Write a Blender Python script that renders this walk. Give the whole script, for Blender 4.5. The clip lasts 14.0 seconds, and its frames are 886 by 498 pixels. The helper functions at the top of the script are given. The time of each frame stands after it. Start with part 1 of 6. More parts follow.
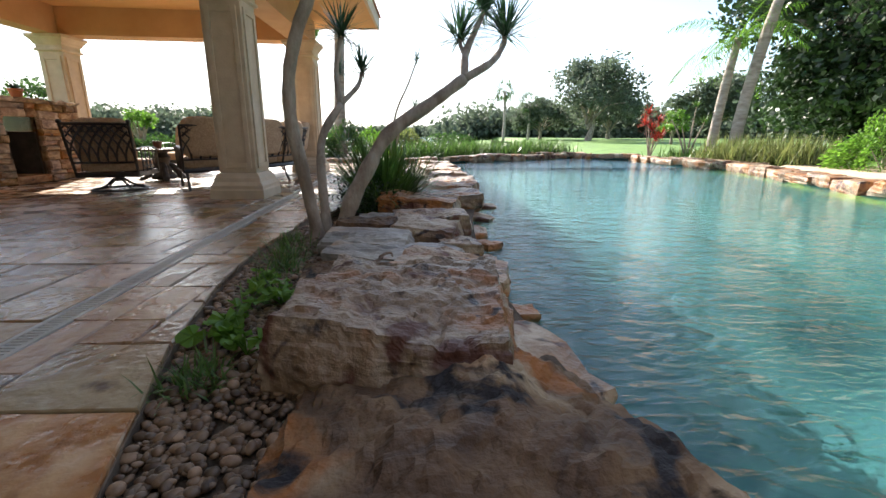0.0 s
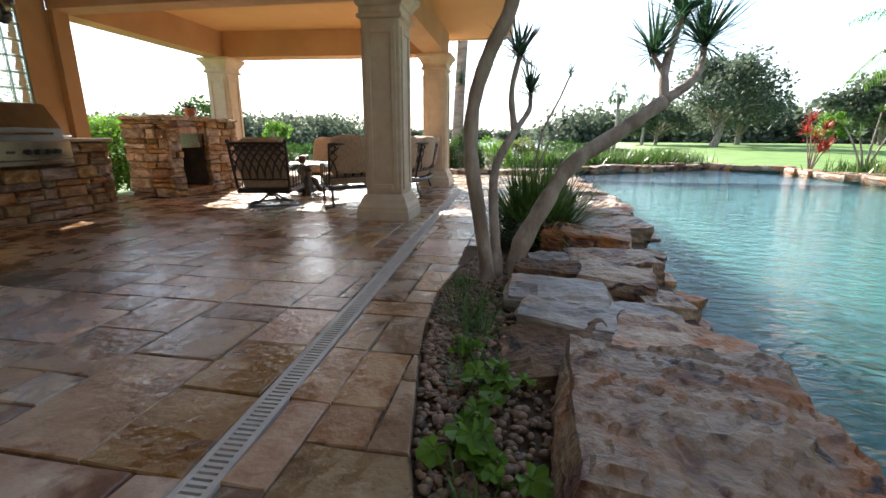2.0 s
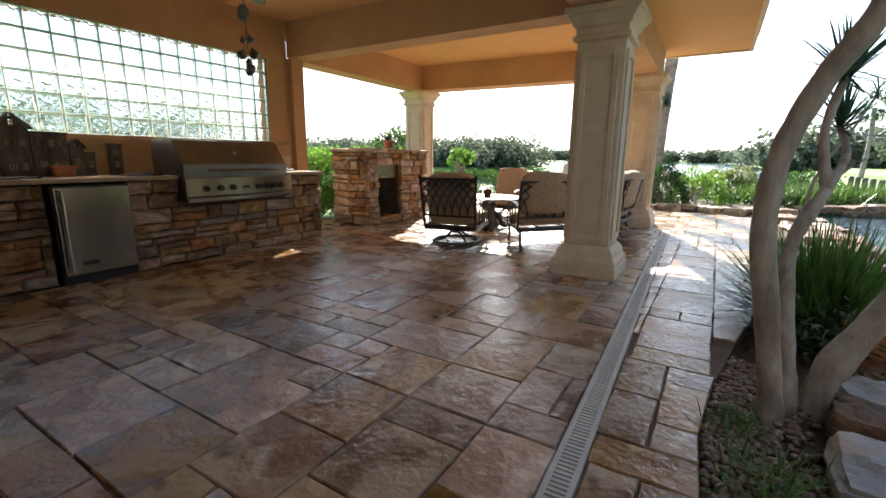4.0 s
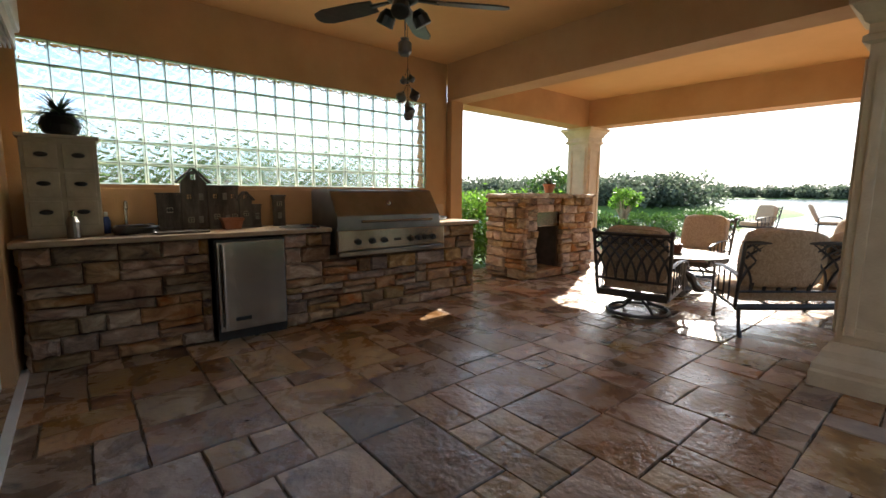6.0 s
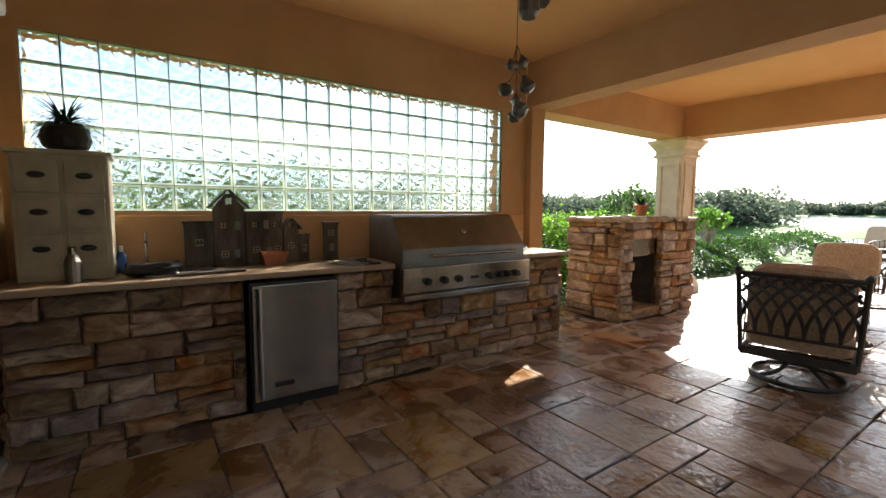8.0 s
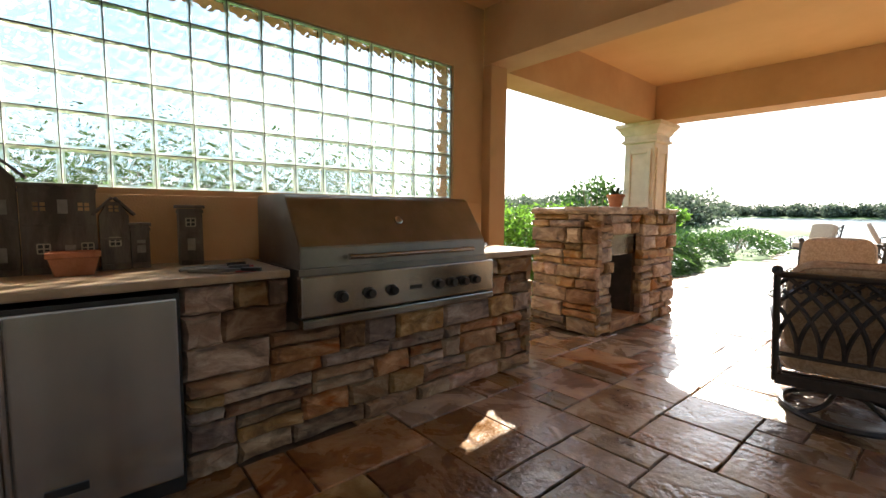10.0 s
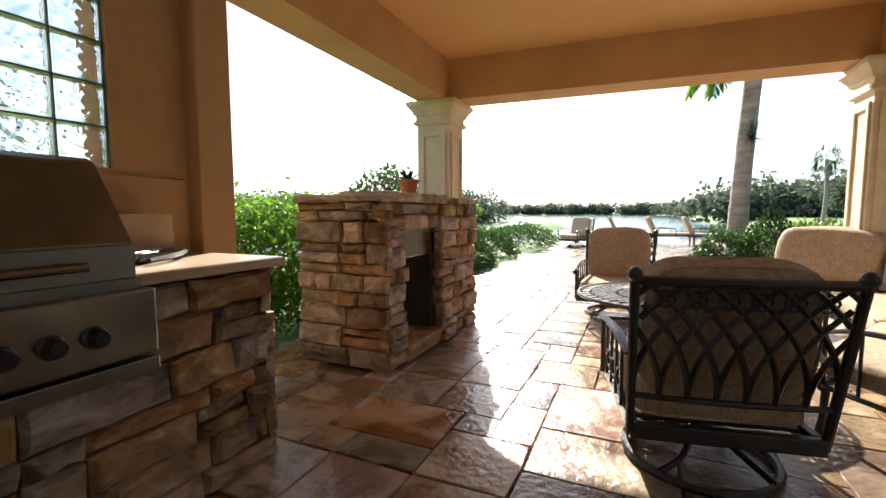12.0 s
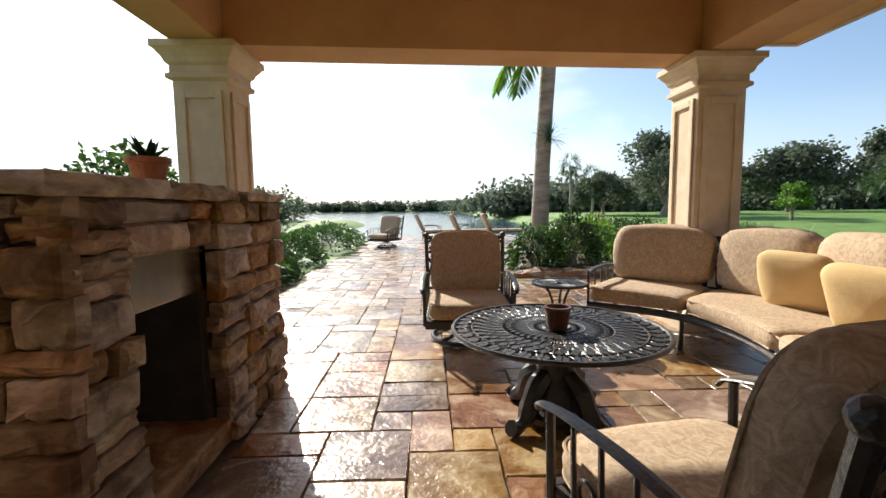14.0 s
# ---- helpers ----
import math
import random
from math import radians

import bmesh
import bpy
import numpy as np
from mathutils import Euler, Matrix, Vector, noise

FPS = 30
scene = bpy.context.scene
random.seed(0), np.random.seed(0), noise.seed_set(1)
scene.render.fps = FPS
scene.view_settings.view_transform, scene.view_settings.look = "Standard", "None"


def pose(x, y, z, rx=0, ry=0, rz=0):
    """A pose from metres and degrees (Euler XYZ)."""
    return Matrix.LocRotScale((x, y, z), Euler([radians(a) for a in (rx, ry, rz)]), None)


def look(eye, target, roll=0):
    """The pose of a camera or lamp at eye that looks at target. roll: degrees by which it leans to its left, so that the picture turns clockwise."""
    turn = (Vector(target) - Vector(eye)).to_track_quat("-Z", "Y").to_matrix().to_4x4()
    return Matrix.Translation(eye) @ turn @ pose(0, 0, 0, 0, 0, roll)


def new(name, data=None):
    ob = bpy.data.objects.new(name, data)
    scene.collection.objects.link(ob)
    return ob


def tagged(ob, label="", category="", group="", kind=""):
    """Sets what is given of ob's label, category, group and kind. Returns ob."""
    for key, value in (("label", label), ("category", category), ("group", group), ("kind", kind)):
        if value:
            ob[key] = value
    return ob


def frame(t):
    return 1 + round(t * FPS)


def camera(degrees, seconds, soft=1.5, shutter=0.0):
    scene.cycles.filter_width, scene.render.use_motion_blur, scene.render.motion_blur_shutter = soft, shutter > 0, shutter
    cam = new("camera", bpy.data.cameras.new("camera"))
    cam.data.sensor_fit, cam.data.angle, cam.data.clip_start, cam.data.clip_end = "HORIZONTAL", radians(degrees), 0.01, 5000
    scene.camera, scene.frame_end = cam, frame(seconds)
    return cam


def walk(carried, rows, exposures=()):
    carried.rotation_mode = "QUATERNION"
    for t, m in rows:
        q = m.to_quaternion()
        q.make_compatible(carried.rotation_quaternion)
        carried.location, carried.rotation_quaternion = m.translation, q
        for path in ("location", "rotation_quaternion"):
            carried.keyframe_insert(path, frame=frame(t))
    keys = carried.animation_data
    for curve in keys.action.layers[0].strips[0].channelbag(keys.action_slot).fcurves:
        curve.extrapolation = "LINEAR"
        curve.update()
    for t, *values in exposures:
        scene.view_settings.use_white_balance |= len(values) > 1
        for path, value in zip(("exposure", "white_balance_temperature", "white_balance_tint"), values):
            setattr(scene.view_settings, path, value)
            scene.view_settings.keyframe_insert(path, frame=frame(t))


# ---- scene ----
cam = camera(90.7, 14.0)
PATH = [
    (0, (0.039, -0.124, 0.848), (0.121, 1.809, 0.342), 0.3),
    (0.5, (-0.158, -0.025, 0.926), (-0.12, 1.91, 0.422), 0.2),
    (1, (-0.361, 0.054, 0.986), (-0.405, 1.99, 0.486), 0.2),
    (1.5, (-0.53, 0.199, 1.031), (-0.702, 2.128, 0.531), 0.2),
    (2, (-0.69, 0.34, 1.071), (-1.023, 2.249, 0.575), 0.3),
    (2.5, (-0.865, 0.496, 1.114), (-1.377, 2.366, 0.622), 0.4),
    (3, (-1.048, 0.639, 1.16), (-1.73, 2.46, 0.692), 0.5),
    (3.5, (-1.189, 0.81, 1.224), (-2.037, 2.566, 0.779), 0.8),
    (3.7, (-1.233, 0.891, 1.252), (-2.152, 2.613, 0.818), 0.8),
    (5.8, (-2.016, 1.612, 1.396), (-3.507, 2.917, 1.126), 0.3),
    (6, (-2.131, 1.646, 1.422), (-3.657, 2.913, 1.165), 0.4),
    (6.5, (-2.401, 1.726, 1.469), (-3.994, 2.913, 1.248), 0.4),
    (7, (-2.674, 1.789, 1.513), (-4.311, 2.922, 1.323), 0.4),
    (7.2, (-2.792, 1.825, 1.513), (-4.443, 2.94, 1.33), 0.3),
    (9.3, (-3.884, 2.447, 1.433), (-5.518, 3.589, 1.265), 0.6),
    (9.5, (-3.984, 2.549, 1.415), (-5.59, 3.728, 1.242), 0.6),
    (10, (-4.218, 2.846, 1.355), (-5.731, 4.143, 1.183), 0.4),
    (10.5, (-4.42, 3.168, 1.297), (-5.803, 4.603, 1.129), 0.2),
    (11, (-4.588, 3.503, 1.26), (-5.8, 5.085, 1.087), 0.4),
    (11.5, (-4.741, 3.849, 1.276), (-5.759, 5.562, 1.097), 0.4),
    (12, (-4.922, 4.288, 1.256), (-5.741, 6.105, 1.087), -0.1),
    (12.5, (-5.101, 4.651, 1.269), (-5.705, 6.549, 1.095), -0.2),
    (13, (-5.265, 5.016, 1.301), (-5.652, 6.969, 1.118), -0.3),
    (13.5, (-5.412, 5.384, 1.289), (-5.579, 7.369, 1.111), -0.4),
    (14, (-5.53, 5.73, 1.284), (-5.47, 7.721, 1.099), -0.6),
]
EXPOSURES = [(0.0, 1.68), (3.0, 1.83), (6.5, 1.8), (9.5, 2.06), (11.5, 1.6), (12.5, 1.24), (14.0, 0.78)]
walk(cam, [(t, look(eye, target, roll)) for t, eye, target, roll in PATH], EXPOSURES)

# ---------------------------------------------------------------- light
SUN_AZ, SUN_EL = radians(23.5), radians(31.4)  # west of +y, above the horizon
SUN_DIR = Vector((-math.sin(SUN_AZ) * math.cos(SUN_EL), math.cos(SUN_AZ) * math.cos(SUN_EL), math.sin(SUN_EL)))
world = bpy.data.worlds.new("world")
scene.world = world
world.use_nodes = True
wn, wl = world.node_tree.nodes, world.node_tree.links
wn.clear()
w_out, w_bg = wn.new("ShaderNodeOutputWorld"), wn.new("ShaderNodeBackground")
w_sky = wn.new("ShaderNodeTexSky")
w_sky.sky_type, w_sky.sun_disc = "NISHITA", False
w_sky.sun_elevation, w_sky.sun_rotation = SUN_EL, -SUN_AZ
w_sky.air_density, w_sky.dust_density, w_sky.ozone_density = 1.0, 0.9, 2.2
w_tc, w_map, w_noise, w_ramp = (wn.new("ShaderNode" + k) for k in ("TexCoord", "Mapping", "TexNoise", "ValToRGB"))
w_map.inputs["Scale"].default_value = (1.0, 1.0, 2.6)
w_noise.inputs["Scale"].default_value, w_noise.inputs["Detail"].default_value = 2.2, 7
w_ramp.color_ramp.elements[0].position, w_ramp.color_ramp.elements[1].position = 0.5, 0.74
w_mix = wn.new("ShaderNodeMix")
w_mix.data_type = "RGBA"
w_mix.inputs["B"].default_value = (7.6, 7.9, 8.3, 1)
wl.new(w_tc.outputs["Generated"], w_map.inputs["Vector"])
wl.new(w_map.outputs["Vector"], w_noise.inputs["Vector"])
wl.new(w_noise.outputs["Fac"], w_ramp.inputs["Fac"])
wl.new(w_ramp.outputs["Color"], w_mix.inputs["Factor"])
wl.new(w_sky.outputs["Color"], w_mix.inputs["A"])
# pale haze towards the horizon
w_sep, w_haze, w_hmix = wn.new("ShaderNodeSeparateXYZ"), wn.new("ShaderNodeMapRange"), wn.new("ShaderNodeMix")
w_hmix.data_type = "RGBA"
w_haze.inputs["From Min"].default_value, w_haze.inputs["From Max"].default_value = 0.0, 0.2
w_haze.inputs["To Min"].default_value, w_haze.inputs["To Max"].default_value = 0.75, 0.0
w_hmix.inputs["B"].default_value = (4.4, 5.3, 6.6, 1)
wl.new(w_tc.outputs["Generated"], w_sep.inputs["Vector"])
wl.new(w_sep.outputs["Z"], w_haze.inputs["Value"])
wl.new(w_haze.outputs["Result"], w_hmix.inputs["Factor"])
wl.new(w_mix.outputs["Result"], w_hmix.inputs["A"])
wl.new(w_hmix.outputs["Result"], w_bg.inputs["Color"])
w_bg.inputs["Strength"].default_value = 0.10
wl.new(w_bg.outputs["Background"], w_out.inputs["Surface"])

sun = new("sun", bpy.data.lights.new("sun", "SUN"))
sun.data.energy, sun.data.angle, sun.data.color = 5.0, radians(0.55), (1.0, 0.93, 0.82)
sun.matrix_world = look(SUN_DIR * 50, (0, 0, 0))


# ---------------------------------------------------------------- materials
def material(name, c1, c2, scale=6.0, rough=0.6, metal=0.0, bump=0.2, bump_scale=40.0, c3=None, vary=0.0, island=False,
             hue=0.0, rough_vary=0.0, stretch=(1, 1, 1), translucent=0.0, spec=0.5, detail=6, bump_dist=0.01, coat=0.0, distort=0.0, stains=()):
    """Two or three colours mottled by noise, with fine relief; vary: how far single pieces differ in brightness."""
    m = bpy.data.materials.new(name)
    m.use_nodes = True
    n, l = m.node_tree.nodes, m.node_tree.links
    b = n["Principled BSDF"]
    tc, mp = n.new("ShaderNodeTexCoord"), n.new("ShaderNodeMapping")
    mp.inputs["Scale"].default_value = stretch
    l.new(tc.outputs["Object"], mp.inputs["Vector"])
    vec = mp.outputs["Vector"]
    rnd = None
    if vary or island:
        src = n.new("ShaderNodeNewGeometry") if island else n.new("ShaderNodeObjectInfo")
        rnd = src.outputs["Random Per Island"] if island else src.outputs["Random"]
        add, mul = n.new("ShaderNodeVectorMath"), n.new("ShaderNodeMath")
        mul.operation = "MULTIPLY"
        mul.inputs[1].default_value = 37.0
        l.new(rnd, mul.inputs[0])
        l.new(vec, add.inputs[0])
        l.new(mul.outputs[0], add.inputs[1])
        vec = add.outputs[0]
    big = n.new("ShaderNodeTexNoise")
    big.inputs["Scale"].default_value, big.inputs["Detail"].default_value = scale, detail
    big.inputs["Roughness"].default_value, big.inputs["Distortion"].default_value = 0.62, distort
    l.new(vec, big.inputs["Vector"])
    ramp = n.new("ShaderNodeValToRGB")
    e = ramp.color_ramp.elements
    e[0].position, e[1].position = 0.36, 0.64
    e[0].color, e[1].color = (*c1, 1), (*c2, 1)
    if c3:
        k = e.new(0.5)
        k.color = (*c3, 1)
    l.new(big.outputs["Fac"], ramp.inputs["Fac"])
    col = ramp.outputs["Color"]
    for colour, size, lo, hi in stains:
        sn, sr, sx = n.new("ShaderNodeTexNoise"), n.new("ShaderNodeMapRange"), n.new("ShaderNodeMix")
        sx.data_type = "RGBA"
        sn.inputs["Scale"].default_value, sn.inputs["Detail"].default_value, sn.inputs["Distortion"].default_value = size, 7, 0.8
        sr.inputs["From Min"].default_value, sr.inputs["From Max"].default_value = lo, hi
        sx.inputs["B"].default_value = (*colour, 1)
        l.new(vec, sn.inputs["Vector"])
        l.new(sn.outputs["Fac"], sr.inputs["Value"])
        l.new(sr.outputs["Result"], sx.inputs["Factor"])
        l.new(col, sx.inputs["A"])
        col = sx.outputs["Result"]
    fine = n.new("ShaderNodeTexNoise")
    fine.inputs["Scale"].default_value, fine.inputs["Detail"].default_value = bump_scale, 4
    l.new(vec, fine.inputs["Vector"])
    if vary:
        hsv, mr = n.new("ShaderNodeHueSaturation"), n.new("ShaderNodeMapRange")
        mr.inputs["To Min"].default_value, mr.inputs["To Max"].default_value = 1 - vary, 1 + vary
        l.new(rnd, mr.inputs["Value"])
        l.new(mr.outputs["Result"], hsv.inputs["Value"])
        l.new(col, hsv.inputs["Color"])
        if hue:
            hm, hf = n.new("ShaderNodeMath"), n.new("ShaderNodeMapRange")
            hm.operation = "MULTIPLY"
            hm.inputs[1].default_value = 7.31
            hf2 = n.new("ShaderNodeMath")
            hf2.operation = "FRACT"
            l.new(rnd, hm.inputs[0])
            l.new(hm.outputs[0], hf2.inputs[0])
            l.new(hf2.outputs[0], hf.inputs["Value"])
            hf.inputs["To Min"].default_value, hf.inputs["To Max"].default_value = 0.5 - hue, 0.5 + hue
            l.new(hf.outputs["Result"], hsv.inputs["Hue"])
            sm, sf = n.new("ShaderNodeMath"), n.new("ShaderNodeMapRange")
            sm.operation = "PINGPONG"
            sm.inputs[1].default_value = 0.23
            l.new(rnd, sm.inputs[0])
            l.new(sm.outputs[0], sf.inputs["Value"])
            sf.inputs["From Max"].default_value = 0.23
            sf.inputs["To Min"].default_value, sf.inputs["To Max"].default_value = 0.6, 1.25
            l.new(sf.outputs["Result"], hsv.inputs["Saturation"])
        col = hsv.outputs["Color"]
    l.new(col, b.inputs["Base Color"])
    b.inputs["Roughness"].default_value, b.inputs["Metallic"].default_value = rough, metal
    b.inputs["Specular IOR Level"].default_value = spec
    b.inputs["Coat Weight"].default_value = coat
    if rough_vary:
        rr = n.new("ShaderNodeMapRange")
        rr.inputs["From Min"].default_value, rr.inputs["From Max"].default_value = 0.3, 0.7
        rr.inputs["To Min"].default_value, rr.inputs["To Max"].default_value = max(0.03, rough - rough_vary), rough + rough_vary
        l.new(big.outputs["Fac"], rr.inputs["Value"])
        l.new(rr.outputs["Result"], b.inputs["Roughness"])
    if bump:
        mixh, bp = n.new("ShaderNodeMath"), n.new("ShaderNodeBump")
        mixh.operation = "ADD"
        l.new(big.outputs["Fac"], mixh.inputs[0])
        l.new(fine.outputs["Fac"], mixh.inputs[1])
        bp.inputs["Strength"].default_value, bp.inputs["Distance"].default_value = bump, bump_dist
        l.new(mixh.outputs[0], bp.inputs["Height"])
        l.new(bp.outputs["Normal"], b.inputs["Normal"])
    if translucent:
        tr, mx = n.new("ShaderNodeBsdfTranslucent"), n.new("ShaderNodeMixShader")
        l.new(col, tr.inputs["Color"])
        mx.inputs["Fac"].default_value = translucent
        l.new(b.outputs["BSDF"], mx.inputs[1])
        l.new(tr.outputs["BSDF"], mx.inputs[2])
        l.new(mx.outputs["Shader"], n["Material Output"].inputs["Surface"])
    return m


def clear_material(name, colour, rough=0.02, ior=1.45, wave=0.0, wave_scale=6.0, stretch=(1, 1, 1), dist=0.05, detail=3, distort=0.0, fine=0.0):
    m = bpy.data.materials.new(name)
    m.use_nodes = True
    n, l = m.node_tree.nodes, m.node_tree.links
    b = n["Principled BSDF"]
    b.inputs["Base Color"].default_value = (*colour, 1)
    b.inputs["Roughness"].default_value, b.inputs["IOR"].default_value = rough, ior
    b.inputs["Transmission Weight"].default_value = 1.0
    if wave:
        tc, mp, no, bp = (n.new("ShaderNode" + k) for k in ("TexCoord", "Mapping", "TexNoise", "Bump"))
        mp.inputs["Scale"].default_value = stretch
        no.inputs["Scale"].default_value, no.inputs["Detail"].default_value = wave_scale, detail
        no.inputs["Distortion"].default_value = distort
        bp.inputs["Strength"].default_value, bp.inputs["Distance"].default_value = wave, dist
        l.new(tc.outputs["Object"], mp.inputs["Vector"])
        l.new(mp.outputs["Vector"], no.inputs["Vector"])
        height = no.outputs["Fac"]
        if fine:  # short ripples riding on the long ones
            n2, mad = n.new("ShaderNodeTexNoise"), n.new("ShaderNodeMath")
            n2.inputs["Scale"].default_value, n2.inputs["Detail"].default_value, n2.inputs["Distortion"].default_value = wave_scale * 3.3, 2, 0.6
            mad.operation = "MULTIPLY_ADD"
            mad.inputs[1].default_value = fine
            l.new(mp.outputs["Vector"], n2.inputs["Vector"])
            l.new(n2.outputs["Fac"], mad.inputs[0])
            l.new(height, mad.inputs[2])
            height = mad.outputs[0]
        l.new(height, bp.inputs["Height"])
        l.new(bp.outputs["Normal"], b.inputs["Normal"])
    return m


M_STUCCO = material("stucco", (0.52, 0.31, 0.15), (0.60, 0.37, 0.19), 1.5, 0.85, bump=0.25, bump_scale=90)
# dark so that the added light-blocking walls bounce little sun
M_BLOCKER = material("blocker_dark", (0.10, 0.095, 0.09), (0.14, 0.13, 0.12), 1.5, 0.85, bump=0.25, bump_scale=90)
M_CEIL = material("ceiling_paint", (0.68, 0.40, 0.17), (0.74, 0.45, 0.20), 1.0, 0.85, bump=0.15, bump_scale=120)
M_LIME = material("cast_stone", (0.62, 0.50, 0.34), (0.72, 0.60, 0.43), 5, 0.75, bump=0.35, bump_scale=60)
M_TILE = material("paver", (0.175, 0.094, 0.047), (0.44, 0.31, 0.18), 2.6, 0.27, bump=0.85, bump_scale=22, bump_dist=0.009, c3=(0.30, 0.176, 0.093),
                  vary=0.36, hue=0.016, rough_vary=0.20, detail=9, distort=0.6, spec=0.65,
                  stains=(((0.56, 0.44, 0.30), 3.5, 0.58, 0.72), ((0.11, 0.05, 0.028), 5.0, 0.60, 0.72)))
M_BED = material("grout", (0.10, 0.07, 0.048), (0.17, 0.125, 0.085), 12, 0.95)
M_STONE = material("ledge_stone", (0.15, 0.09, 0.05), (0.46, 0.335, 0.205), 4.5, 0.75, bump=0.9, bump_scale=22, c3=(0.30, 0.185, 0.10),
                   distort=0.8, vary=0.36, hue=0.014, detail=8, stretch=(1, 1, 1.8), stains=(((0.26, 0.12, 0.05), 3.0, 0.57, 0.70), ((0.07, 0.045, 0.035), 4.2, 0.62, 0.72)))
M_BOULDER = material("boulder", (0.17, 0.115, 0.075), (0.43, 0.345, 0.255), 3.2, 0.55, bump=1.0, bump_scale=26, c3=(0.29, 0.20, 0.125), distort=0.8,
                     stains=(((0.30, 0.12, 0.035), 1.9, 0.50, 0.62), ((0.10, 0.035, 0.02), 3.1, 0.53, 0.63), ((0.035, 0.022, 0.02), 6.0, 0.60, 0.68)),
                     vary=0.2, rough_vary=0.2, detail=9, bump_dist=0.02)
M_RUST = material("rust_boulder", (0.06, 0.033, 0.02), (0.21, 0.135, 0.075), 2.6, 0.72, spec=0.3, bump=1.0, bump_scale=24, c3=(0.13, 0.075, 0.04), distort=1.0,
                  stains=(((0.27, 0.10, 0.025), 1.7, 0.54, 0.64), ((0.33, 0.24, 0.15), 2.3, 0.58, 0.68), ((0.022, 0.018, 0.018), 3.6, 0.57, 0.64)),
                  rough_vary=0.2, detail=9, bump_dist=0.022)
M_PEBBLE = material("pebble", (0.065, 0.036, 0.02), (0.25, 0.16, 0.095), 9, 0.5, bump=0.2, island=True, vary=0.45)
M_SOIL = material("soil", (0.05, 0.032, 0.02), (0.10, 0.07, 0.045), 14, 0.95, bump=0.8, bump_scale=60)
M_LAWN = material("lawn", (0.07, 0.15, 0.02), (0.13, 0.25, 0.035), 0.8, 0.8, bump=0.8, bump_scale=50)
M_STEEL = material("brushed_steel", (0.28, 0.26, 0.23), (0.42, 0.40, 0.36), 3, 0.19, metal=1.0, bump=0.05, bump_scale=300, stretch=(1, 1, 0.03))
M_STEELD = material("dark_steel", (0.20, 0.19, 0.18), (0.27, 0.26, 0.24), 3, 0.38, metal=1.0, bump=0.03)
M_BLACK = material("black_knob", (0.012, 0.012, 0.012), (0.02, 0.02, 0.02), 8, 0.35, bump=0.0)
M_IRON = material("cast_aluminium", (0.016, 0.014, 0.013), (0.035, 0.03, 0.027), 20, 0.42, bump=0.3, bump_scale=80, spec=0.6)
M_CUSH = material("cushion_cloth", (0.37, 0.265, 0.17), (0.53, 0.405, 0.275), 17, 0.9, bump=0.35, bump_scale=180, detail=2, distort=2.6)
M_SLAB = material("grey_slab", (0.17, 0.155, 0.14), (0.31, 0.27, 0.22), 3, 0.5, bump=0.8, bump_scale=24, stains=(((0.30, 0.18, 0.10), 2.5, 0.56, 0.68),))
M_FIREBRICK = material("sooty_firebrick", (0.055, 0.048, 0.042), (0.11, 0.095, 0.08), 4, 0.9)
M_PILLOW = material("pillow_cloth", (0.62, 0.43, 0.20), (0.68, 0.49, 0.24), 6, 0.9, bump=0.3, bump_scale=160)
M_COUNTER = material("counter_top", (0.36, 0.26, 0.17), (0.46, 0.35, 0.24), 7, 0.4, bump=0.15, bump_scale=50)
M_MORTAR = material("white_mortar", (0.55, 0.53, 0.47), (0.66, 0.64, 0.58), 8, 0.8)
M_DRAIN = material("drain_plastic", (0.42, 0.40, 0.36), (0.52, 0.50, 0.45), 5, 0.5, bump=0.1)
# near-black that stands for the shade of an unlit room
M_ROOM_SHADE = material("unlit_room", (0.012, 0.011, 0.010), (0.03, 0.027, 0.024), 6, 0.9)
M_CREAM = material("cream_paint", (0.36, 0.325, 0.24), (0.47, 0.43, 0.33), 5, 0.6, bump=0.2)
M_WHITE = material("white_paint", (0.68, 0.68, 0.66), (0.76, 0.76, 0.74), 4, 0.45, bump=0.05)
M_GREYWOOD = material("weathered_wood", (0.065, 0.055, 0.046), (0.17, 0.145, 0.12), 8, 0.85, bump=0.6, stretch=(1, 1, 0.3))
M_SHUTTER = material("faded_paint", (0.20, 0.185, 0.16), (0.30, 0.28, 0.24), 14, 0.85, bump=0.4)
M_TERRA = material("terracotta", (0.36, 0.13, 0.06), (0.46, 0.19, 0.10), 10, 0.75, bump=0.3)
M_BARK = material("pale_bark", (0.20, 0.15, 0.11), (0.42, 0.36, 0.29), 7, 0.85, bump=0.9, bump_scale=40, stretch=(1, 1, 0.5))
M_PALMBARK = material("palm_bark", (0.24, 0.19, 0.15), (0.42, 0.36, 0.30), 2.5, 0.85, bump=0.8, bump_scale=20, stretch=(1, 1, 3.5))
M_LEAF = material("leaf", (0.030, 0.075, 0.016), (0.075, 0.15, 0.03), 3, 0.45, bump=0.0, island=True, vary=0.45, translucent=0.4)
M_HEDGE = material("hedge_leaf", (0.09, 0.20, 0.02), (0.16, 0.31, 0.04), 3, 0.4, bump=0.0, island=True, vary=0.45, translucent=0.55)
M_DARKLEAF = material("dark_leaf", (0.018, 0.04, 0.014), (0.04, 0.075, 0.025), 3, 0.4, bump=0.0, island=True, vary=0.5, translucent=0.3)
# paler and greyer than the near leaves: distance haze mixed into the colour
M_HAZYLEAF = material("hazed_leaf", (0.085, 0.11, 0.07), (0.12, 0.155, 0.10), 0.4, 0.7, bump=0.0, island=True, vary=0.4, translucent=0.42)
M_BLADE = material("grass_blade", (0.05, 0.11, 0.02), (0.11, 0.2, 0.04), 3, 0.4, bump=0.0, island=True, vary=0.4, translucent=0.4)
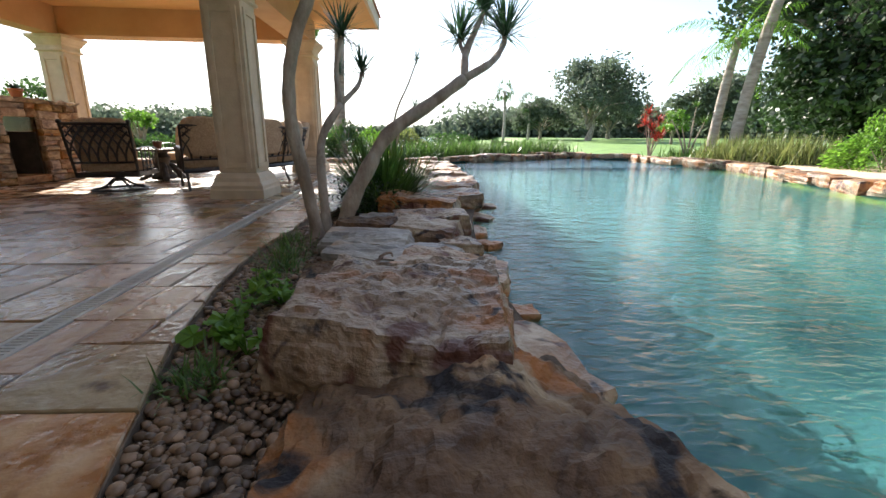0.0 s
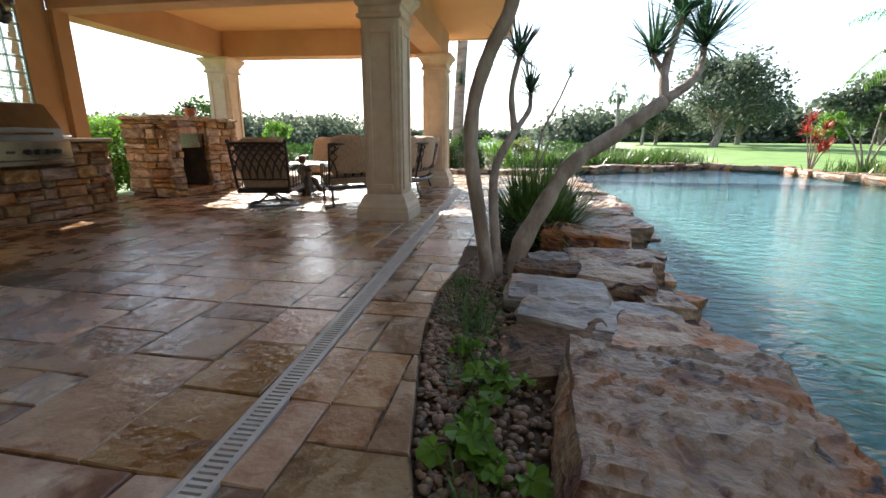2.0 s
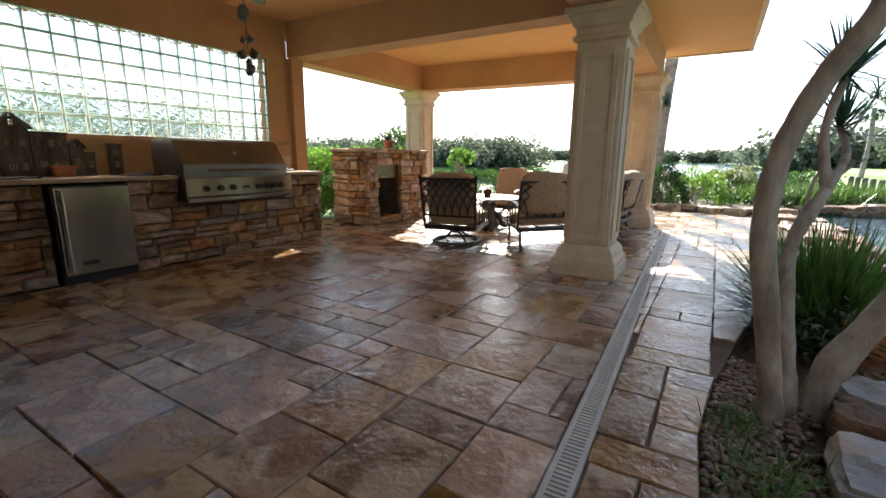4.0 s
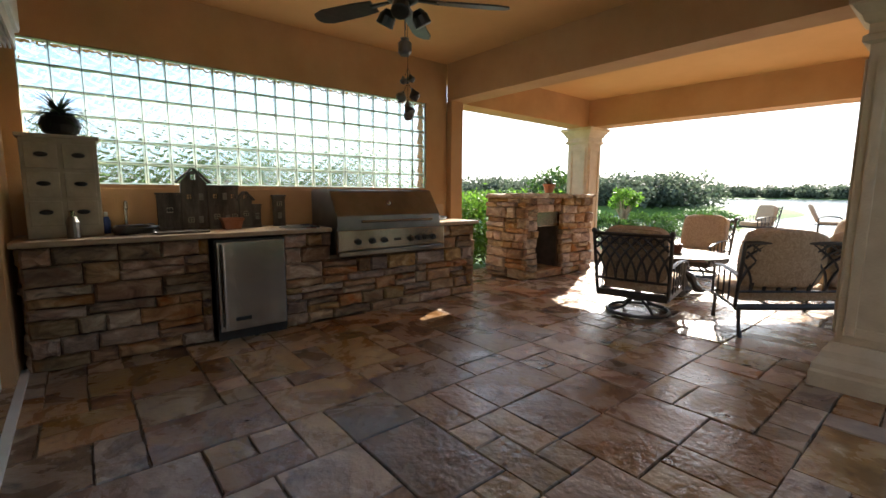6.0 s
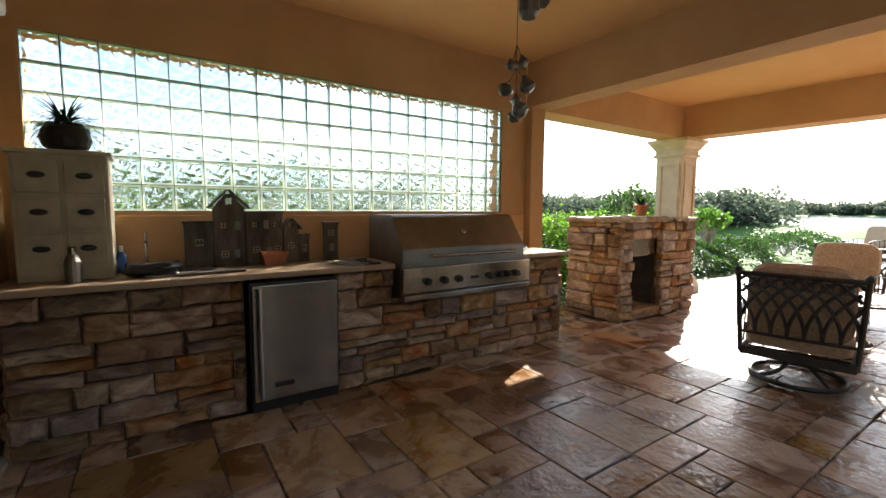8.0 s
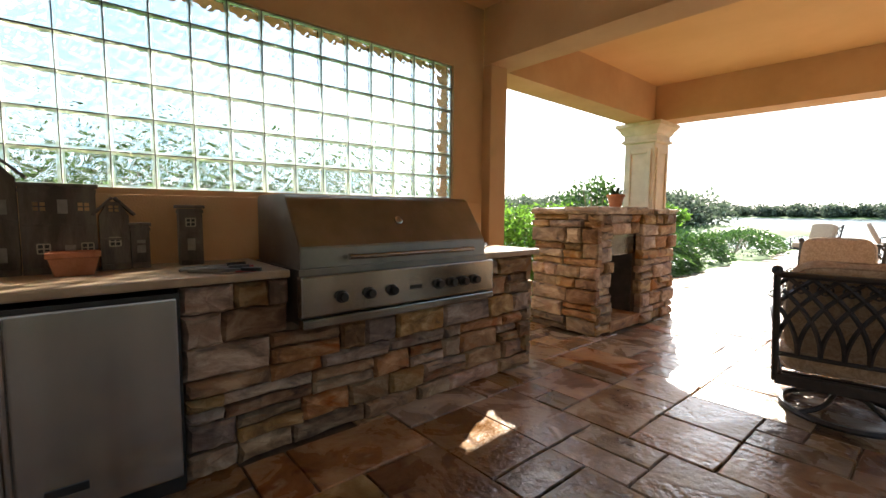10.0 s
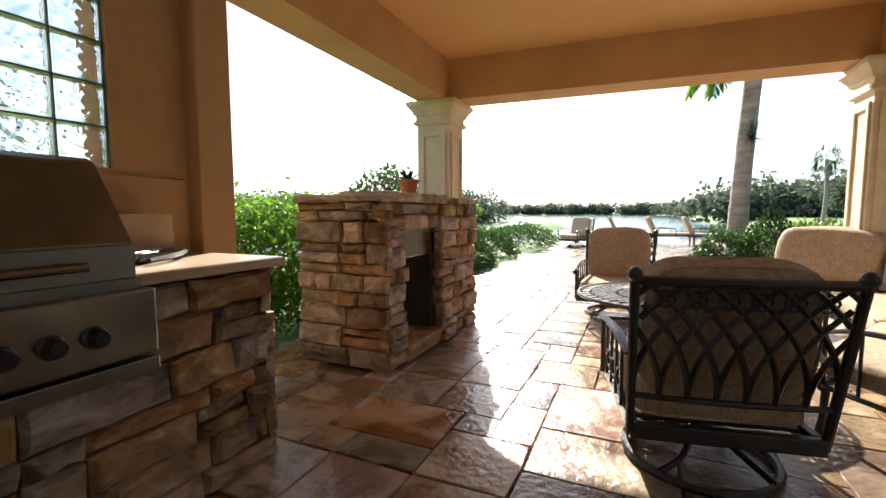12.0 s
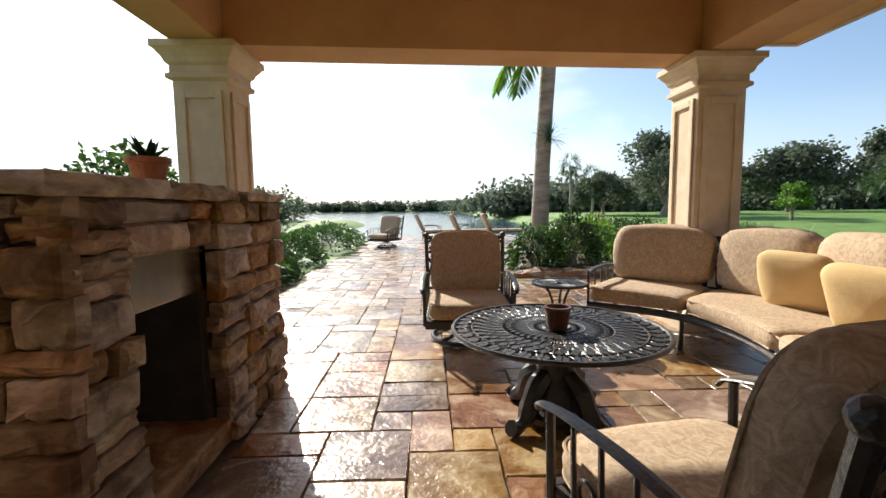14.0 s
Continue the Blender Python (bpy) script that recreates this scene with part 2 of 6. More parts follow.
M_YUCCA = material("yucca_blade", (0.025, 0.07, 0.035), (0.06, 0.13, 0.06), 3, 0.35, bump=0.0, island=True, vary=0.3, translucent=0.3)
M_RED = material("red_leaf", (0.28, 0.03, 0.025), (0.45, 0.07, 0.04), 3, 0.45, bump=0.0, island=True, vary=0.4, translucent=0.4)
M_FLOWER = material("flower_grass", (0.10, 0.15, 0.035), (0.26, 0.27, 0.10), 3, 0.6, bump=0.0, island=True, vary=0.4, translucent=0.4)
M_PLASTER = material("pool_plaster", (0.008, 0.075, 0.085), (0.018, 0.115, 0.115), 0.7, 0.7, bump=0.1)
M_TERRACE = material("far_terrace", (0.45, 0.33, 0.23), (0.56, 0.43, 0.31), 2.0, 0.6, bump=0.4, vary=0.2)
M_BLUE = material("blue_plastic", (0.02, 0.06, 0.22), (0.03, 0.08, 0.28), 5, 0.35, bump=0.0)
M_FAN = material("fan_wood", (0.02, 0.014, 0.010), (0.045, 0.03, 0.02), 10, 0.4, bump=0.1)
M_GLASSBLOCK = clear_material("glass_block", (0.97, 0.99, 0.97), 0.02, 1.5, wave=0.55, wave_scale=13, dist=0.03, detail=0.3, distort=0.8)
M_BLOCKRIM = clear_material("glass_block_rim", (0.86, 0.92, 0.80), 0.4, 1.15)
M_WATER = clear_material("pool_water", (0.80, 0.97, 0.96), 0.02, 1.33, wave=0.8, wave_scale=3.4, stretch=(0.75, 1.6, 1), dist=0.065, detail=3, distort=0.9, fine=0.45)


# ---------------------------------------------------------------- mesh helpers
def part(name, bm, mat, parent=None, label="", smooth=False):
    me = bpy.data.meshes.new(name)
    bm.to_mesh(me)
    bm.free()
    me.materials.append(mat)
    if smooth:
        me.shade_smooth()
    ob = new(name, me)
    if parent:
        ob.parent = parent
    if label:
        ob["label"] = label
    return ob


def thing(name, label, category, m=None, group="", kind=""):
    ob = new(name)
    if m is not None:
        ob.matrix_basis = m
    return tagged(ob, label, category, group, kind)


def data_part(name, verts, faces, mat, parent=None, smooth=False):
    me = bpy.data.meshes.new(name)
    me.from_pydata(verts, [], faces)
    me.materials.append(mat)
    if smooth:
        me.shade_smooth()
    ob = new(name, me)
    if parent:
        ob.parent = parent
    return ob


def box(bm, x0, x1, y0, y1, z0, z1, bevel=0.0, m=None):
    geo = bmesh.ops.create_cube(bm, size=1, matrix=Matrix.Translation(((x0 + x1) / 2, (y0 + y1) / 2, (z0 + z1) / 2)) @ Matrix.Diagonal((abs(x1 - x0), abs(y1 - y0), abs(z1 - z0), 1)))
    if bevel:
        edges = list({e for v in geo["verts"] for e in v.link_edges})
        r = bmesh.ops.bevel(bm, geom=edges, offset=bevel, segments=2, affect="EDGES", profile=0.6)
        geo["verts"] = r["verts"]
    if m is not None:
        bmesh.ops.transform(bm, matrix=m, verts=geo["verts"])
    return bm


def boxed(*a, bevel=0.0, m=None):
    return box(bmesh.new(), *a, bevel=bevel, m=m)


def smooth_path(pts, n=6):
    """Catmull-Rom through the points."""
    p = [Vector(q) for q in pts]
    if len(p) < 3:
        return p
    p = [2 * p[0] - p[1], *p, 2 * p[-1] - p[-2]]
    out = []
    for a, b, c, d in zip(p, p[1:], p[2:], p[3:]):
        for k in range(n):
            t = k / n
            out.append(0.5 * (2 * b + (c - a) * t + (2 * a - 5 * b + 4 * c - d) * t * t + (3 * b - a - 3 * c + d) * t ** 3))
    return out + [p[-2]]


def tube(bm, pts, radii, sides=6, smooth=5, flat=1.0, knobs=0.0):
    """A tapered tube through points; radii at its ends or at each point; flat: height over width."""
    path = smooth_path(pts, smooth) if smooth else [Vector(q) for q in pts]
    n = len(path)
    rs = list(radii) if isinstance(radii, (list, tuple)) else [radii, radii]
    rings, side = [], None
    for i, p in enumerate(path):
        d = (path[min(i + 1, n - 1)] - path[max(i - 1, 0)]).normalized()
        if side is None:
            side = d.cross(Vector((0, 0, 1)) if abs(d.z) < 0.95 else Vector((1, 0, 0))).normalized()
        else:
            side = (side - d * side.dot(d)).normalized()
        up = side.cross(d)
        f = i / (n - 1) * (len(rs) - 1)
        k = min(int(f), len(rs) - 2)
        r = rs[k] + (rs[k + 1] - rs[k]) * (f - k)
        if knobs:
            r *= 1 + knobs * noise.noise(p * 9)
        rings.append([bm.verts.new(p + r * (math.cos(a) * side + flat * math.sin(a) * up)) for a in (2 * math.pi * s / sides for s in range(sides))])
    for a, b in zip(rings, rings[1:]):
        for s in range(sides):
            bm.faces.new((a[s], a[(s + 1) % sides], b[(s + 1) % sides], b[s]))
    bm.faces.new(rings[0][::-1])
    bm.faces.new(rings[-1])
    return bm


def ring(bm, c, r, thick, sides=32, tilt=None, seg=6):
    """A torus round z."""
    vs = []
    for i in range(sides):
        a = 2 * math.pi * i / sides
        row = []
        for j in range(seg):
            b = 2 * math.pi * j / seg
            p = Vector(((r + thick * math.cos(b)) * math.cos(a), (r + thick * math.cos(b)) * math.sin(a), thick * math.sin(b)))
            row.append(bm.verts.new(Vector(c) + (tilt @ p if tilt else p)))
        vs.append(row)
    for i in range(sides):
        for j in range(seg):
            bm.faces.new((vs[i][j], vs[(i + 1) % sides][j], vs[(i + 1) % sides][(j + 1) % seg], vs[i][(j + 1) % seg]))
    return bm


def lathe(bm, profile, sides=20, c=(0, 0, 0)):
    """Turned round z: (radius, height) from bottom to top."""
    rows = []
    for r, z in profile:
        rows.append([bm.verts.new((c[0] + r * math.cos(2 * math.pi * i / sides), c[1] + r * math.sin(2 * math.pi * i / sides), c[2] + z)) for i in range(sides)])
    for a, b in zip(rows, rows[1:]):
        for i in range(sides):
            bm.faces.new((a[i], a[(i + 1) % sides], b[(i + 1) % sides], b[i]))
    bm.faces.new(rows[0][::-1])
    bm.faces.new(rows[-1])
    return bm


def square_stack(bm, profile, c=(0, 0, 0)):
    """Square courses: (half width, height) from bottom to top."""
    rows = [[bm.verts.new((c[0] + sx * h, c[1] + sy * h, c[2] + z)) for sx, sy in ((-1, -1), (1, -1), (1, 1), (-1, 1))] for h, z in profile]
    for a, b in zip(rows, rows[1:]):
        for i in range(4):
            bm.faces.new((a[i], a[(i + 1) % 4], b[(i + 1) % 4], b[i]))
    bm.faces.new(rows[0][::-1])
    bm.faces.new(rows[-1])
    return bm


def pillow_points(fx, e1=0.4, e2=0.3, nu=20, nv=12, seed=0.0, lump=0.03):
    """A rounded block (superellipsoid in -1..1) mapped by fx, with faces."""
    def sg(v, e):
        return math.copysign(abs(v) ** e, v)
    verts, faces = [], []
    for j in range(nv + 1):
        ph = -math.pi / 2 + math.pi * j / nv
        for i in range(nu):
            th = 2 * math.pi * i / nu
            v = Vector((sg(math.cos(ph), e1) * sg(math.cos(th), e2), sg(math.cos(ph), e1) * sg(math.sin(th), e2), sg(math.sin(ph), e1)))
            v *= 1 + lump * noise.noise(v * 1.7 + Vector((seed, seed, seed)))
            verts.append(fx(v))
    for j in range(nv):
        for i in range(nu):
            faces.append((j * nu + i, j * nu + (i + 1) % nu, (j + 1) * nu + (i + 1) % nu, (j + 1) * nu + i))
    return verts, faces


def cushion(name, parent, size, m, mat=M_CUSH, e1=0.45, e2=0.3, lump=0.04, seed=0.0, label="", nu=28, nv=14):
    w, d, h = size
    v, f = pillow_points(lambda p: m @ Vector((p.x * w / 2, p.y * d / 2, p.z * h / 2)), e1, e2, nu, nv, seed, lump)
    ob = data_part(name, v, f, mat, parent, smooth=True)
    if label:
        ob["label"] = label
    return ob


def rock_mesh(name, size, seed, layers=0.5, cuts=10, rough=0.16, mat=M_BOULDER, flat=False):
    """A split, layered boulder: a block pushed about by noise, flatter on top."""
    bm = bmesh.new()
    bmesh.ops.create_cube(bm, size=2)
    bmesh.ops.subdivide_edges(bm, edges=bm.edges, cuts=cuts, use_grid_fill=True)
    o = Vector((seed * 3.1, seed * 1.7, seed * 5.3))
    sx, sy, sz = (s / 2 for s in size)
    for v in bm.verts:
        p = v.co.copy()
        q = Vector([math.copysign(abs(c) ** 1.0, c) for c in p])
        r = q.normalized()
        q = q * 0.80 + r * 0.26
        nz = noise.fractal(Vector((q.x * sx * 2.4, q.y * sy * 2.4, q.z * sz * 4)) + o, 1.0, 2.0, 4)
        q += r * nz * rough
        w = Vector((q.x * sx, q.y * sy, q.z * sz))
        if p.z > 0.3:
            lift = 0.075 * layers * noise.fractal(Vector((w.x * 1.9, w.y * 1.9, 0)) + o, 0.9, 2.1, 4)
            stepped = math.floor(lift / 0.018) * 0.018
            w.z += (0.75 * stepped + 0.25 * lift) * min(1.0, (p.z - 0.3) / 0.5)
        band = math.floor((w.z + 2) / 0.045 + 1.2 * noise.noise(w * 1.2 + o))
        w.xy *= 1 + 0.045 * noise.noise(Vector((band * 3.7, seed, 0.5)))
        w += r * (0.016 * noise.noise(w * 8 + o) + 0.009 * noise.noise(w * 19 + o) + 0.005 * noise.noise(w * 41 + o))
        v.co = w
    me = bpy.data.meshes.new(name)
    bm.to_mesh(me)
    bm.free()
    me.materials.append(mat)
    return me


def leaf_cloud(name, centres, normals_up, size, mat, parent=None, aspect=0.5, seed=0, droop=0.3):
    """Many small pointed leaves at the centres."""
    rg = np.random.default_rng(seed)
    n = len(centres)
    c = np.asarray(centres, float)
    d = rg.normal(size=(n, 3))
    d[:, 2] = d[:, 2] * 0.6 - droop
    d /= np.linalg.norm(d, axis=1)[:, None]
    u = rg.normal(size=(n, 3)) + np.array([0, 0, normals_up])
    s = np.cross(d, u)
    s /= np.linalg.norm(s, axis=1)[:, None] + 1e-9
    ln = (size * rg.uniform(0.6, 1.3, n))[:, None]
    a, b = c - d * ln / 2, c + d * ln / 2
    w = s * ln * aspect / 2
    v = np.stack([a, c + w, b, c - w], 1).reshape(-1, 3)
    f = np.arange(4 * n).reshape(-1, 4)
    return data_part(name, v.tolist(), f.tolist(), mat, parent)


def blade_tuft(verts, faces, base, direction, length, width, bend=0.5, seg=4):
    """One arching strap leaf added to the lists."""
    d = Vector(direction).normalized()
    side = d.cross(Vector((0, 0, 1)))
    side = side.normalized() if side.length > 1e-3 else Vector((1, 0, 0))
    p = Vector(base)
    k = len(verts)
    for i in range(seg + 1):
        t = i / seg
        w = width * (1 - t) ** 0.7 * (0.6 + 0.8 * min(t * 3, 1)) / 1.4
        verts.append(p - side * w)
        verts.append(p + side * w)
        d = (d + Vector((0, 0, -bend / seg))).normalized()
        p = p + d * length / seg
    for i in range(seg):
        faces.append((k + 2 * i, k + 2 * i + 1, k + 2 * i + 3, k + 2 * i + 2))



# ---------------------------------------------------------------- ground, lake, pool
POOL = [(0.55, -4.0), (0.62, -1.0), (0.66, 0.9), (0.52, 1.9), (0.43, 2.9), (0.5, 4.0), (0.55, 4.7), (0.85, 6.5), (1.0, 8.4), (0.9, 10.5), (0.65, 13.5), (0.8, 16.6),
        (3.4, 18.0), (7.0, 20.6), (9.0, 18.4), (8.9, 15.2), (9.7, 13.2), (8.9, 10.6), (8.3, 8.0), (7.9, 4.5), (8.2, 0.0), (8.0, -4.0)]


def in_pool(x, y, grow=0.0):
    inside, n = False, len(POOL)
    for i in range(n):
        (xa, ya), (xb, yb) = POOL[i], POOL[(i + 1) % n]
        if (ya > y) != (yb > y) and x < (xb - xa) * (y - ya) / (yb - ya) + xa:
            inside = not inside
    return inside


def shore(x, y):
    """Above 0 on land, below 0 in the lake (metres from the shore, roughly)."""
    near = 27.5 - y + 0.6 * math.sin(x * 0.35) - min(12.0, max(0.0, -8.6 - x) * 1.5)
    right = x - 6.2 - 0.015 * (y - 27) + 0.8 * math.sin(y * 0.07)
    left = -1e3
    d = max(near, right, left)
    far = y - 290 - 12 * math.sin(x * 0.012)
    island = 26 - math.hypot((x + 52) * 0.75, (y - 62) * 1.0) + 3 * math.sin(x * 0.3)
    west = -95 - x
    return max(d, far, island, west)


def axis(fine0, fine1, step, far):
    a = list(np.arange(fine0, fine1 + 1e-6, step))
    s, v = step, fine1
    while v < far:
        s *= 1.18
        v += s
        a.append(v)
    s, v = step, fine0
    while v > -far:
        s *= 1.18
        v -= s
        a.insert(0, v)
    return a


gx, gy = axis(-12, 14, 0.4, 1500), axis(-6, 34, 0.4, 1500)
gv = []
for y in gy:
    for x in gx:
        if in_pool(x, y):
            z = -2.2
        else:
            s = shore(x, y)
            z = -0.09 if s > 2 else max(-3.0, -0.09 - (2 - s) * 0.45)
            if s > 5 and x > 2:
                z += min(0.5, 0.012 * max(0, math.hypot(x - 5, y - 8) - 14)) + 0.05 * noise.noise(Vector((x * 0.2, y * 0.2, 0)))
        gv.append((x, y, z))
nx = len(gx)
gf = [(j * nx + i, j * nx + i + 1, (j + 1) * nx + i + 1, (j + 1) * nx + i) for j in range(len(gy) - 1) for i in range(nx - 1)]
ground = data_part("ground", gv, gf, M_LAWN, smooth=True)
tagged(ground, "mown green lawn and soil around the terrace", "ground", kind="structure")

lake_m = material("lake_water", (0.05, 0.10, 0.13), (0.07, 0.13, 0.16), 0.3, 0.12, bump=0.16, bump_scale=2.2, stretch=(1, 1.6, 1), bump_dist=0.1)
lake = part("water", boxed(-700, 500, 15, 320, -1.6, -0.95), lake_m)
tagged(lake, "wide calm lake with glittering ripples", "lake", kind="structure")


def pool_shell(name, z_top, z_bot, mat, solid):
    bm = bmesh.new()
    top = [bm.verts.new((x, y, z_top)) for x, y in POOL]
    if solid:
        bot = [bm.verts.new((x, y, z_bot)) for x, y in POOL]
        for i in range(len(POOL)):
            bm.faces.new((top[i], top[(i + 1) % len(POOL)], bot[(i + 1) % len(POOL)], bot[i]))
        bm.faces.new(bot)
    else:
        bm.faces.new(top)
    bmesh.ops.recalc_face_normals(bm, faces=bm.faces)
    return part(name, bm, mat)


WATER_Z = -0.17
basin = tagged(pool_shell("pool_basin", -0.10, -1.45, M_PLASTER, True), "turquoise plastered free-form swimming pool basin", "pool", kind="structure")
water = tagged(pool_shell("pool_water", WATER_Z, 0, M_WATER, False), "clear rippled turquoise pool water", "water", kind="structure")
water.visible_shadow = False

# planting bed with soil along the paving, under the gravel and the rocks
EDGE = [(-0.2, -2.6), (-0.45, -0.3), (-0.77, 0.81), (-1.03, 1.63), (-1.2, 2.59), (-1.23, 3.3), (-1.17, 3.9), (-1.05, 4.6), (-0.75, 6.0), (-0.5, 8.0), (-0.3, 10.5), (-0.4, 13.0), (-0.9, 15.0)]


def edge_x(y):
    for (xa, ya), (xb, yb) in zip(EDGE, EDGE[1:]):
        if ya <= y <= yb:
            return xa + (xb - xa) * (y - ya) / (yb - ya)
    return EDGE[0][0] if y < EDGE[0][1] else EDGE[-1][0]


def pool_x(y):
    for (xa, ya), (xb, yb) in zip(POOL, POOL[1:12]):
        if ya <= y <= yb:
            return xa + (xb - xa) * (y - ya) / (yb - ya)
    return POOL[0][0]


bm = bmesh.new()
rows = []
for y in np.arange(-2.6, 15.01, 0.2):
    xa, xb = edge_x(y) - 0.02, pool_x(y) + 0.02
    rows.append([bm.verts.new((xa + (xb - xa) * k / 5, y, -0.065 + 0.012 * noise.noise(Vector((xa + k, y * 2, 0))))) for k in range(6)])
for a, b in zip(rows, rows[1:]):
    for k in range(5):
        bm.faces.new((a[k], a[k + 1], b[k + 1], b[k]))
tagged(part("planting_bed", bm, M_SOIL), "dark soil bed between the paving and the pool rocks", "soil", kind="structure")

# ---------------------------------------------------------------- pavilion structure
TERRACE = [(-8.0, -3.2), *EDGE[:-1], (-1.3, 13.3), (-3.2, 13.6), (-3.5, 15.0), (-3.3, 17.5), (-1.5, 19.0), (0.8, 20.5), (1.0, 26.6), (-7.6, 26.6), (-8.3, 22.0), (-7.6, 19.0), (-8.0, 15.0)]


def in_poly(x, y, poly):
    inside, n = False, len(poly)
    for i in range(n):
        (xa, ya), (xb, yb) = poly[i], poly[(i + 1) % n]
        if (ya > y) != (yb > y) and x < (xb - xa) * (y - ya) / (yb - ya) + xa:
            inside = not inside
    return inside


def prism(poly, z0, z1):
    bm = bmesh.new()
    a, b = [bm.verts.new((x, y, z0)) for x, y in poly], [bm.verts.new((x, y, z1)) for x, y in poly]
    for i in range(len(poly)):
        j = (i + 1) % len(poly)
        bm.faces.new((a[i], a[j], b[j], b[i]))
    bm.faces.new(b)
    bm.faces.new(a[::-1])
    bmesh.ops.recalc_face_normals(bm, faces=bm.faces)
    return bm


floor = tagged(part("floor", prism(TERRACE, -0.12, -0.02), M_BED), "terrace of brown and tan natural stone pavers in ashlar pattern", "floor", kind="structure")

CEIL_Z, BEAM_Z = 3.30, 2.77
WX = -7.33  # inner face of the west wall
GB_Y0, GB_Z0, PITCH, COLS, ROWS_G = 1.33, 1.475, 0.215, 20, 6
ZP = 0.204
GB_Y1, GB_Z1 = GB_Y0 + COLS * PITCH, GB_Z0 + ROWS_G * ZP

# west wall with the window opening, in four butted pieces joined into one
bm = bmesh.new()
box(bm, WX - 0.25, WX, 1.0, 6.02, -0.05, GB_Z0)
box(bm, WX - 0.25, WX, 1.0, 6.02, GB_Z1, CEIL_Z)
box(bm, WX - 0.25, WX, 1.0, GB_Y0, GB_Z0, GB_Z1)
box(bm, WX - 0.25, WX, GB_Y1, 6.02, GB_Z0, GB_Z1)
tagged(part("wall_west", bm, M_STUCCO), "ochre stucco wall behind the outdoor kitchen", "wall", kind="structure")
tagged(part("pilaster", boxed(WX - 0.25, -7.22, 6.02, 6.25, -0.05, BEAM_Z, bevel=0.012), M_STUCCO), "ochre stucco pilaster at the end of the kitchen wall", "pilaster", kind="structure")
# south wall with a sliding door in it
bm = bmesh.new()
box(bm, -7.58, -6.45, 0.95, 1.2, -0.05, CEIL_Z)
box(bm, -6.45, -3.9, 0.95, 1.2, 2.35, CEIL_Z)
box(bm, -3.9, -2.75, 0.95, 1.2, -0.05, CEIL_Z)
tagged(part("wall_south", bm, M_STUCCO), "ochre stucco house wall with a wide sliding door", "wall", kind="structure")
bm = bmesh.new()
box(bm, -3.0, -2.75, -6, 0.95, -0.05, CEIL_Z)
tagged(part("wall_house", bm, M_STUCCO), "plain ochre stucco house wall", "wall", kind="structure")
# added walls, never in view: they cut skylight from the south and east
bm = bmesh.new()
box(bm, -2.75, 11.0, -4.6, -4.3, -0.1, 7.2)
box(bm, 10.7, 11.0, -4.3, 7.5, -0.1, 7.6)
tagged(part("skylight_blocker", bm, M_BLOCKER), "plain dark unseen walls added to block skylight", "wall", kind="structure")
door = thing("door_1", "white framed sliding glass door in the house wall", "door", kind="structure")
for k, (a, b) in enumerate(((-6.45, -5.6), (-5.6, -4.75), (-4.75, -3.9))):
    bm = bmesh.new()
    box(bm, a, a + 0.07, 1.06, 1.12, 0.0, 2.35)
    box(bm, b - 0.07, b, 1.06, 1.12, 0.0, 2.35)
    box(bm, a + 0.07, b - 0.07, 1.06, 1.12, 0.0, 0.1)
    box(bm, a + 0.07, b - 0.07, 1.06, 1.12, 2.27, 2.35)
    fr = part("door_frame", bm, M_WHITE, door)
    pane = part("pane", boxed(a + 0.07, b - 0.07, 1.085, 1.095, 0.1, 2.27), clear_material("door_glass", (0.9, 0.95, 0.95), 0.0, 1.45) if k == 0 else bpy.data.materials["door_glass"], door)
tagged(part("threshold", boxed(-6.75, -3.9, 1.2, 1.255, -0.01, 0.02, bevel=0.005), M_WHITE), "white door threshold strip on the floor", "threshold", kind="structure")
# sheet behind the door glass, the room's darkness put into its colour
tagged(part("room_shade_sheet", boxed(-6.6, -3.6, 0.2, 0.25, 0, 2.5), M_ROOM_SHADE), "near-black sheet for the shade in the room behind the sliding door", "wall", kind="structure")
sh = thing("roller_shutter", "white rolled-up slatted storm shutter above the door", "shutter")
part("housing", boxed(-6.62, -3.7, 1.2, 1.42, 2.52, 2.82, bevel=0.03), M_WHITE, sh)
for k in range(7):
    part("slat", boxed(-6.56, -3.76, 1.235 + 0.024 * k, 1.247 + 0.024 * k, 2.40, 2.52), M_WHITE, sh)

# beams and ceilings
bm = bmesh.new()
box(bm, -7.30, -2.70, 6.0, 6.34, BEAM_Z, CEIL_Z)
tagged(part("beam_south", bm, M_STUCCO), "ochre stucco beam between the two bays", "beam", kind="structure")
tagged(part("beam_west", prism([(-7.68, 6.34), (-7.30, 6.34), (-7.36, 9.86), (-7.77, 9.85)], BEAM_Z, CEIL_Z), M_STUCCO), "ochre stucco beam over the fireplace side", "beam", kind="structure")
tagged(part("beam_north", prism([(-7.78, 9.85), (-2.83, 10.13), (-2.83, 10.58), (-7.78, 10.31)], BEAM_Z, CEIL_Z), M_STUCCO), "ochre stucco beam facing the lake", "beam", kind="structure")
tagged(part("beam_east", prism([(-2.64, -1.0), (-2.18, -1.0), (-2.37, 10.58), (-2.83, 10.58)], BEAM_Z + 0.003, CEIL_Z), M_STUCCO), "ochre stucco beam facing the pool", "beam", kind="structure")
tagged(part("ceiling", boxed(-7.72, -2.3, 0.95, 10.6, CEIL_Z, CEIL_Z + 0.12), M_CEIL), "smooth ochre painted terrace ceiling", "ceiling", kind="structure")
bm = bmesh.new()
box(bm, -2.38, -1.06, -6.0, 11.1, 3.24, 3.35)
box(bm, -8.05, -2.38, 10.3, 11.1, 3.24, 3.35)
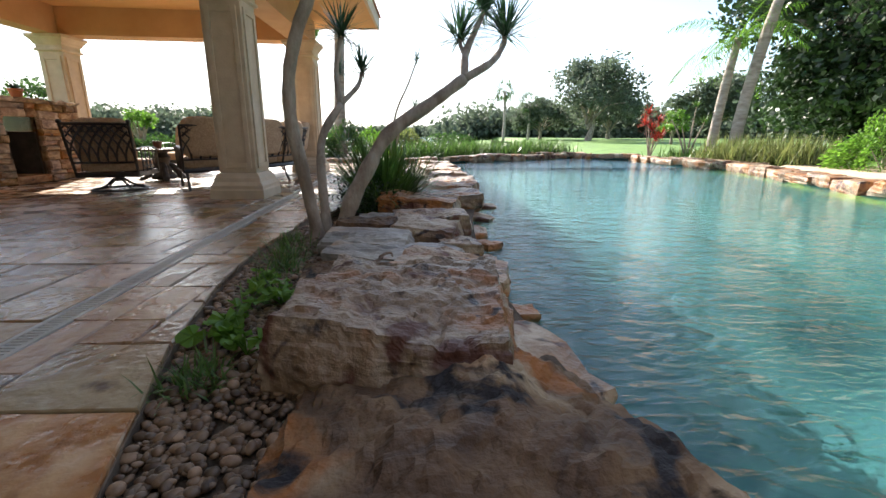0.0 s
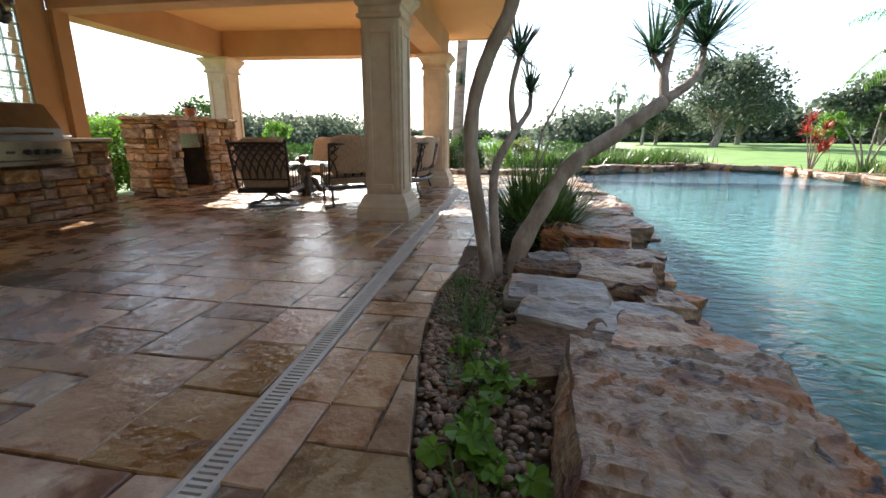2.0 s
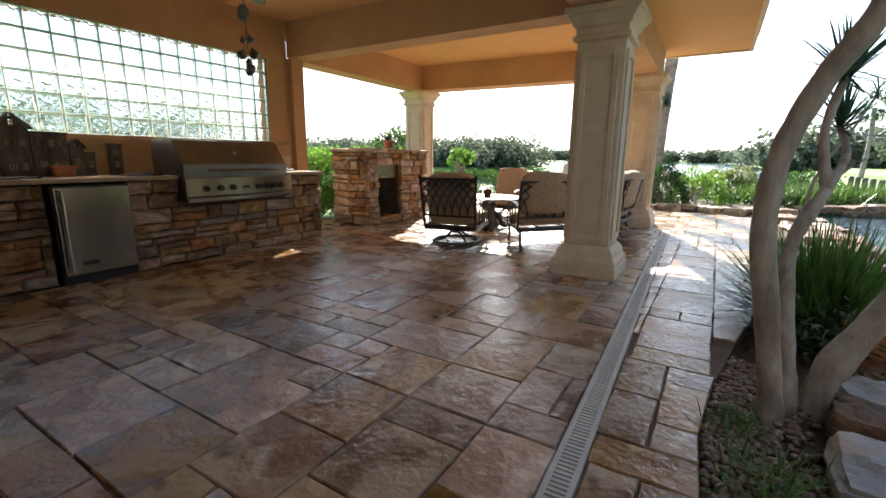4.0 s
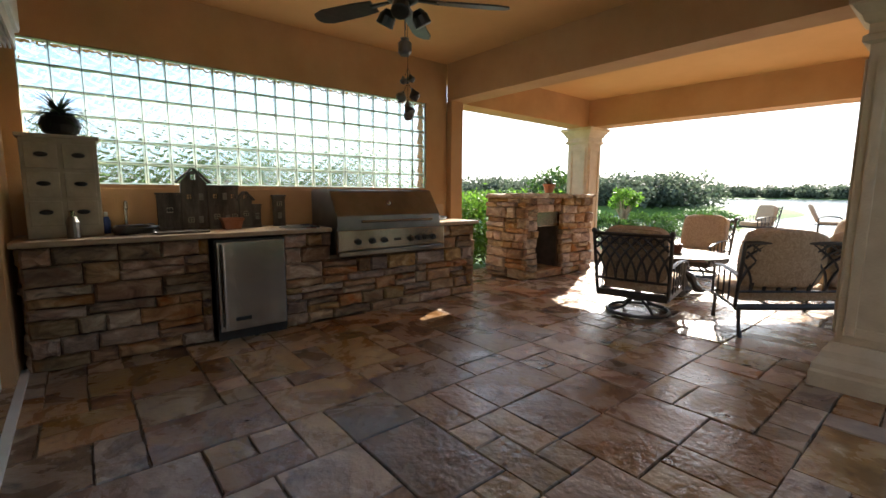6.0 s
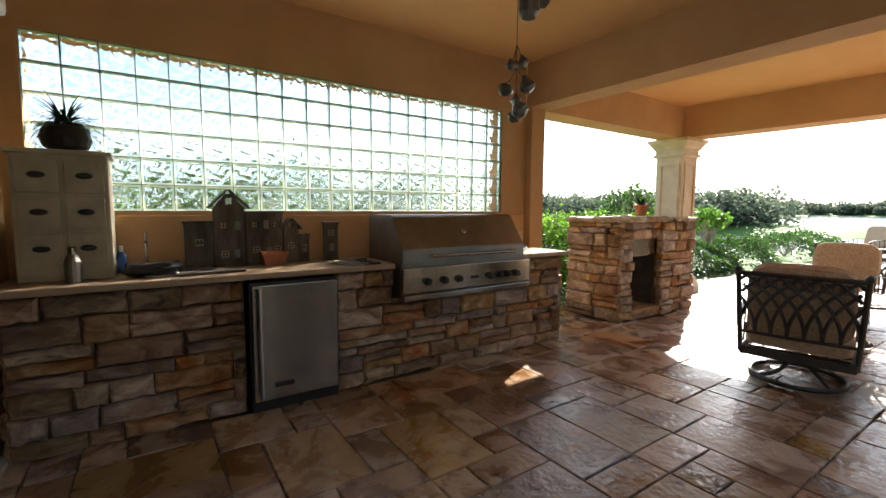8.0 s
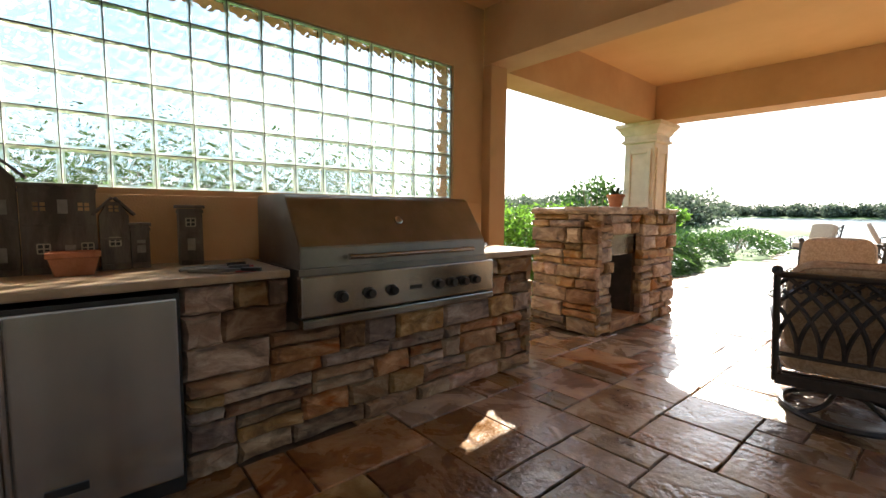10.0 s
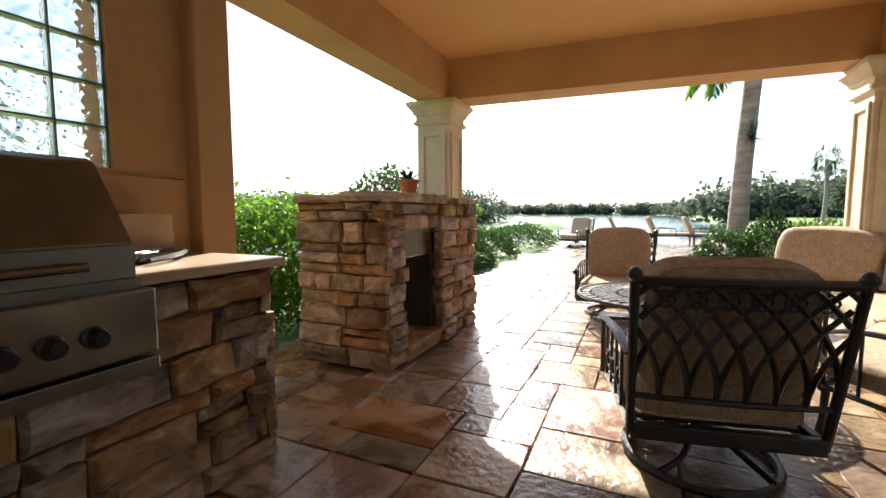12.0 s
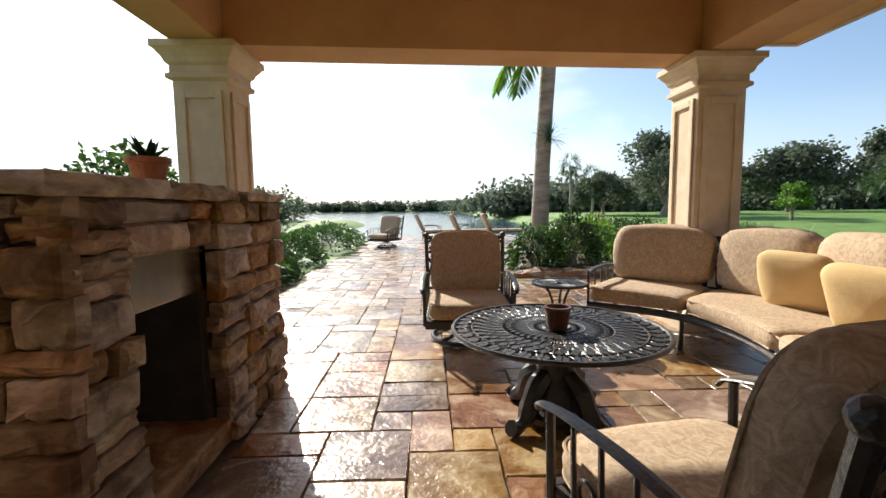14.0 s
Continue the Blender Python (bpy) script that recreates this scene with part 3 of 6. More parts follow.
box(bm, -8.05, -7.6, -6.0, 10.3, 3.24, 3.35)
tagged(part("soffit", bm, M_CEIL), "ochre painted eave soffit", "soffit", kind="structure")
bm = bmesh.new()
box(bm, -1.06, -1.0, -6.0, 11.16, 3.21, 3.47)
box(bm, -8.05, -1.06, 11.1, 11.16, 3.21, 3.47)
tagged(part("fascia", bm, M_LIME), "cream eave fascia board", "fascia", kind="structure")
bm = bmesh.new()
bv = [bm.verts.new(p) for p in ((-8.1, -6, 3.47), (-0.95, -6, 3.47), (-0.95, 11.2, 3.47), (-8.1, 11.2, 3.47), (-6.5, -4, 4.6), (-3, -4, 4.6), (-3, 8.5, 4.6), (-6.5, 8.5, 4.6))]
for q in ((0, 1, 5, 4), (1, 2, 6, 5), (2, 3, 7, 6), (3, 0, 4, 7), (4, 5, 6, 7), (3, 2, 1, 0)):
    bm.faces.new([bv[i] for i in q])
tagged(part("roof", bm, M_TERRA), "terracotta hipped roof of the pavilion", "roof", kind="structure")


# columns
def column(x, y):
    c = thing("column", "cream cast-stone square column with recessed panels", "column", pose(x, y, 0) @ Matrix.Diagonal((1.08, 1.08, 1.018, 1)), "pavilion columns")
    part("base", square_stack(bmesh.new(), [(0.325, 0), (0.325, 0.11), (0.315, 0.13), (0.315, 0.17), (0.285, 0.22), (0.275, 0.27), (0.255, 0.30), (0.235, 0.33)]), M_LIME, c)
    bm = bmesh.new()
    h, z0, z1 = 0.225, 0.33, 2.42
    box(bm, -h, h, -h, h, z0, z1, bevel=0.012)
    part("shaft", bm, M_LIME, c)
    for k in range(4):  # raised border strips leave a sunk panel on each face
        bm = bmesh.new()
        m = pose(0, 0, 0, 0, 0, 90 * k)
        box(bm, -0.18, -0.12, -h - 0.022, -h, z0 + 0.06, z1 - 0.1, bevel=0.008, m=m)
        box(bm, 0.12, 0.18, -h - 0.022, -h, z0 + 0.06, z1 - 0.1, bevel=0.008, m=m)
        box(bm, -0.12, 0.12, -h - 0.022, -h, z1 - 0.17, z1 - 0.1, bevel=0.008, m=m)
        box(bm, -0.12, 0.12, -h - 0.022, -h, z0 + 0.06, z0 + 0.13, bevel=0.008, m=m)
        part("panel_moulding", bm, M_LIME, c)
    part("capital", square_stack(bmesh.new(), [(0.225, 2.40), (0.262, 2.42), (0.262, 2.455), (0.238, 2.47), (0.238, 2.53), (0.262, 2.55), (0.275, 2.59), (0.305, 2.63), (0.315, 2.65), (0.335, 2.66), (0.335, 2.716)]), M_LIME, c)
    return c


for x, y in ((-2.45, 6.14), (-2.60, 10.36), (-7.57, 10.08)):
    column(x, y)

# glass block window
win = thing("window_1", "wall of clear wavy glass blocks in pale mortar", "window", kind="structure")
bm = bmesh.new()
box(bm, -0.037, 0.037, -PITCH / 2 + 0.006, PITCH / 2 - 0.006, -ZP / 2 + 0.006, ZP / 2 - 0.006, bevel=0.006)
gb_me = bpy.data.meshes.new("glass_block")
bm.to_mesh(gb_me)
bm.free()
gb_me.materials.append(M_GLASSBLOCK)
for r in range(ROWS_G):
    for c in range(COLS):
        o = new("glass_block", gb_me)
        o.parent = win
        o.location = (WX - 0.075, GB_Y0 + (c + 0.5) * PITCH, GB_Z0 + (r + 0.5) * ZP)
        o.visible_shadow = False
bm = bmesh.new()
for r in range(ROWS_G + 1):
    z = GB_Z0 + r * ZP
    box(bm, WX - 0.105, WX - 0.045, GB_Y0, GB_Y1, z - 0.003, z + 0.003)
for c in range(COLS + 1):
    y = GB_Y0 + c * PITCH
    box(bm, WX - 0.104, WX - 0.046, y - 0.003, y + 0.003, GB_Z0, GB_Z1)
part("mortar", bm, M_MORTAR, win)
# pale glass rims, then thin dark bars for the backlit mortar's shade
for name, mm, half, x0, x1 in (("block_edges", M_BLOCKRIM, 0.018, 0.037, 0.031), ("joint_shade", M_GREYWOOD, 0.0022, 0.031, 0.029)):
    bm = bmesh.new()
    for r in range(ROWS_G + 1):
        z = GB_Z0 + r * ZP
        box(bm, WX - x0, WX - x1, GB_Y0, GB_Y1, max(z - half, GB_Z0), min(z + half, GB_Z1))
    for c in range(COLS + 1):
        y = GB_Y0 + c * PITCH
        for r in range(ROWS_G):
            z = GB_Z0 + r * ZP
            box(bm, WX - x0, WX - x1, max(y - half, GB_Y0), min(y + half, GB_Y1), z + half, z + ZP - half)
    part(name, bm, mm, win).visible_shadow = name != "block_edges"

# ---------------------------------------------------------------- ledge stone work
stone_cache = {}


def stone_mesh(l, h, d, k):
    """A rough faced stone, face towards +x, length along y; rounded to shared sizes."""
    key = (round(l, 2), round(h, 2), round(d, 2), k)
    if key in stone_cache:
        return stone_cache[key]
    r = random.Random(hash((key[0] * 100, key[1] * 100, k)) & 0xffff)
    bm = bmesh.new()
    ny = 4
    back, rim, face = [], [], []
    outline = [(-0.5 + i / ny, -0.5) for i in range(ny)] + [(0.5, -0.5 + j / 2) for j in range(2)] + [(0.5 - i / ny, 0.5) for i in range(ny)] + [(-0.5, 0.5 - j / 2) for j in range(2)]
    for a, b in outline:
        ja, jb = r.uniform(-0.006, 0.006), r.uniform(-0.008, 0.008)
        back.append(bm.verts.new((-d, a * l, b * h)))
        rim.append(bm.verts.new((-0.018 + r.uniform(-0.008, 0.006), a * l + ja, b * h + jb)))
        face.append(bm.verts.new((r.uniform(-0.006, 0.012), a * (l - 0.035) + ja, b * (h - 0.03) + jb)))
    n = len(outline)
    for i in range(n):
        j = (i + 1) % n
        bm.faces.new((back[i], back[j], rim[j], rim[i]))
        bm.faces.new((rim[i], rim[j], face[j], face[i]))
    mid = bm.verts.new((r.uniform(0.0, 0.02), r.uniform(-0.2, 0.2) * l, r.uniform(-0.15, 0.15) * h))
    for i in range(n):
        bm.faces.new((face[i], face[(i + 1) % n], mid))
    me = bpy.data.meshes.new("stone")
    bm.to_mesh(me)
    bm.free()
    me.materials.append(M_STONE)
    stone_cache[key] = me
    return me


def stone_wall(parent, origin, along, out, length, z0, z1, seed, holes=(), depth=0.07, lmin=0.16, lmax=0.52, hs=(0.09, 0.115, 0.145, 0.17), proud=0.03):
    """Courses of uneven stones on an upright face; holes: (s0, s1, z0, z1) left free."""
    r = random.Random(seed)
    al, ou = Vector(along), Vector(out)
    turn = Matrix((ou, al, Vector((0, 0, 1)))).transposed().to_4x4()
    z = z0
    while z < z1 - 0.03:
        h = r.choice(hs)
        if z + h > z1 - 0.05:
            h = z1 - z
        s = 0.0
        while s < length - 0.02:
            l = r.uniform(lmin, lmax)
            l = round(l / 0.06) * 0.06
            if s + l > length - 0.1:
                l = length - s
            a, b = s, s + l
            for h0, h1, hz0, hz1 in holes:
                if z < hz1 - 0.02 and z + h > hz0 + 0.02:
                    if a < h0 < b:
                        b = h0
                    if h0 <= a < h1:
                        a = h1
                        b = max(b, a)
            if b - a > 0.05:
                split = h > 0.14 and r.random() < 0.22
                for q in range(2 if split else 1):
                    hh = h / 2 if split else h
                    o = new("stone", stone_mesh(b - a - 0.008, hh - 0.008, depth, r.randrange(3)))
                    o.parent = parent
                    p = Vector(origin) + al * ((a + b) / 2) + ou * r.uniform(0, proud) + Vector((0, 0, z + hh * (q + 0.5)))
                    o.matrix_basis = Matrix.Translation(p) @ turn @ pose(0, 0, 0, r.uniform(-1.8, 1.8), r.uniform(-3, 3), r.uniform(-2.5, 2.5))
            s = max(b, s + 0.02)
        z += h


# kitchen counter
CX = -6.63
kit = thing("kitchen_counter", "outdoor kitchen counter clad in rough tan ledge stone", "counter")
bm = bmesh.new()
box(bm, WX + 0.002, CX - 0.05, 1.27, 2.56, 0, 0.985)
box(bm, WX + 0.002, CX - 0.6, 2.56, 3.24, 0, 0.985)
box(bm, WX + 0.002, CX - 0.05, 3.24, 3.77, 0, 0.985)
box(bm, WX + 0.002, CX - 0.05, 3.77, 5.24, 0, 0.71)
box(bm, WX + 0.002, CX - 0.05, 5.24, 5.90, 0, 0.985)
part("core", bm, M_BED, kit)
stone_wall(kit, (CX, 1.27, 0), (0, 1, 0), (1, 0, 0), 4.66, 0.0, 0.975, 3, holes=((1.28, 1.97, 0, 0.97), (2.50, 3.98, 0.715, 1.2)))
stone_wall(kit, (CX - 0.74, 5.93, 0), (1, 0, 0), (0, 1, 0), 0.76, 0.0, 0.975, 4)
stone_wall(kit, (CX - 0.02, 1.27, 0), (-1, 0, 0), (0, -1, 0), 0.7, 0.0, 0.975, 5)
bm = bmesh.new()
box(bm, WX + 0.003, CX + 0.05, 1.22, 3.765, 0.985, 1.03, bevel=0.012)
part("worktop", bm, M_COUNTER, kit, "tan stone worktop")
part("worktop", boxed(WX + 0.003, CX + 0.05, 5.235, 6.0, 0.985, 1.03, bevel=0.012), M_COUNTER, kit, "tan stone worktop")
part("backsplash", boxed(WX + 0.003, WX + 0.03, 1.3, 5.98, 1.03, 1.44, bevel=0.004), M_STUCCO, kit, "tan stucco backsplash")

# under-counter refrigerator
fr = thing("refrigerator", "brushed steel under-counter refrigerator set into the counter", "refrigerator")
part("body", boxed(-7.0, -6.555, 2.575, 3.225, 0.03, 0.965), M_BLACK, fr)
dr = part("door", boxed(-6.55, -6.50, 2.585, 3.205, 0.10, 0.95, bevel=0.008), M_STEEL, fr)
bm = bmesh.new()
tube(bm, [(-6.455, 2.625, 0.14), (-6.455, 2.625, 0.93)], 0.014, 10, 0)
box(bm, -6.50, -6.45, 2.615, 2.635, 0.17, 0.19)
box(bm, -6.50, -6.45, 2.615, 2.635, 0.88, 0.90)
h = part("handle", bm, M_STEEL, dr, "long steel bar handle")
part("badge", boxed(-6.50, -6.495, 2.72, 2.86, 0.19, 0.225), M_BLACK, dr, "small dark maker's plate")
part("kick_plate", boxed(-6.60, -6.56, 2.58, 3.22, 0.0, 0.09), M_BLACK, fr)

# grill
GY0, GY1 = 3.78, 5.23
gr = thing("gas_grill", "wide built-in stainless steel gas grill with closed hood", "grill")
part("firebox", boxed(-7.2, -6.50, GY0, GY1, 0.725, 1.03), M_STEELD, gr)
part("control_panel", boxed(-6.50, -6.44, GY0 - 0.015, GY1 + 0.015, 0.775, 1.0, bevel=0.01, m=None), M_STEEL, gr, "brushed steel control panel")
part("drip_tray", boxed(-6.50, -6.43, GY0 - 0.01, GY1 + 0.01, 0.715, 0.765, bevel=0.006), M_STEEL, gr)
bm = bmesh.new()
prof = [(-6.52, 1.01), (-6.50, 1.03), (-6.51, 1.15), (-6.70, 1.43), (-6.74, 1.45), (-7.15, 1.45), (-7.18, 1.43), (-7.18, 1.01)]
a = [bm.verts.new((x, GY0 + 0.01, z)) for x, z in prof]
b = [bm.verts.new((x, GY1 - 0.01, z)) for x, z in prof]
for i in range(len(prof)):
    j = (i + 1) % len(prof)
    bm.faces.new((a[i], b[i], b[j], a[j]))
bm.faces.new(a)
bm.faces.new(b[::-1])
bmesh.ops.recalc_face_normals(bm, faces=bm.faces)
bmesh.ops.bevel(bm, geom=[e for e in bm.edges], offset=0.006, segments=2, affect="EDGES")
hood = part("hood", bm, M_STEELD, gr, "steel hood")
bm = bmesh.new()
tube(bm, [(-6.455, GY0 + 0.28, 1.09), (-6.455, GY1 - 0.18, 1.09)], 0.015, 12, 0)
for y in (GY0 + 0.32, GY1 - 0.22):
    box(bm, -6.51, -6.45, y - 0.02, y + 0.02, 1.075, 1.105, bevel=0.004)
part("handle", bm, M_STEEL, hood, "steel bar handle")
part("thermometer", lathe(bmesh.new(), [(0.028, 0), (0.028, 0.012), (0.02, 0.016)], 16), M_STEEL, hood).matrix_basis = Matrix.Translation((-6.605, 4.5, 1.29)) @ pose(0, 0, 0, 0, 58, 0)
for y in (4.0, 4.18, 4.34, 4.71, 4.83, 4.94, 5.05):
    k = part("knob", lathe(bmesh.new(), [(0.036, 0), (0.036, 0.008), (0.029, 0.012), (0.027, 0.04), (0.022, 0.045)], 18), M_BLACK, gr, "black control knob")
    k.matrix_basis = pose(-6.44, y, 0.872, 0, 90, 0)
part("badge", boxed(-6.44, -6.436, 4.48, 4.57, 0.86, 0.885), M_BLACK, gr, "small dark maker's plate")

# fireplace
FX0, FX1, FY0, FY1, FH = -7.46, -6.69, 7.12, 8.98, 1.34
OP0, OP1 = 7.43, 8.12  # the fire opening
fp = thing("fireplace", "free-standing outdoor fireplace of stacked tan and rust stone", "fireplace")
bm = bmesh.new()
box(bm, FX0 + 0.06, FX1 - 0.06, FY0 + 0.06, OP0, 0, FH)
box(bm, FX0 + 0.06, FX1 - 0.06, OP1, FY1 - 0.06, 0, FH)
box(bm, FX0 + 0.06, FX1 - 0.06, OP0, OP1, 1.12, FH)
part("core", bm, M_BED, fp)
part("fire_chamber", boxed(FX0 + 0.06, FX0 + 0.2, OP0, OP1, 0.0, 1.12), M_FIREBRICK, fp, "soot-black fire chamber back")
part("smoke_hood", boxed(FX1 - 0.10, FX1 - 0.06, OP0 - 0.02, OP1 + 0.02, 0.86, 1.12, bevel=0.006), M_STEEL, fp, "steel smoke deflector plate")
part("hearth", boxed(FX0 + 0.2, FX1 + 0.04, OP0 - 0.02, OP1 + 0.02, 0.0, 0.13, bevel=0.015), M_STONE, fp, "stone hearth slab")
HS = (0.08, 0.115, 0.14, 0.17)
stone_wall(fp, (FX1 - 0.01, FY0, 0), (0, 1, 0), (1, 0, 0), OP0 - FY0 + 0.02, 0, FH, 21, hs=HS, lmin=0.18, lmax=0.4, proud=0.06, depth=0.09)
stone_wall(fp, (FX1 + 0.03, OP1 - 0.02, 0), (0, 1, 0), (1, 0, 0), FY1 - OP1 + 0.02, 0, FH, 22, hs=HS, lmin=0.2, lmax=0.44, proud=0.06, depth=0.09)
stone_wall(fp, (FX1 - 0.01, OP0, 0), (0, 1, 0), (1, 0, 0), OP1 - OP0, 1.10, FH, 23, hs=(0.12, 0.14), lmin=0.24, lmax=0.5, proud=0.02, depth=0.09)
stone_wall(fp, (FX0 - 0.06, FY0 + 0.01, 0), (1, 0, 0), (0, -1, 0), FX1 - FX0 + 0.09, 0, FH, 24, hs=HS, proud=0.07, depth=0.09)
stone_wall(fp, (FX1, FY1, 0), (-1, 0, 0), (0, 1, 0), FX1 - FX0, 0, FH, 25, hs=HS, proud=0.05, depth=0.09)
stone_wall(fp, (FX0, FY1, 0), (0, -1, 0), (-1, 0, 0), FY1 - FY0, 0, FH, 26, hs=HS, proud=0.04, depth=0.09)
part("fire_chamber", boxed(FX0 + 0.22, FX1 - 0.09, OP0, OP0 + 0.03, 0.132, 1.06), M_FIREBRICK, fp, "soot-dark fire chamber side")
part("fire_chamber", boxed(FX0 + 0.22, FX1 - 0.09, OP1 - 0.03, OP1, 0.132, 1.06), M_FIREBRICK, fp, "soot-dark fire chamber side")
r = random.Random(5)
for k, (xa, xb, ya, yb) in enumerate(((FX0 - 0.06, -7.05, FY0 - 0.07, 7.6), (-7.06, FX1 + 0.05, FY0 - 0.08, 7.7), (FX0 - 0.04, -7.0, 7.59, 8.4), (-7.01, FX1 + 0.04, 7.69, 8.4), (FX0 - 0.04, -6.98, 8.39, FY1 + 0.05), (-6.99, FX1 + 0.08, 8.39, FY1 + 0.06))):
    o = new("cap_stone", rock_mesh("cap_stone", (xb - xa, yb - ya, 0.075), 40 + k, layers=0.1, cuts=5, rough=0.05, mat=M_STONE))
    o.parent = fp
    o.location = ((xa + xb) / 2, (ya + yb) / 2, FH + 0.028 + 0.008 * (k % 2))

# ---------------------------------------------------------------- furniture
def lattice(bm, width, height, n, place, r=0.0135):
    """Interlaced pointed arches over a width and height, with a row of small rings; place(u, v) gives the point."""
    step = width / n
    for i in range(-3, n + 4):
        for s in (-1, 1):
            pts = []
            for k in range(17):
                v = k / 16
                u = i * step - width / 2 + s * 2.7 * v ** 2.15 * step
                if -width / 2 - 1e-6 <= u <= width / 2 + 1e-6:
                    pts.append(place(u, v * height))
                elif pts:
                    break
            if len(pts) >= 2:
                tube(bm, pts, r, 4, 1)
    for i in range(n - 1):
        c = (i + 1) * step - width / 2
        for du, dv in ((0.17, 0), (-0.17, 0), (0, 0.17), (0, -0.17)):
            tube(bm, [place(c + (du + 0.15 * math.cos(t)) * step, height * 0.86 + (dv + 0.15 * math.sin(t)) * step) for t in (k * math.pi / 4 for k in range(9))], r * 0.45, 4, 1)
    return bm


def arm_side(parent, s, w, mat=M_IRON):
    """One arm of a chair: flat rail, front post, spindles with rings."""
    x = s * (w / 2 + 0.005)
    bm = bmesh.new()
    tube(bm, [(x, -0.36, 0.62), (x + s * 0.015, -0.1, 0.655), (x + s * 0.02, 0.2, 0.64), (x + s * 0.015, 0.40, 0.60), (x, 0.44, 0.565)], [0.024, 0.026, 0.026, 0.024, 0.02], 8, 5, flat=0.38)
    arm = part("armrest", bm, mat, parent)
    bm = bmesh.new()
    tube(bm, [(x, 0.36, 0.28), (x, 0.37, 0.60)], 0.017, 8, 0)
    part("arm_post", bm, mat, parent)
    for y in (-0.2, -0.06, 0.08, 0.22):
        bm = bmesh.new()
        tube(bm, [(x, y, 0.32), (x, y + 0.01, 0.64)], 0.009, 6, 0)
        part("spindle", bm, mat, arm)
    for y in (-0.13, 0.01, 0.15):
        part("ring_ornament", ring(bmesh.new(), (x, y, 0.43), 0.045, 0.008, 16, pose(0, 0, 0, 0, 90, 0).to_3x3(), 5), mat, arm)


def piping(parent, size, m, e, across):
    """Two welt cords round a cushion."""
    def sg(v):
        return math.copysign(abs(v) ** e, v)
    for s in (-0.62, 0.62):
        pts = []
        for k in range(33):
            t = 2 * math.pi * k / 32
            a, b = sg(math.cos(t)) * 0.5 * 0.985, sg(math.sin(t)) * 0.5 * 0.985
            p = Vector((a * size[0], b * size[1], s * size[2] / 2)) if across == "z" else Vector((a * size[0], s * size[1] / 2, b * size[2]))
            pts.append(m @ p)
        bm = bmesh.new()
        tube(bm, pts, 0.0065, 5, 1)
        part("piping", bm, M_CUSH, parent)


def back_place(u, v):
    """Points on the leaning, slightly bowed chair back."""
    t = v / 0.62
    return Vector((u * (1 + 0.06 * t), -0.375 - 0.115 * t - 0.03 * math.cos(u * 3.4), 0.34 + v))


def swivel_chair(m, label, lift=0.0):
    ch = thing("swivel_chair", label, "chair", m, "cushioned lounge chairs")
    w = 0.76
    part("base_ring", ring(bmesh.new(), (0, 0, 0.022), 0.335, 0.02, 40), M_IRON, ch)
    for k in range(4):
        a = math.pi / 4 + k * math.pi / 2
        bm = bmesh.new()
        tube(bm, [(0.335 * math.cos(a), 0.335 * math.sin(a), 0.03), (0.2 * math.cos(a + 0.15), 0.2 * math.sin(a + 0.15), 0.075), (0.05 * math.cos(a), 0.05 * math.sin(a), 0.17)], 0.016, 7, 5)
        part("base_spoke", bm, M_IRON, ch)
    part("pivot_post", lathe(bmesh.new(), [(0.055, 0.13), (0.06, 0.16), (0.035, 0.19), (0.035, 0.25), (0.10, 0.27)], 14), M_IRON, ch)
    bm = bmesh.new()
    box(bm, -w / 2, w / 2, 0.36, 0.40, 0.26, 0.33, bevel=0.008)
    box(bm, -w / 2, w / 2, -0.40, -0.36, 0.26, 0.33, bevel=0.008)
    box(bm, -w / 2, -w / 2 + 0.04, -0.36, 0.36, 0.26, 0.33, bevel=0.008)
    box(bm, w / 2 - 0.04, w / 2, -0.36, 0.36, 0.26, 0.33, bevel=0.008)
    for k in range(5):
        box(bm, -w / 2 + 0.04, w / 2 - 0.04, -0.28 + 0.14 * k, -0.25 + 0.14 * k, 0.30, 0.315)
    part("seat_frame", bm, M_IRON, ch)
    bm = bmesh.new()
    for s in (-1, 1):
        tube(bm, [back_place(s * w / 2, -0.06), back_place(s * w / 2, 0.3), back_place(s * w / 2, 0.64)], 0.02, 8, 4)
        bmesh.ops.create_icosphere(bm, subdivisions=2, radius=0.032, matrix=Matrix.Translation(back_place(s * w / 2, 0.645)))
    tube(bm, [back_place(u * w / 2, 0.62) for u in (-1, -0.5, 0, 0.5, 1)], 0.02, 8, 4)
    tube(bm, [back_place(u * w / 2, 0.12) for u in (-1, -0.5, 0, 0.5, 1)], 0.014, 8, 4)
    bf = part("back_frame", bm, M_IRON, ch)
    part("lattice", lattice(bmesh.new(), w, 0.50, 7, lambda u, v: back_place(u, v + 0.12)), M_IRON, bf)
    for s in (-1, 1):
        arm_side(ch, s, w)
    piping(ch, (w - 0.05, 0.80, 0.155), pose(0, 0.04, 0.405), 0.3, "z")
    piping(ch, (w - 0.06, 0.19, 0.60), pose(0, -0.31, 0.735, 12, 0, 0), 0.42, "y")
    cushion("seat_cushion", ch, (w - 0.05, 0.80, 0.155), pose(0, 0.04, 0.405), seed=1, label="tan patterned seat cushion", e1=0.4)
    cushion("back_cushion", ch, (w - 0.06, 0.19, 0.60), pose(0, -0.31, 0.735, 12, 0, 0), seed=3, label="plump tan back cushion", e1=0.35, e2=0.45, lump=0.07)
    for o in ch.children:
        if not o.name.startswith(("base", "pivot")):
            o.location.z -= 0.055
            o.location.y += 0.09
    return ch


BIG = Matrix.Diagonal((1.03, 1.08, 1.07, 1))
swivel_chair(pose(-4.62, 6.80, 0, 0, 0, 12) @ BIG, "black cast-metal swivel chair with tan cushions, back to the kitchen")
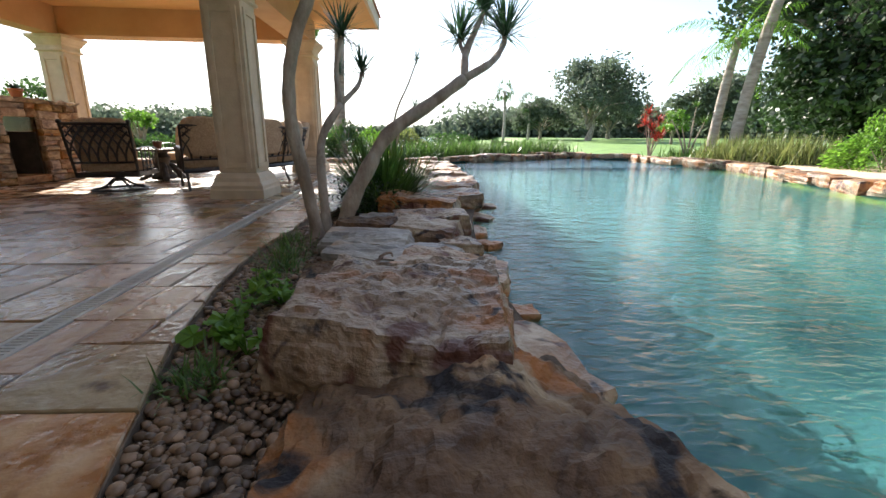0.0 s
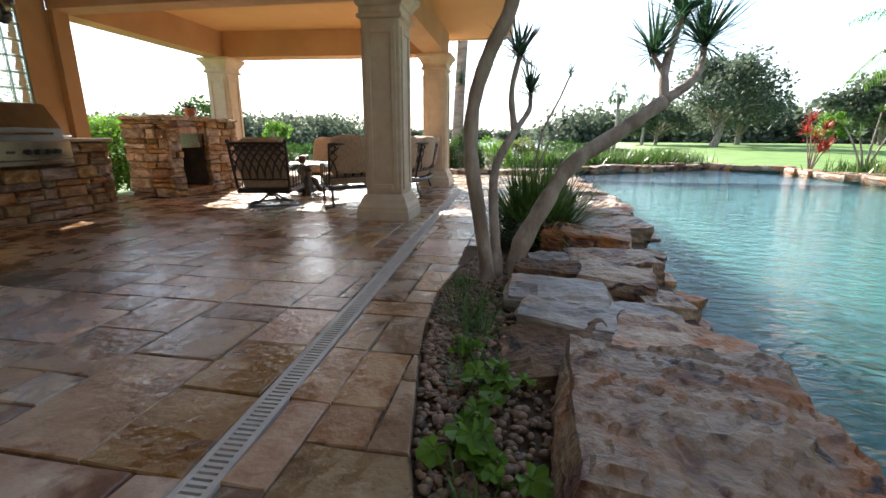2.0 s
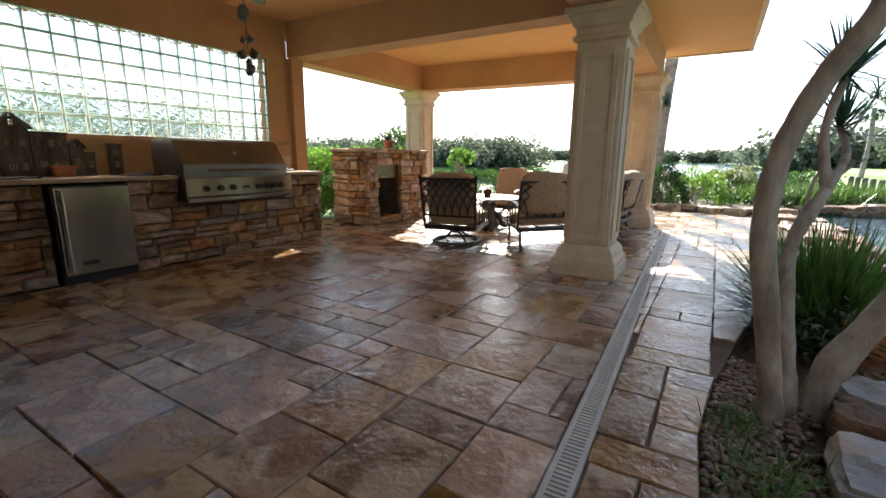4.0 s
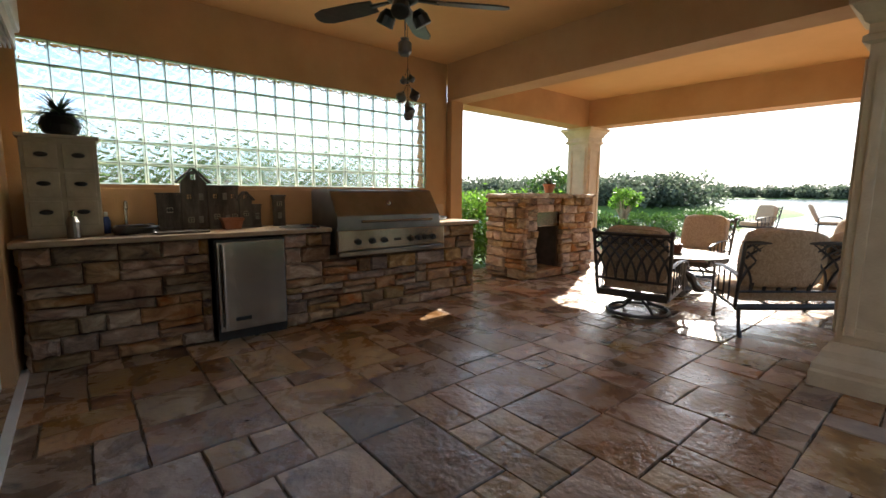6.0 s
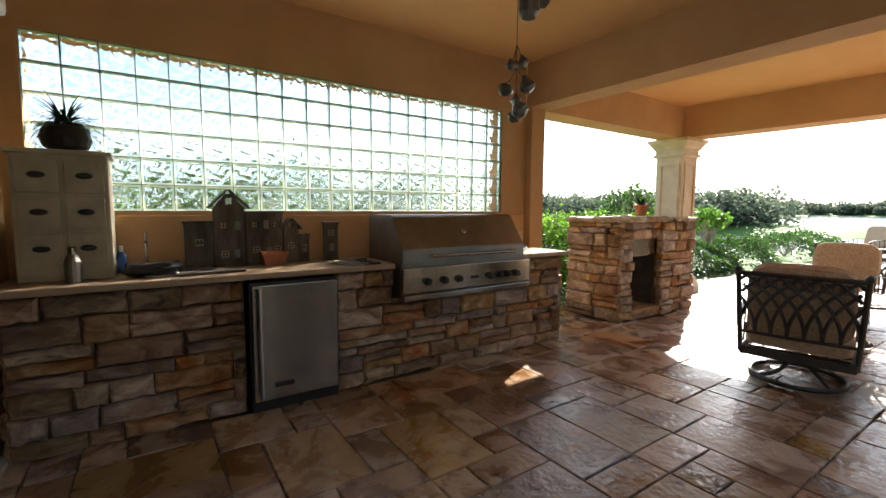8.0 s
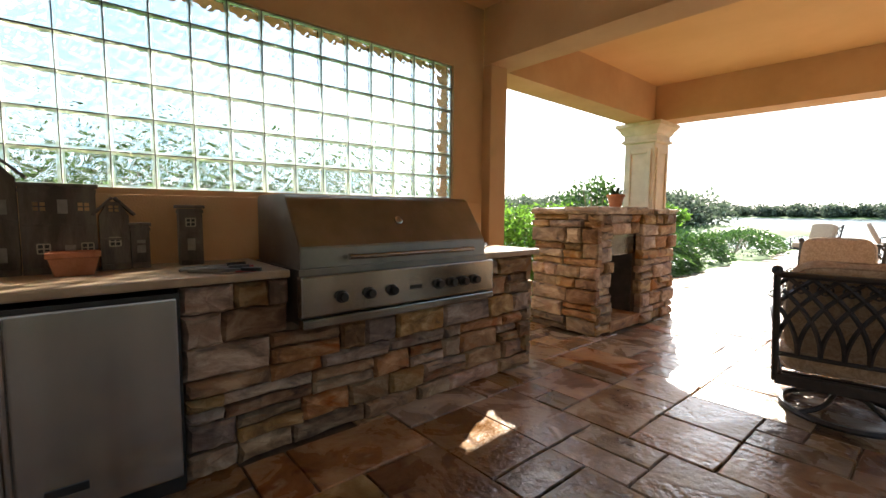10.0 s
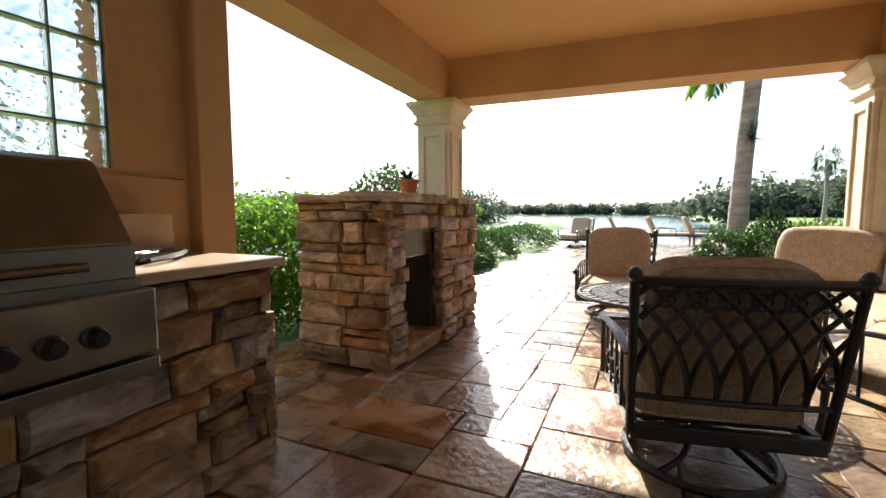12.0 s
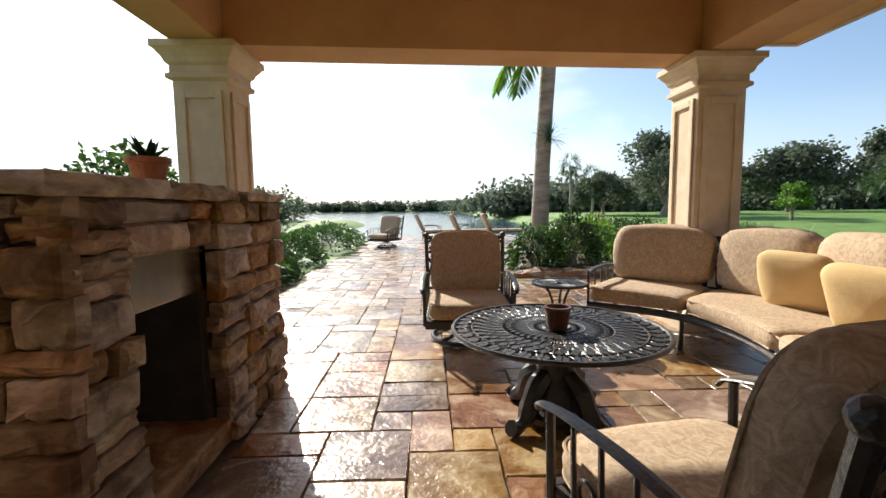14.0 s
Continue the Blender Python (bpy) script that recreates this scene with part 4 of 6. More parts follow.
swivel_chair(pose(-5.17, 10.02, 0, 0, 0, 178) @ BIG, "black cast-metal swivel chair with tan cushions beside the low table")
swivel_chair(pose(-7.0, 20.6, 0, 0, 0, 150) @ BIG, "black cast-metal swivel chair with tan cushions near the lake")

# crescent sofa: three sections along a curve, open towards the table
TC = Vector((-4.78, 8.27, 0))
SOFA_FRONT = smooth_path([Vector(p) for p in ((-3.95, 10.06, 0), (-3.32, 9.43, 0), (-3.36, 8.36, 0), (-4.0, 7.32, 0))], 24)
SC = Vector((-3.3, 8.7, 0))
sofa = thing("curved_sofa", "curved black metal sofa with tan cushions round the low table", "sofa", pose(SC.x, SC.y, 0))


def polar(r, a, z):
    return Vector((r * math.cos(a), r * math.sin(a), z))


def along_sofa(d, u, z):
    """d: depth behind the front edge; u: 0..3 along the three sections."""
    n = len(SOFA_FRONT) - 1
    t = min(max(u / 3, 0.0), 1.0) * n
    i = min(int(t), n - 1)
    p = SOFA_FRONT[i].lerp(SOFA_FRONT[i + 1], t - i)
    e = (SOFA_FRONT[min(i + 3, n)] - SOFA_FRONT[max(i - 15, 0)]).normalized()
    out = Matrix.Rotation(-radians(22) * max(0.0, u - 2), 3, "Z") @ Vector((-e.y, e.x, 0))  # the last section turns in
    return p + out * d + Vector((0, 0, z)) - SC


DEPTH, BACK = 0.74, 0.80


def sofa_back(u, v):
    """u: place along the sofa; v: height above the seat rail."""
    return along_sofa(BACK + 0.13 * v / 0.62, u, 0.36 + v)


for k in range(3):
    am, ah = k + 0.5, 0.5 * 0.985
    v, f = pillow_points(lambda p: along_sofa(DEPTH / 2 + p.y * (DEPTH / 2 + 0.02), am + p.x * ah, 0.415 + p.z * 0.088), 0.38, 0.2, 40, 14, k, 0.015)
    data_part("seat_cushion", v, f, M_CUSH, sofa, True)["label"] = "tan patterned seat cushion"
    for q in range(2 if k else 1):
        um, uh = (k + 0.25 + 0.5 * q, 0.25 * 0.98) if k else (0.5, 0.49)
        v, f = pillow_points(lambda p: along_sofa(0.72 + p.y * (0.12 + 0.035 * (1 - p.x * p.x)) + 0.10 * (p.z + 1) / 2, um + p.x * uh * (1 - 0.05 * p.z * p.z), 0.76 + p.z * 0.30 + 0.03 * (1 - p.x * p.x)), 0.42, 0.5, 44, 18, k * 2 + q + 5, 0.06)
        data_part("back_cushion", v, f, M_CUSH, sofa, True)["label"] = "plump tan back cushion"
    for e in (-0.62, 0.62):  # welt cords along the seat's front edge
        bm = bmesh.new()
        tube(bm, [along_sofa(-0.012, k + 0.04 + 0.92 * t / 10, 0.415 + e * 0.088) for t in range(11)], 0.007, 5, 1)
        part("piping", bm, M_CUSH, sofa)
    bm = bmesh.new()
    for d in (0.04, DEPTH + 0.05):
        tube(bm, [along_sofa(d, k + t / 8, 0.295) for t in range(9)], 0.026, 6, 1, flat=1.4)
    for t in range(5):
        tube(bm, [along_sofa(0.04, k + t / 4, 0.295), along_sofa(DEPTH + 0.05, k + t / 4, 0.295)], 0.014, 6, 0)
    part("seat_frame", bm, M_IRON, sofa)
    bm = bmesh.new()
    tube(bm, [sofa_back(k + t / 8, 0.60) for t in range(9)], 0.018, 7, 1)
    tube(bm, [sofa_back(k + t / 8, 0.10) for t in range(9)], 0.013, 6, 1)
    for e in (k, k + 1):
        tube(bm, [sofa_back(e, -0.06), sofa_back(e, 0.61)], 0.018, 7, 0)
    bf = part("back_frame", bm, M_IRON, sofa)
    wid = (sofa_back(k, 0) - sofa_back(k + 1, 0)).length
    part("lattice", lattice(bmesh.new(), wid, 0.50, 12, lambda u, v: sofa_back(k + 0.5 + u / wid, v + 0.10)), M_IRON, bf)
    for e in ((k + 0.03, k + 0.97) if k == 0 else (k + 0.97,)):
        for d, splay in ((0.05, -0.02), (DEPTH + 0.04, 0.09)):
            bm = bmesh.new()
            tube(bm, [along_sofa(d + splay, e, 0.0), along_sofa(d + splay * 0.4, e, 0.12), along_sofa(d, e, 0.29)], [0.024, 0.018, 0.022], 8, 4)
            part("leg", bm, M_IRON, sofa)
for e in (0.0, 3.0):
    bm = bmesh.new()
    tube(bm, [along_sofa(BACK + 0.06, e, 0.62), along_sofa(0.5, e, 0.65), along_sofa(0.2, e, 0.64), along_sofa(0.02, e, 0.59)], [0.028, 0.03, 0.03, 0.022], 8, 5, flat=0.5)
    arm = part("armrest", bm, M_IRON, sofa)
    for d in (0.04, 0.22, 0.40, 0.58):
        bm = bmesh.new()
        tube(bm, [along_sofa(d, e, 0.31), along_sofa(d, e, 0.64)], 0.014 if d == 0.04 else 0.009, 6, 0)
        part("spindle", bm, M_IRON, arm)
for u, d, turn, tip in ((1.55, 0.50, 200, 20), (2.1, 0.46, 190, 22)):
    p = thing("throw_pillow", "square yellow-tan throw pillow leaning on the curved sofa", "pillow", group="sofa pillows")
    q = SC + along_sofa(d, u, 0.70)
    cushion("cover", p, (0.54, 0.50, 0.20), pose(q.x, q.y, q.z, 0, 0, turn - 90) @ pose(0, 0, 0, 90 - tip, 0, 0), M_PILLOW, e1=0.95, e2=0.38, lump=0.06, seed=u, nu=36)


# low round table with pierced top
def pierced_top(r, z):
    bm = bmesh.new()
    ring(bm, (0, 0, z), r - 0.012, 0.014, 64)
    ring(bm, (0, 0, z - 0.004), r - 0.05, 0.008, 56, None, 5)
    for q, th in ((0.80, 0.008), (0.52, 0.008), (0.26, 0.010), (0.12, 0.014)):
        ring(bm, (0, 0, z), r * q, th, 48, None, 5)
    n = 40
    for k in range(n):
        a = 2 * math.pi * k / n
        for s in (-1, 1):
            tube(bm, [(r * q * math.cos(a + s * o), r * q * math.sin(a + s * o), z) for q, o in ((0.12, 0), (0.3, 0.05), (0.52, 0.112), (0.7, 0.06), (0.82, 0.0), (0.95, 0.112))], 0.0065, 4, 3, flat=0.7)
        tube(bm, [(r * q * math.cos(a), r * q * math.sin(a), z) for q in (0.27, 0.52, 0.81)], 0.007, 4, 0)
        for q, o in ((0.64, 0.0), (0.88, 0.056), (0.90, -0.056), (0.40, 0.0), (0.42, 0.112), (0.68, 0.112), (0.76, 0.056), (0.56, 0.06), (0.31, 0.056), (0.20, 0.0)):
            aa = a + o
            c, d, e = (r * q * math.cos(aa), r * q * math.sin(aa), z), Vector((math.cos(aa), math.sin(aa), 0)), Vector((-math.sin(aa), math.cos(aa), 0))
            lf = [Vector(c) + d * r * 0.07 * i + e * r * 0.034 * j for i, j in ((-1, 0), (0, 1), (1, 0), (0, -1))]
            top = [bm.verts.new(p + Vector((0, 0, 0.006))) for p in lf]
            bot = [bm.verts.new(p - Vector((0, 0, 0.004))) for p in lf]
            bm.faces.new(top)
            bm.faces.new(bot[::-1])
            for i in range(4):
                bm.faces.new((bot[i], bot[(i + 1) % 4], top[(i + 1) % 4], top[i]))
    return bm


tb = thing("round_table", "low round black cast-metal table with pierced leaf-pattern top", "table", pose(TC.x, TC.y, 0))
top = part("tabletop", pierced_top(0.63, 0.565), M_IRON, tb)
part("pedestal", lathe(bmesh.new(), [(0.20, 0.03), (0.21, 0.07), (0.16, 0.12), (0.14, 0.2), (0.11, 0.27), (0.12, 0.36), (0.15, 0.42), (0.11, 0.47), (0.10, 0.5), (0.20, 0.545), (0.20, 0.555)], 20), M_IRON, tb)
for k in range(4):
    a = radians(35) + k * math.pi / 2
    bm = bmesh.new()
    tube(bm, [polar(0.10, a, 0.30), polar(0.19, a, 0.22), polar(0.25, a, 0.10), polar(0.33, a, 0.045), polar(0.38, a, 0.06)], [0.045, 0.06, 0.05, 0.045, 0.04], 8, 5, knobs=0.5)
    part("foot", bm, M_IRON, tb)
pot = thing("flower_pot", "small brown glazed pot on the round table", "pot", pose(TC.x - 0.01, TC.y - 0.05, 0.578))
part("body", lathe(bmesh.new(), [(0.055, 0), (0.062, 0.02), (0.072, 0.10), (0.078, 0.115), (0.078, 0.13), (0.064, 0.13), (0.058, 0.05)], 22), material("brown_glaze", (0.10, 0.035, 0.02), (0.16, 0.06, 0.035), 12, 0.3), pot)
st = thing("side_table", "small round black metal side table with curved legs", "table", pose(-4.25, 10.0, 0))
part("tabletop", pierced_top(0.28, 0.53), M_IRON, st)
for k in range(3):
    a = radians(20) + k * 2.094
    bm = bmesh.new()
    tube(bm, [polar(0.2, a, 0.0), polar(0.12, a, 0.12), polar(0.06, a, 0.27), polar(0.10, a, 0.42), polar(0.19, a, 0.525)], 0.013, 7, 5)
    part("leg", bm, M_IRON, st)


# loungers by the lake
def lounger(x, y, yaw):
    lo = thing("sun_lounger", "metal sun lounger with raised back and tan cushions", "lounger", pose(x, y, 0, 0, 0, yaw), "loungers by the lake")
    bm = bmesh.new()
    for s in (-0.32, 0.32):
        tube(bm, [(s, -0.6, 0.33), (s, 0.9, 0.33)], 0.02, 6, 0)
    for t in (-0.55, 0.0, 0.85):
        tube(bm, [(-0.32, t, 0.33), (0.32, t, 0.33)], 0.015, 6, 0)
    part("frame", bm, M_IRON, lo)
    for s in (-0.31, 0.31):
        for t in (-0.5, 0.8):
            bm = bmesh.new()
            tube(bm, [(s, t, 0.0), (s, t, 0.32)], 0.02, 6, 0)
            part("leg", bm, M_IRON, lo)
        bm = bmesh.new()
        tube(bm, [(s * 1.1, -0.5, 0.36), (s * 1.1, -0.45, 0.6), (s * 1.1, 0.1, 0.6), (s * 1.1, 0.14, 0.35)], 0.015, 6, 3)
        part("armrest", bm, M_IRON, lo)
    cushion("seat_cushion", lo, (0.6, 1.4, 0.11), pose(0, 0.2, 0.40))
    cushion("back_cushion", lo, (0.6, 0.13, 0.72), pose(0, -0.66, 0.74, 25, 0, 0), e1=0.35)


for x, y, yaw in ((-5.27, 23.0, 172), (-3.9, 23.1, 176), (-2.65, 23.1, 170)):
    lounger(x, y, yaw - 255)

# dock with posts at the shore
dk = thing("dock", "weathered wooden dock with posts in the lake", "dock")
part("deck", boxed(2.2, 5.5, 28.5, 36.0, -0.45, -0.33), M_GREYWOOD, dk)
for k in range(6):
    for x in (2.2, 5.5):
        part("post", lathe(bmesh.new(), [(0.13, -2), (0.13, 0.35), (0.10, 0.42)], 10, (x, 28.6 + 1.45 * k, 0)), M_GREYWOOD, dk)

# ---------------------------------------------------------------- things on the counter and round the kitchen
cab = thing("drawer_cabinet", "small distressed cream cabinet with six drawers on the counter", "cabinet", pose(-7.08, 1.56, 1.03))
part("body", boxed(-0.20, 0.20, -0.24, 0.24, 0, 0.80, bevel=0.008), M_CREAM, cab)
part("top_board", boxed(-0.215, 0.225, -0.26, 0.26, 0.80, 0.83, bevel=0.006), M_CREAM, cab)
for r in range(3):
    for c in (-1, 1):
        d = part("drawer", boxed(0.20, 0.216, c * 0.115 - 0.10, c * 0.115 + 0.10, 0.10 + 0.23 * r, 0.30 + 0.23 * r, bevel=0.006), M_CREAM, cab)
        bm = bmesh.new()
        lathe(bm, [(0.045, 0), (0.042, 0.012), (0.03, 0.02), (0.01, 0.024)], 14)
        bmesh.ops.transform(bm, matrix=pose(0.216, c * 0.115, 0.21 + 0.23 * r, 0, 90, 0) @ Matrix.Diagonal((0.45, 1, 1, 1)), verts=bm.verts)
        part("cup_pull", bm, M_BLACK, d, "dark cup pull")
pl = thing("potted_plant", "dark bushy plant in a round pot on the cabinet", "plant", pose(-7.05, 1.58, 1.86))
part("pot", lathe(bmesh.new(), [(0.07, 0), (0.12, 0.03), (0.14, 0.09), (0.12, 0.15), (0.09, 0.17), (0.10, 0.185), (0.06, 0.185)], 18), M_BLACK, pl)
v, f = [], []
pr = random.Random(3)
for k in range(150):
    a, e = pr.uniform(0, 6.28), pr.uniform(0.1, 1.3)
    blade_tuft(v, f, (0, 0, 0.17), (math.cos(a) * math.cos(e), math.sin(a) * math.cos(e), math.sin(e)), pr.uniform(0.16, 0.34), 0.011, pr.uniform(0.6, 2.2))
data_part("leaves", v, f, M_DARKLEAF, pl)

hs = thing("toy_village", "weathered wooden model of a row of old houses", "ornament", pose(-7.17, 0, 1.03))


def pierced_board(bm, y0, y1, z0, z1, holes, x0=-0.03, x1=0.03):
    """An upright board with square openings right through it; holes: (y, z, width, height)."""
    ys = sorted({y0, y1, *(q for y, z, w, h in holes for q in (y - w / 2, y + w / 2))})
    zs = sorted({z0, z1, *(q for y, z, w, h in holes for q in (z - h / 2, z + h / 2))})
    for ya, yb in zip(ys, ys[1:]):
        for za, zb in zip(zs, zs[1:]):
            ym, zm = (ya + yb) / 2, (za + zb) / 2
            if not any(abs(ym - y) < w / 2 and abs(zm - z) < h / 2 for y, z, w, h in holes):
                box(bm, x0, x1, ya, yb, za, zb)


def muntins(body, y, z, w, h, mat):
    bm = bmesh.new()
    for k in (-1, 0, 1):
        box(bm, 0.02, 0.034, y + k * w / 2 - 0.003, y + k * w / 2 + 0.003, z - h / 2, z + h / 2)
        box(bm, 0.0205, 0.0335, y - w / 2, y + w / 2, z + k * h / 2 - 0.003, z + k * h / 2 + 0.003)
    part("window", bm, mat, body, "small barred window")


for y0, y1, h, gable, over, holes, blind, shutters in (
        (2.23, 2.43, 0.35, 0, 0.012, (), ((2.33, 0.20),), ()),
        (2.434, 2.664, 0.47, 0.14, 0.03, ((2.505, 0.33, 0.055, 0.048), (2.549, 0.51, 0.045, 0.045)), ((2.51, 0.10),), ((2.61, 0.33), (2.60, 0.10))),
        (2.67, 2.962, 0.43, 0, 0.012, ((2.742, 0.335, 0.052, 0.048), (2.912, 0.335, 0.052, 0.048)), ((2.75, 0.125), (2.92, 0.125)), ((2.83, 0.335),)),
        (2.972, 3.10, 0.29, 0.09, 0.02, (), ((3.035, 0.15),), ()),
        (3.104, 3.19, 0.23, 0, 0.008, (), (), ((3.15, 0.12),)),
        (3.335, 3.458, 0.33, 0, 0.012, (), ((3.395, 0.25),), ((3.395, 0.12),))):
    bm = bmesh.new()
    pierced_board(bm, y0, y1, 0, h, [q for q in holes if q[1] < h])
    body = part("house", bm, M_GREYWOOD, hs)
    ym = (y0 + y1) / 2
    if gable:
        bm = bmesh.new()
        for s, e in ((y0, ym - 0.025), (y1, ym + 0.025)):  # two board halves leave the attic light open between them
            q = [bm.verts.new((x, yy, zz)) for x in (-0.03, 0.03) for yy, zz in ((s, h), (e, h), (e, h + gable * 0.78))]
            for i in ((0, 1, 2), (5, 4, 3), (0, 3, 4, 1), (1, 4, 5, 2), (2, 5, 3, 0)):
                bm.faces.new([q[j] for j in i])
        box(bm, -0.03, 0.03, ym - 0.025, ym + 0.025, h - 0.001, h + gable * 0.2)
        box(bm, -0.03, 0.03, ym - 0.025, ym + 0.025, h + gable * 0.62, h + gable * 0.82)
        bmesh.ops.recalc_face_normals(bm, faces=bm.faces)
        part("gable", bm, M_GREYWOOD, body)
        for s in (-1, 1):
            bm = bmesh.new()
            run = math.hypot((y1 - y0) / 2 + over, gable)
            box(bm, -0.05, 0.05, 0, run * 1.02, 0, 0.014, bevel=0.002)
            part("roof_board", bm, M_GREYWOOD, body).matrix_basis = Matrix.Translation((0, ym, h + gable)) @ pose(0, 0, 0, 0, 0, 0 if s > 0 else 180) @ pose(0, 0, 0, -math.degrees(math.atan2(gable, (y1 - y0) / 2 + over)), 0, 0)
        muntins(body, ym, h + gable * 0.41, 0.05, gable * 0.42, M_GREYWOOD)
    else:
        bm = bmesh.new()
        box(bm, -0.045, 0.045, y0 - over, y1 + over, h + 0.001, h + 0.02, bevel=0.003)
        box(bm, -0.035, 0.038, y0 - 0.004, y1 + 0.004, h - 0.025, h - 0.008)
        part("flat_roof", bm, M_GREYWOOD, body)
    part("ledge", boxed(0.03, 0.04, y0 + 0.004, y1 - 0.004, h * 0.55, h * 0.55 + 0.012), M_GREYWOOD, body)
    part("plinth", boxed(0.03, 0.05, y0 + 0.003, y1 - 0.003, 0.0, 0.03), M_GREYWOOD, body)
    for y, z, w, hh in holes:
        if z < h:
            muntins(body, y, z, w, hh, M_GREYWOOD)
    for y, z in blind:
        part("window_back", boxed(0.03, 0.032, y - 0.024, y + 0.024, z - 0.024, z + 0.024), M_BLACK, body, "dark window opening")
        muntins(body, y, z, 0.048, 0.046, M_CREAM)
    for y, z in shutters:
        part("shutter", boxed(0.03, 0.036, y - 0.02, y + 0.02, z - 0.035, z + 0.035), M_SHUTTER, body, "faded pale shutter")
    if h == 0.43:
        part("door", boxed(0.03, 0.036, 2.83, 2.872, 0.03, 0.14), M_SHUTTER, body, "little pale door")
cl = thing("dark_cloth", "rumpled black cloth lying on the worktop", "cloth")
cushion("cloth", cl, (0.34, 0.30, 0.10), pose(-6.92, 2.02, 1.066), M_BLACK, lump=0.45, nu=36, nv=18)
sink = thing("sink", "small steel bar sink set in the worktop", "sink", pose(-6.95, 2.2, 1.031))
bm = bmesh.new()
for q in ((-0.2, 0.2, -0.24, -0.215), (-0.2, 0.2, 0.215, 0.24), (-0.2, -0.175, -0.215, 0.215), (0.175, 0.2, -0.215, 0.215)):
    box(bm, *q, 0, 0.012, bevel=0.003)
part("rim", bm, M_STEEL, sink)
part("bowl", boxed(-0.175, 0.175, -0.215, 0.215, 0.0, 0.003), M_STEELD, sink)
fa = thing("faucet", "gooseneck steel faucet beside the sink", "faucet", pose(-7.2, 1.98, 1.03))
bm = bmesh.new()
tube(bm, [(0, 0, 0), (0, 0, 0.2), (0.03, 0, 0.27), (0.09, 0, 0.28), (0.13, 0, 0.22)], 0.012, 8, 6)
part("spout", bm, M_STEEL, fa)
part("foot", lathe(bmesh.new(), [(0.03, 0), (0.028, 0.02), (0.016, 0.04)], 14), M_STEEL, fa)
for y, z, r, mm, nm, lb in ((1.83, 0.19, 0.032, M_BLUE, "bottle", "blue plastic soap bottle"), (1.77, 0.14, 0.04, M_CREAM, "jar", "cream lidded jar"), (1.60, 0.22, 0.045, M_STEELD, "pepper_mill", "dark metal mill")):
    b = thing(nm, lb + " on the worktop", nm.split("_")[-1], pose(-6.78 if nm == "pepper_mill" else -7.15, y, 1.03))
    part("body", lathe(bmesh.new(), [(r, 0), (r * 1.02, z * 0.6), (r * 0.6, z * 0.8)], 14), mm, b)
    part("cap", lathe(bmesh.new(), [(r * 0.45, z * 0.8), (r * 0.45, z), (r * 0.3, z * 1.03)], 12), M_WHITE if nm != "pepper_mill" else M_STEEL, b)
tp = thing("terracotta_pot", "small orange terracotta window-box pot on the worktop", "pot", pose(-7.03, 2.86, 1.03))
bm = bmesh.new()
square_stack(bm, [(0.075, 0), (0.095, 0.085), (0.105, 0.09), (0.105, 0.115), (0.09, 0.115), (0.085, 0.07)])
bmesh.ops.transform(bm, matrix=Matrix.Diagonal((0.7, 1, 1, 1)), verts=bm.verts)
part("body", bm, M_TERRA, tp)
tray = thing("cutting_board", "flat grey tray lying on the worktop", "tray", pose(-6.84, 2.36, 1.031, 0, 0, 6))
part("board", boxed(-0.13, 0.13, -0.22, 0.22, 0, 0.016, bevel=0.005), M_GREYWOOD, tray)
for k in range(6):
    t = thing("grill_tool", "dark and red-handled grill tool lying by the grill", "tool", pose(-6.85 + 0.05 * k, 3.42 + 0.02 * (k % 3), 1.035 + 0.012 * (k % 2), 0, 0, 20 - 12 * k), "grill tools")
    part("shaft", boxed(-0.008, 0.008, -0.16, 0.06, 0, 0.012, bevel=0.002), M_STEELD, t)
    part("grip", boxed(-0.013, 0.013, 0.06, 0.16, -0.002, 0.018, bevel=0.004), M_BLACK if k % 2 else material("red_grip", (0.25, 0.02, 0.02), (0.3, 0.03, 0.02), 5, 0.4, bump=0), t)
bx = thing("wooden_box", "small pale wooden box standing beside the grill", "box", pose(-7.15, 5.55, 1.03))
part("box", boxed(-0.10, 0.10, -0.18, 0.18, 0, 0.22, bevel=0.006), material("pale_wood", (0.42, 0.27, 0.15), (0.52, 0.35, 0.2), 6, 0.6), bx)
dish = thing("tongs", "dark grill tongs and rag lying at the counter end", "tongs", pose(-6.95, 5.62, 1.03, 0, 0, 30))
for side in ([(-0.02, -0.2, 0.02), (-0.04, 0, 0.05), (0, 0.2, 0.03)], [(0.03, -0.2, 0.02), (0.05, 0, 0.03), (0, 0.2, 0.03)]):
    bm = bmesh.new()
    tube(bm, side, 0.012, 6)
    part("arm", bm, M_BLACK, dish)
cushion("rag", dish, (0.2, 0.16, 0.06), pose(-0.1, -0.15, 0.03), M_BLACK, lump=0.3)
fpp = thing("succulent_pot", "terracotta pot with a dark spiky succulent on the fireplace", "plant", pose(-7.12, 8.3, 1.422))
part("pot", lathe(bmesh.new(), [(0.07, 0), (0.10, 0.13), (0.115, 0.135), (0.115, 0.165), (0.10, 0.165), (0.09, 0.14)], 20), M_TERRA, fpp)
v, f = [], []
for k in range(34):
    a, e = pr.uniform(0, 6.28), pr.uniform(0.2, 1.2)
    blade_tuft(v, f, (0, 0, 0.14), (math.cos(a) * math.cos(e), math.sin(a) * math.cos(e), math.sin(e)), pr.uniform(0.12, 0.2), 0.03, 0.3)
data_part("leaves", v, f, M_DARKLEAF, fpp)

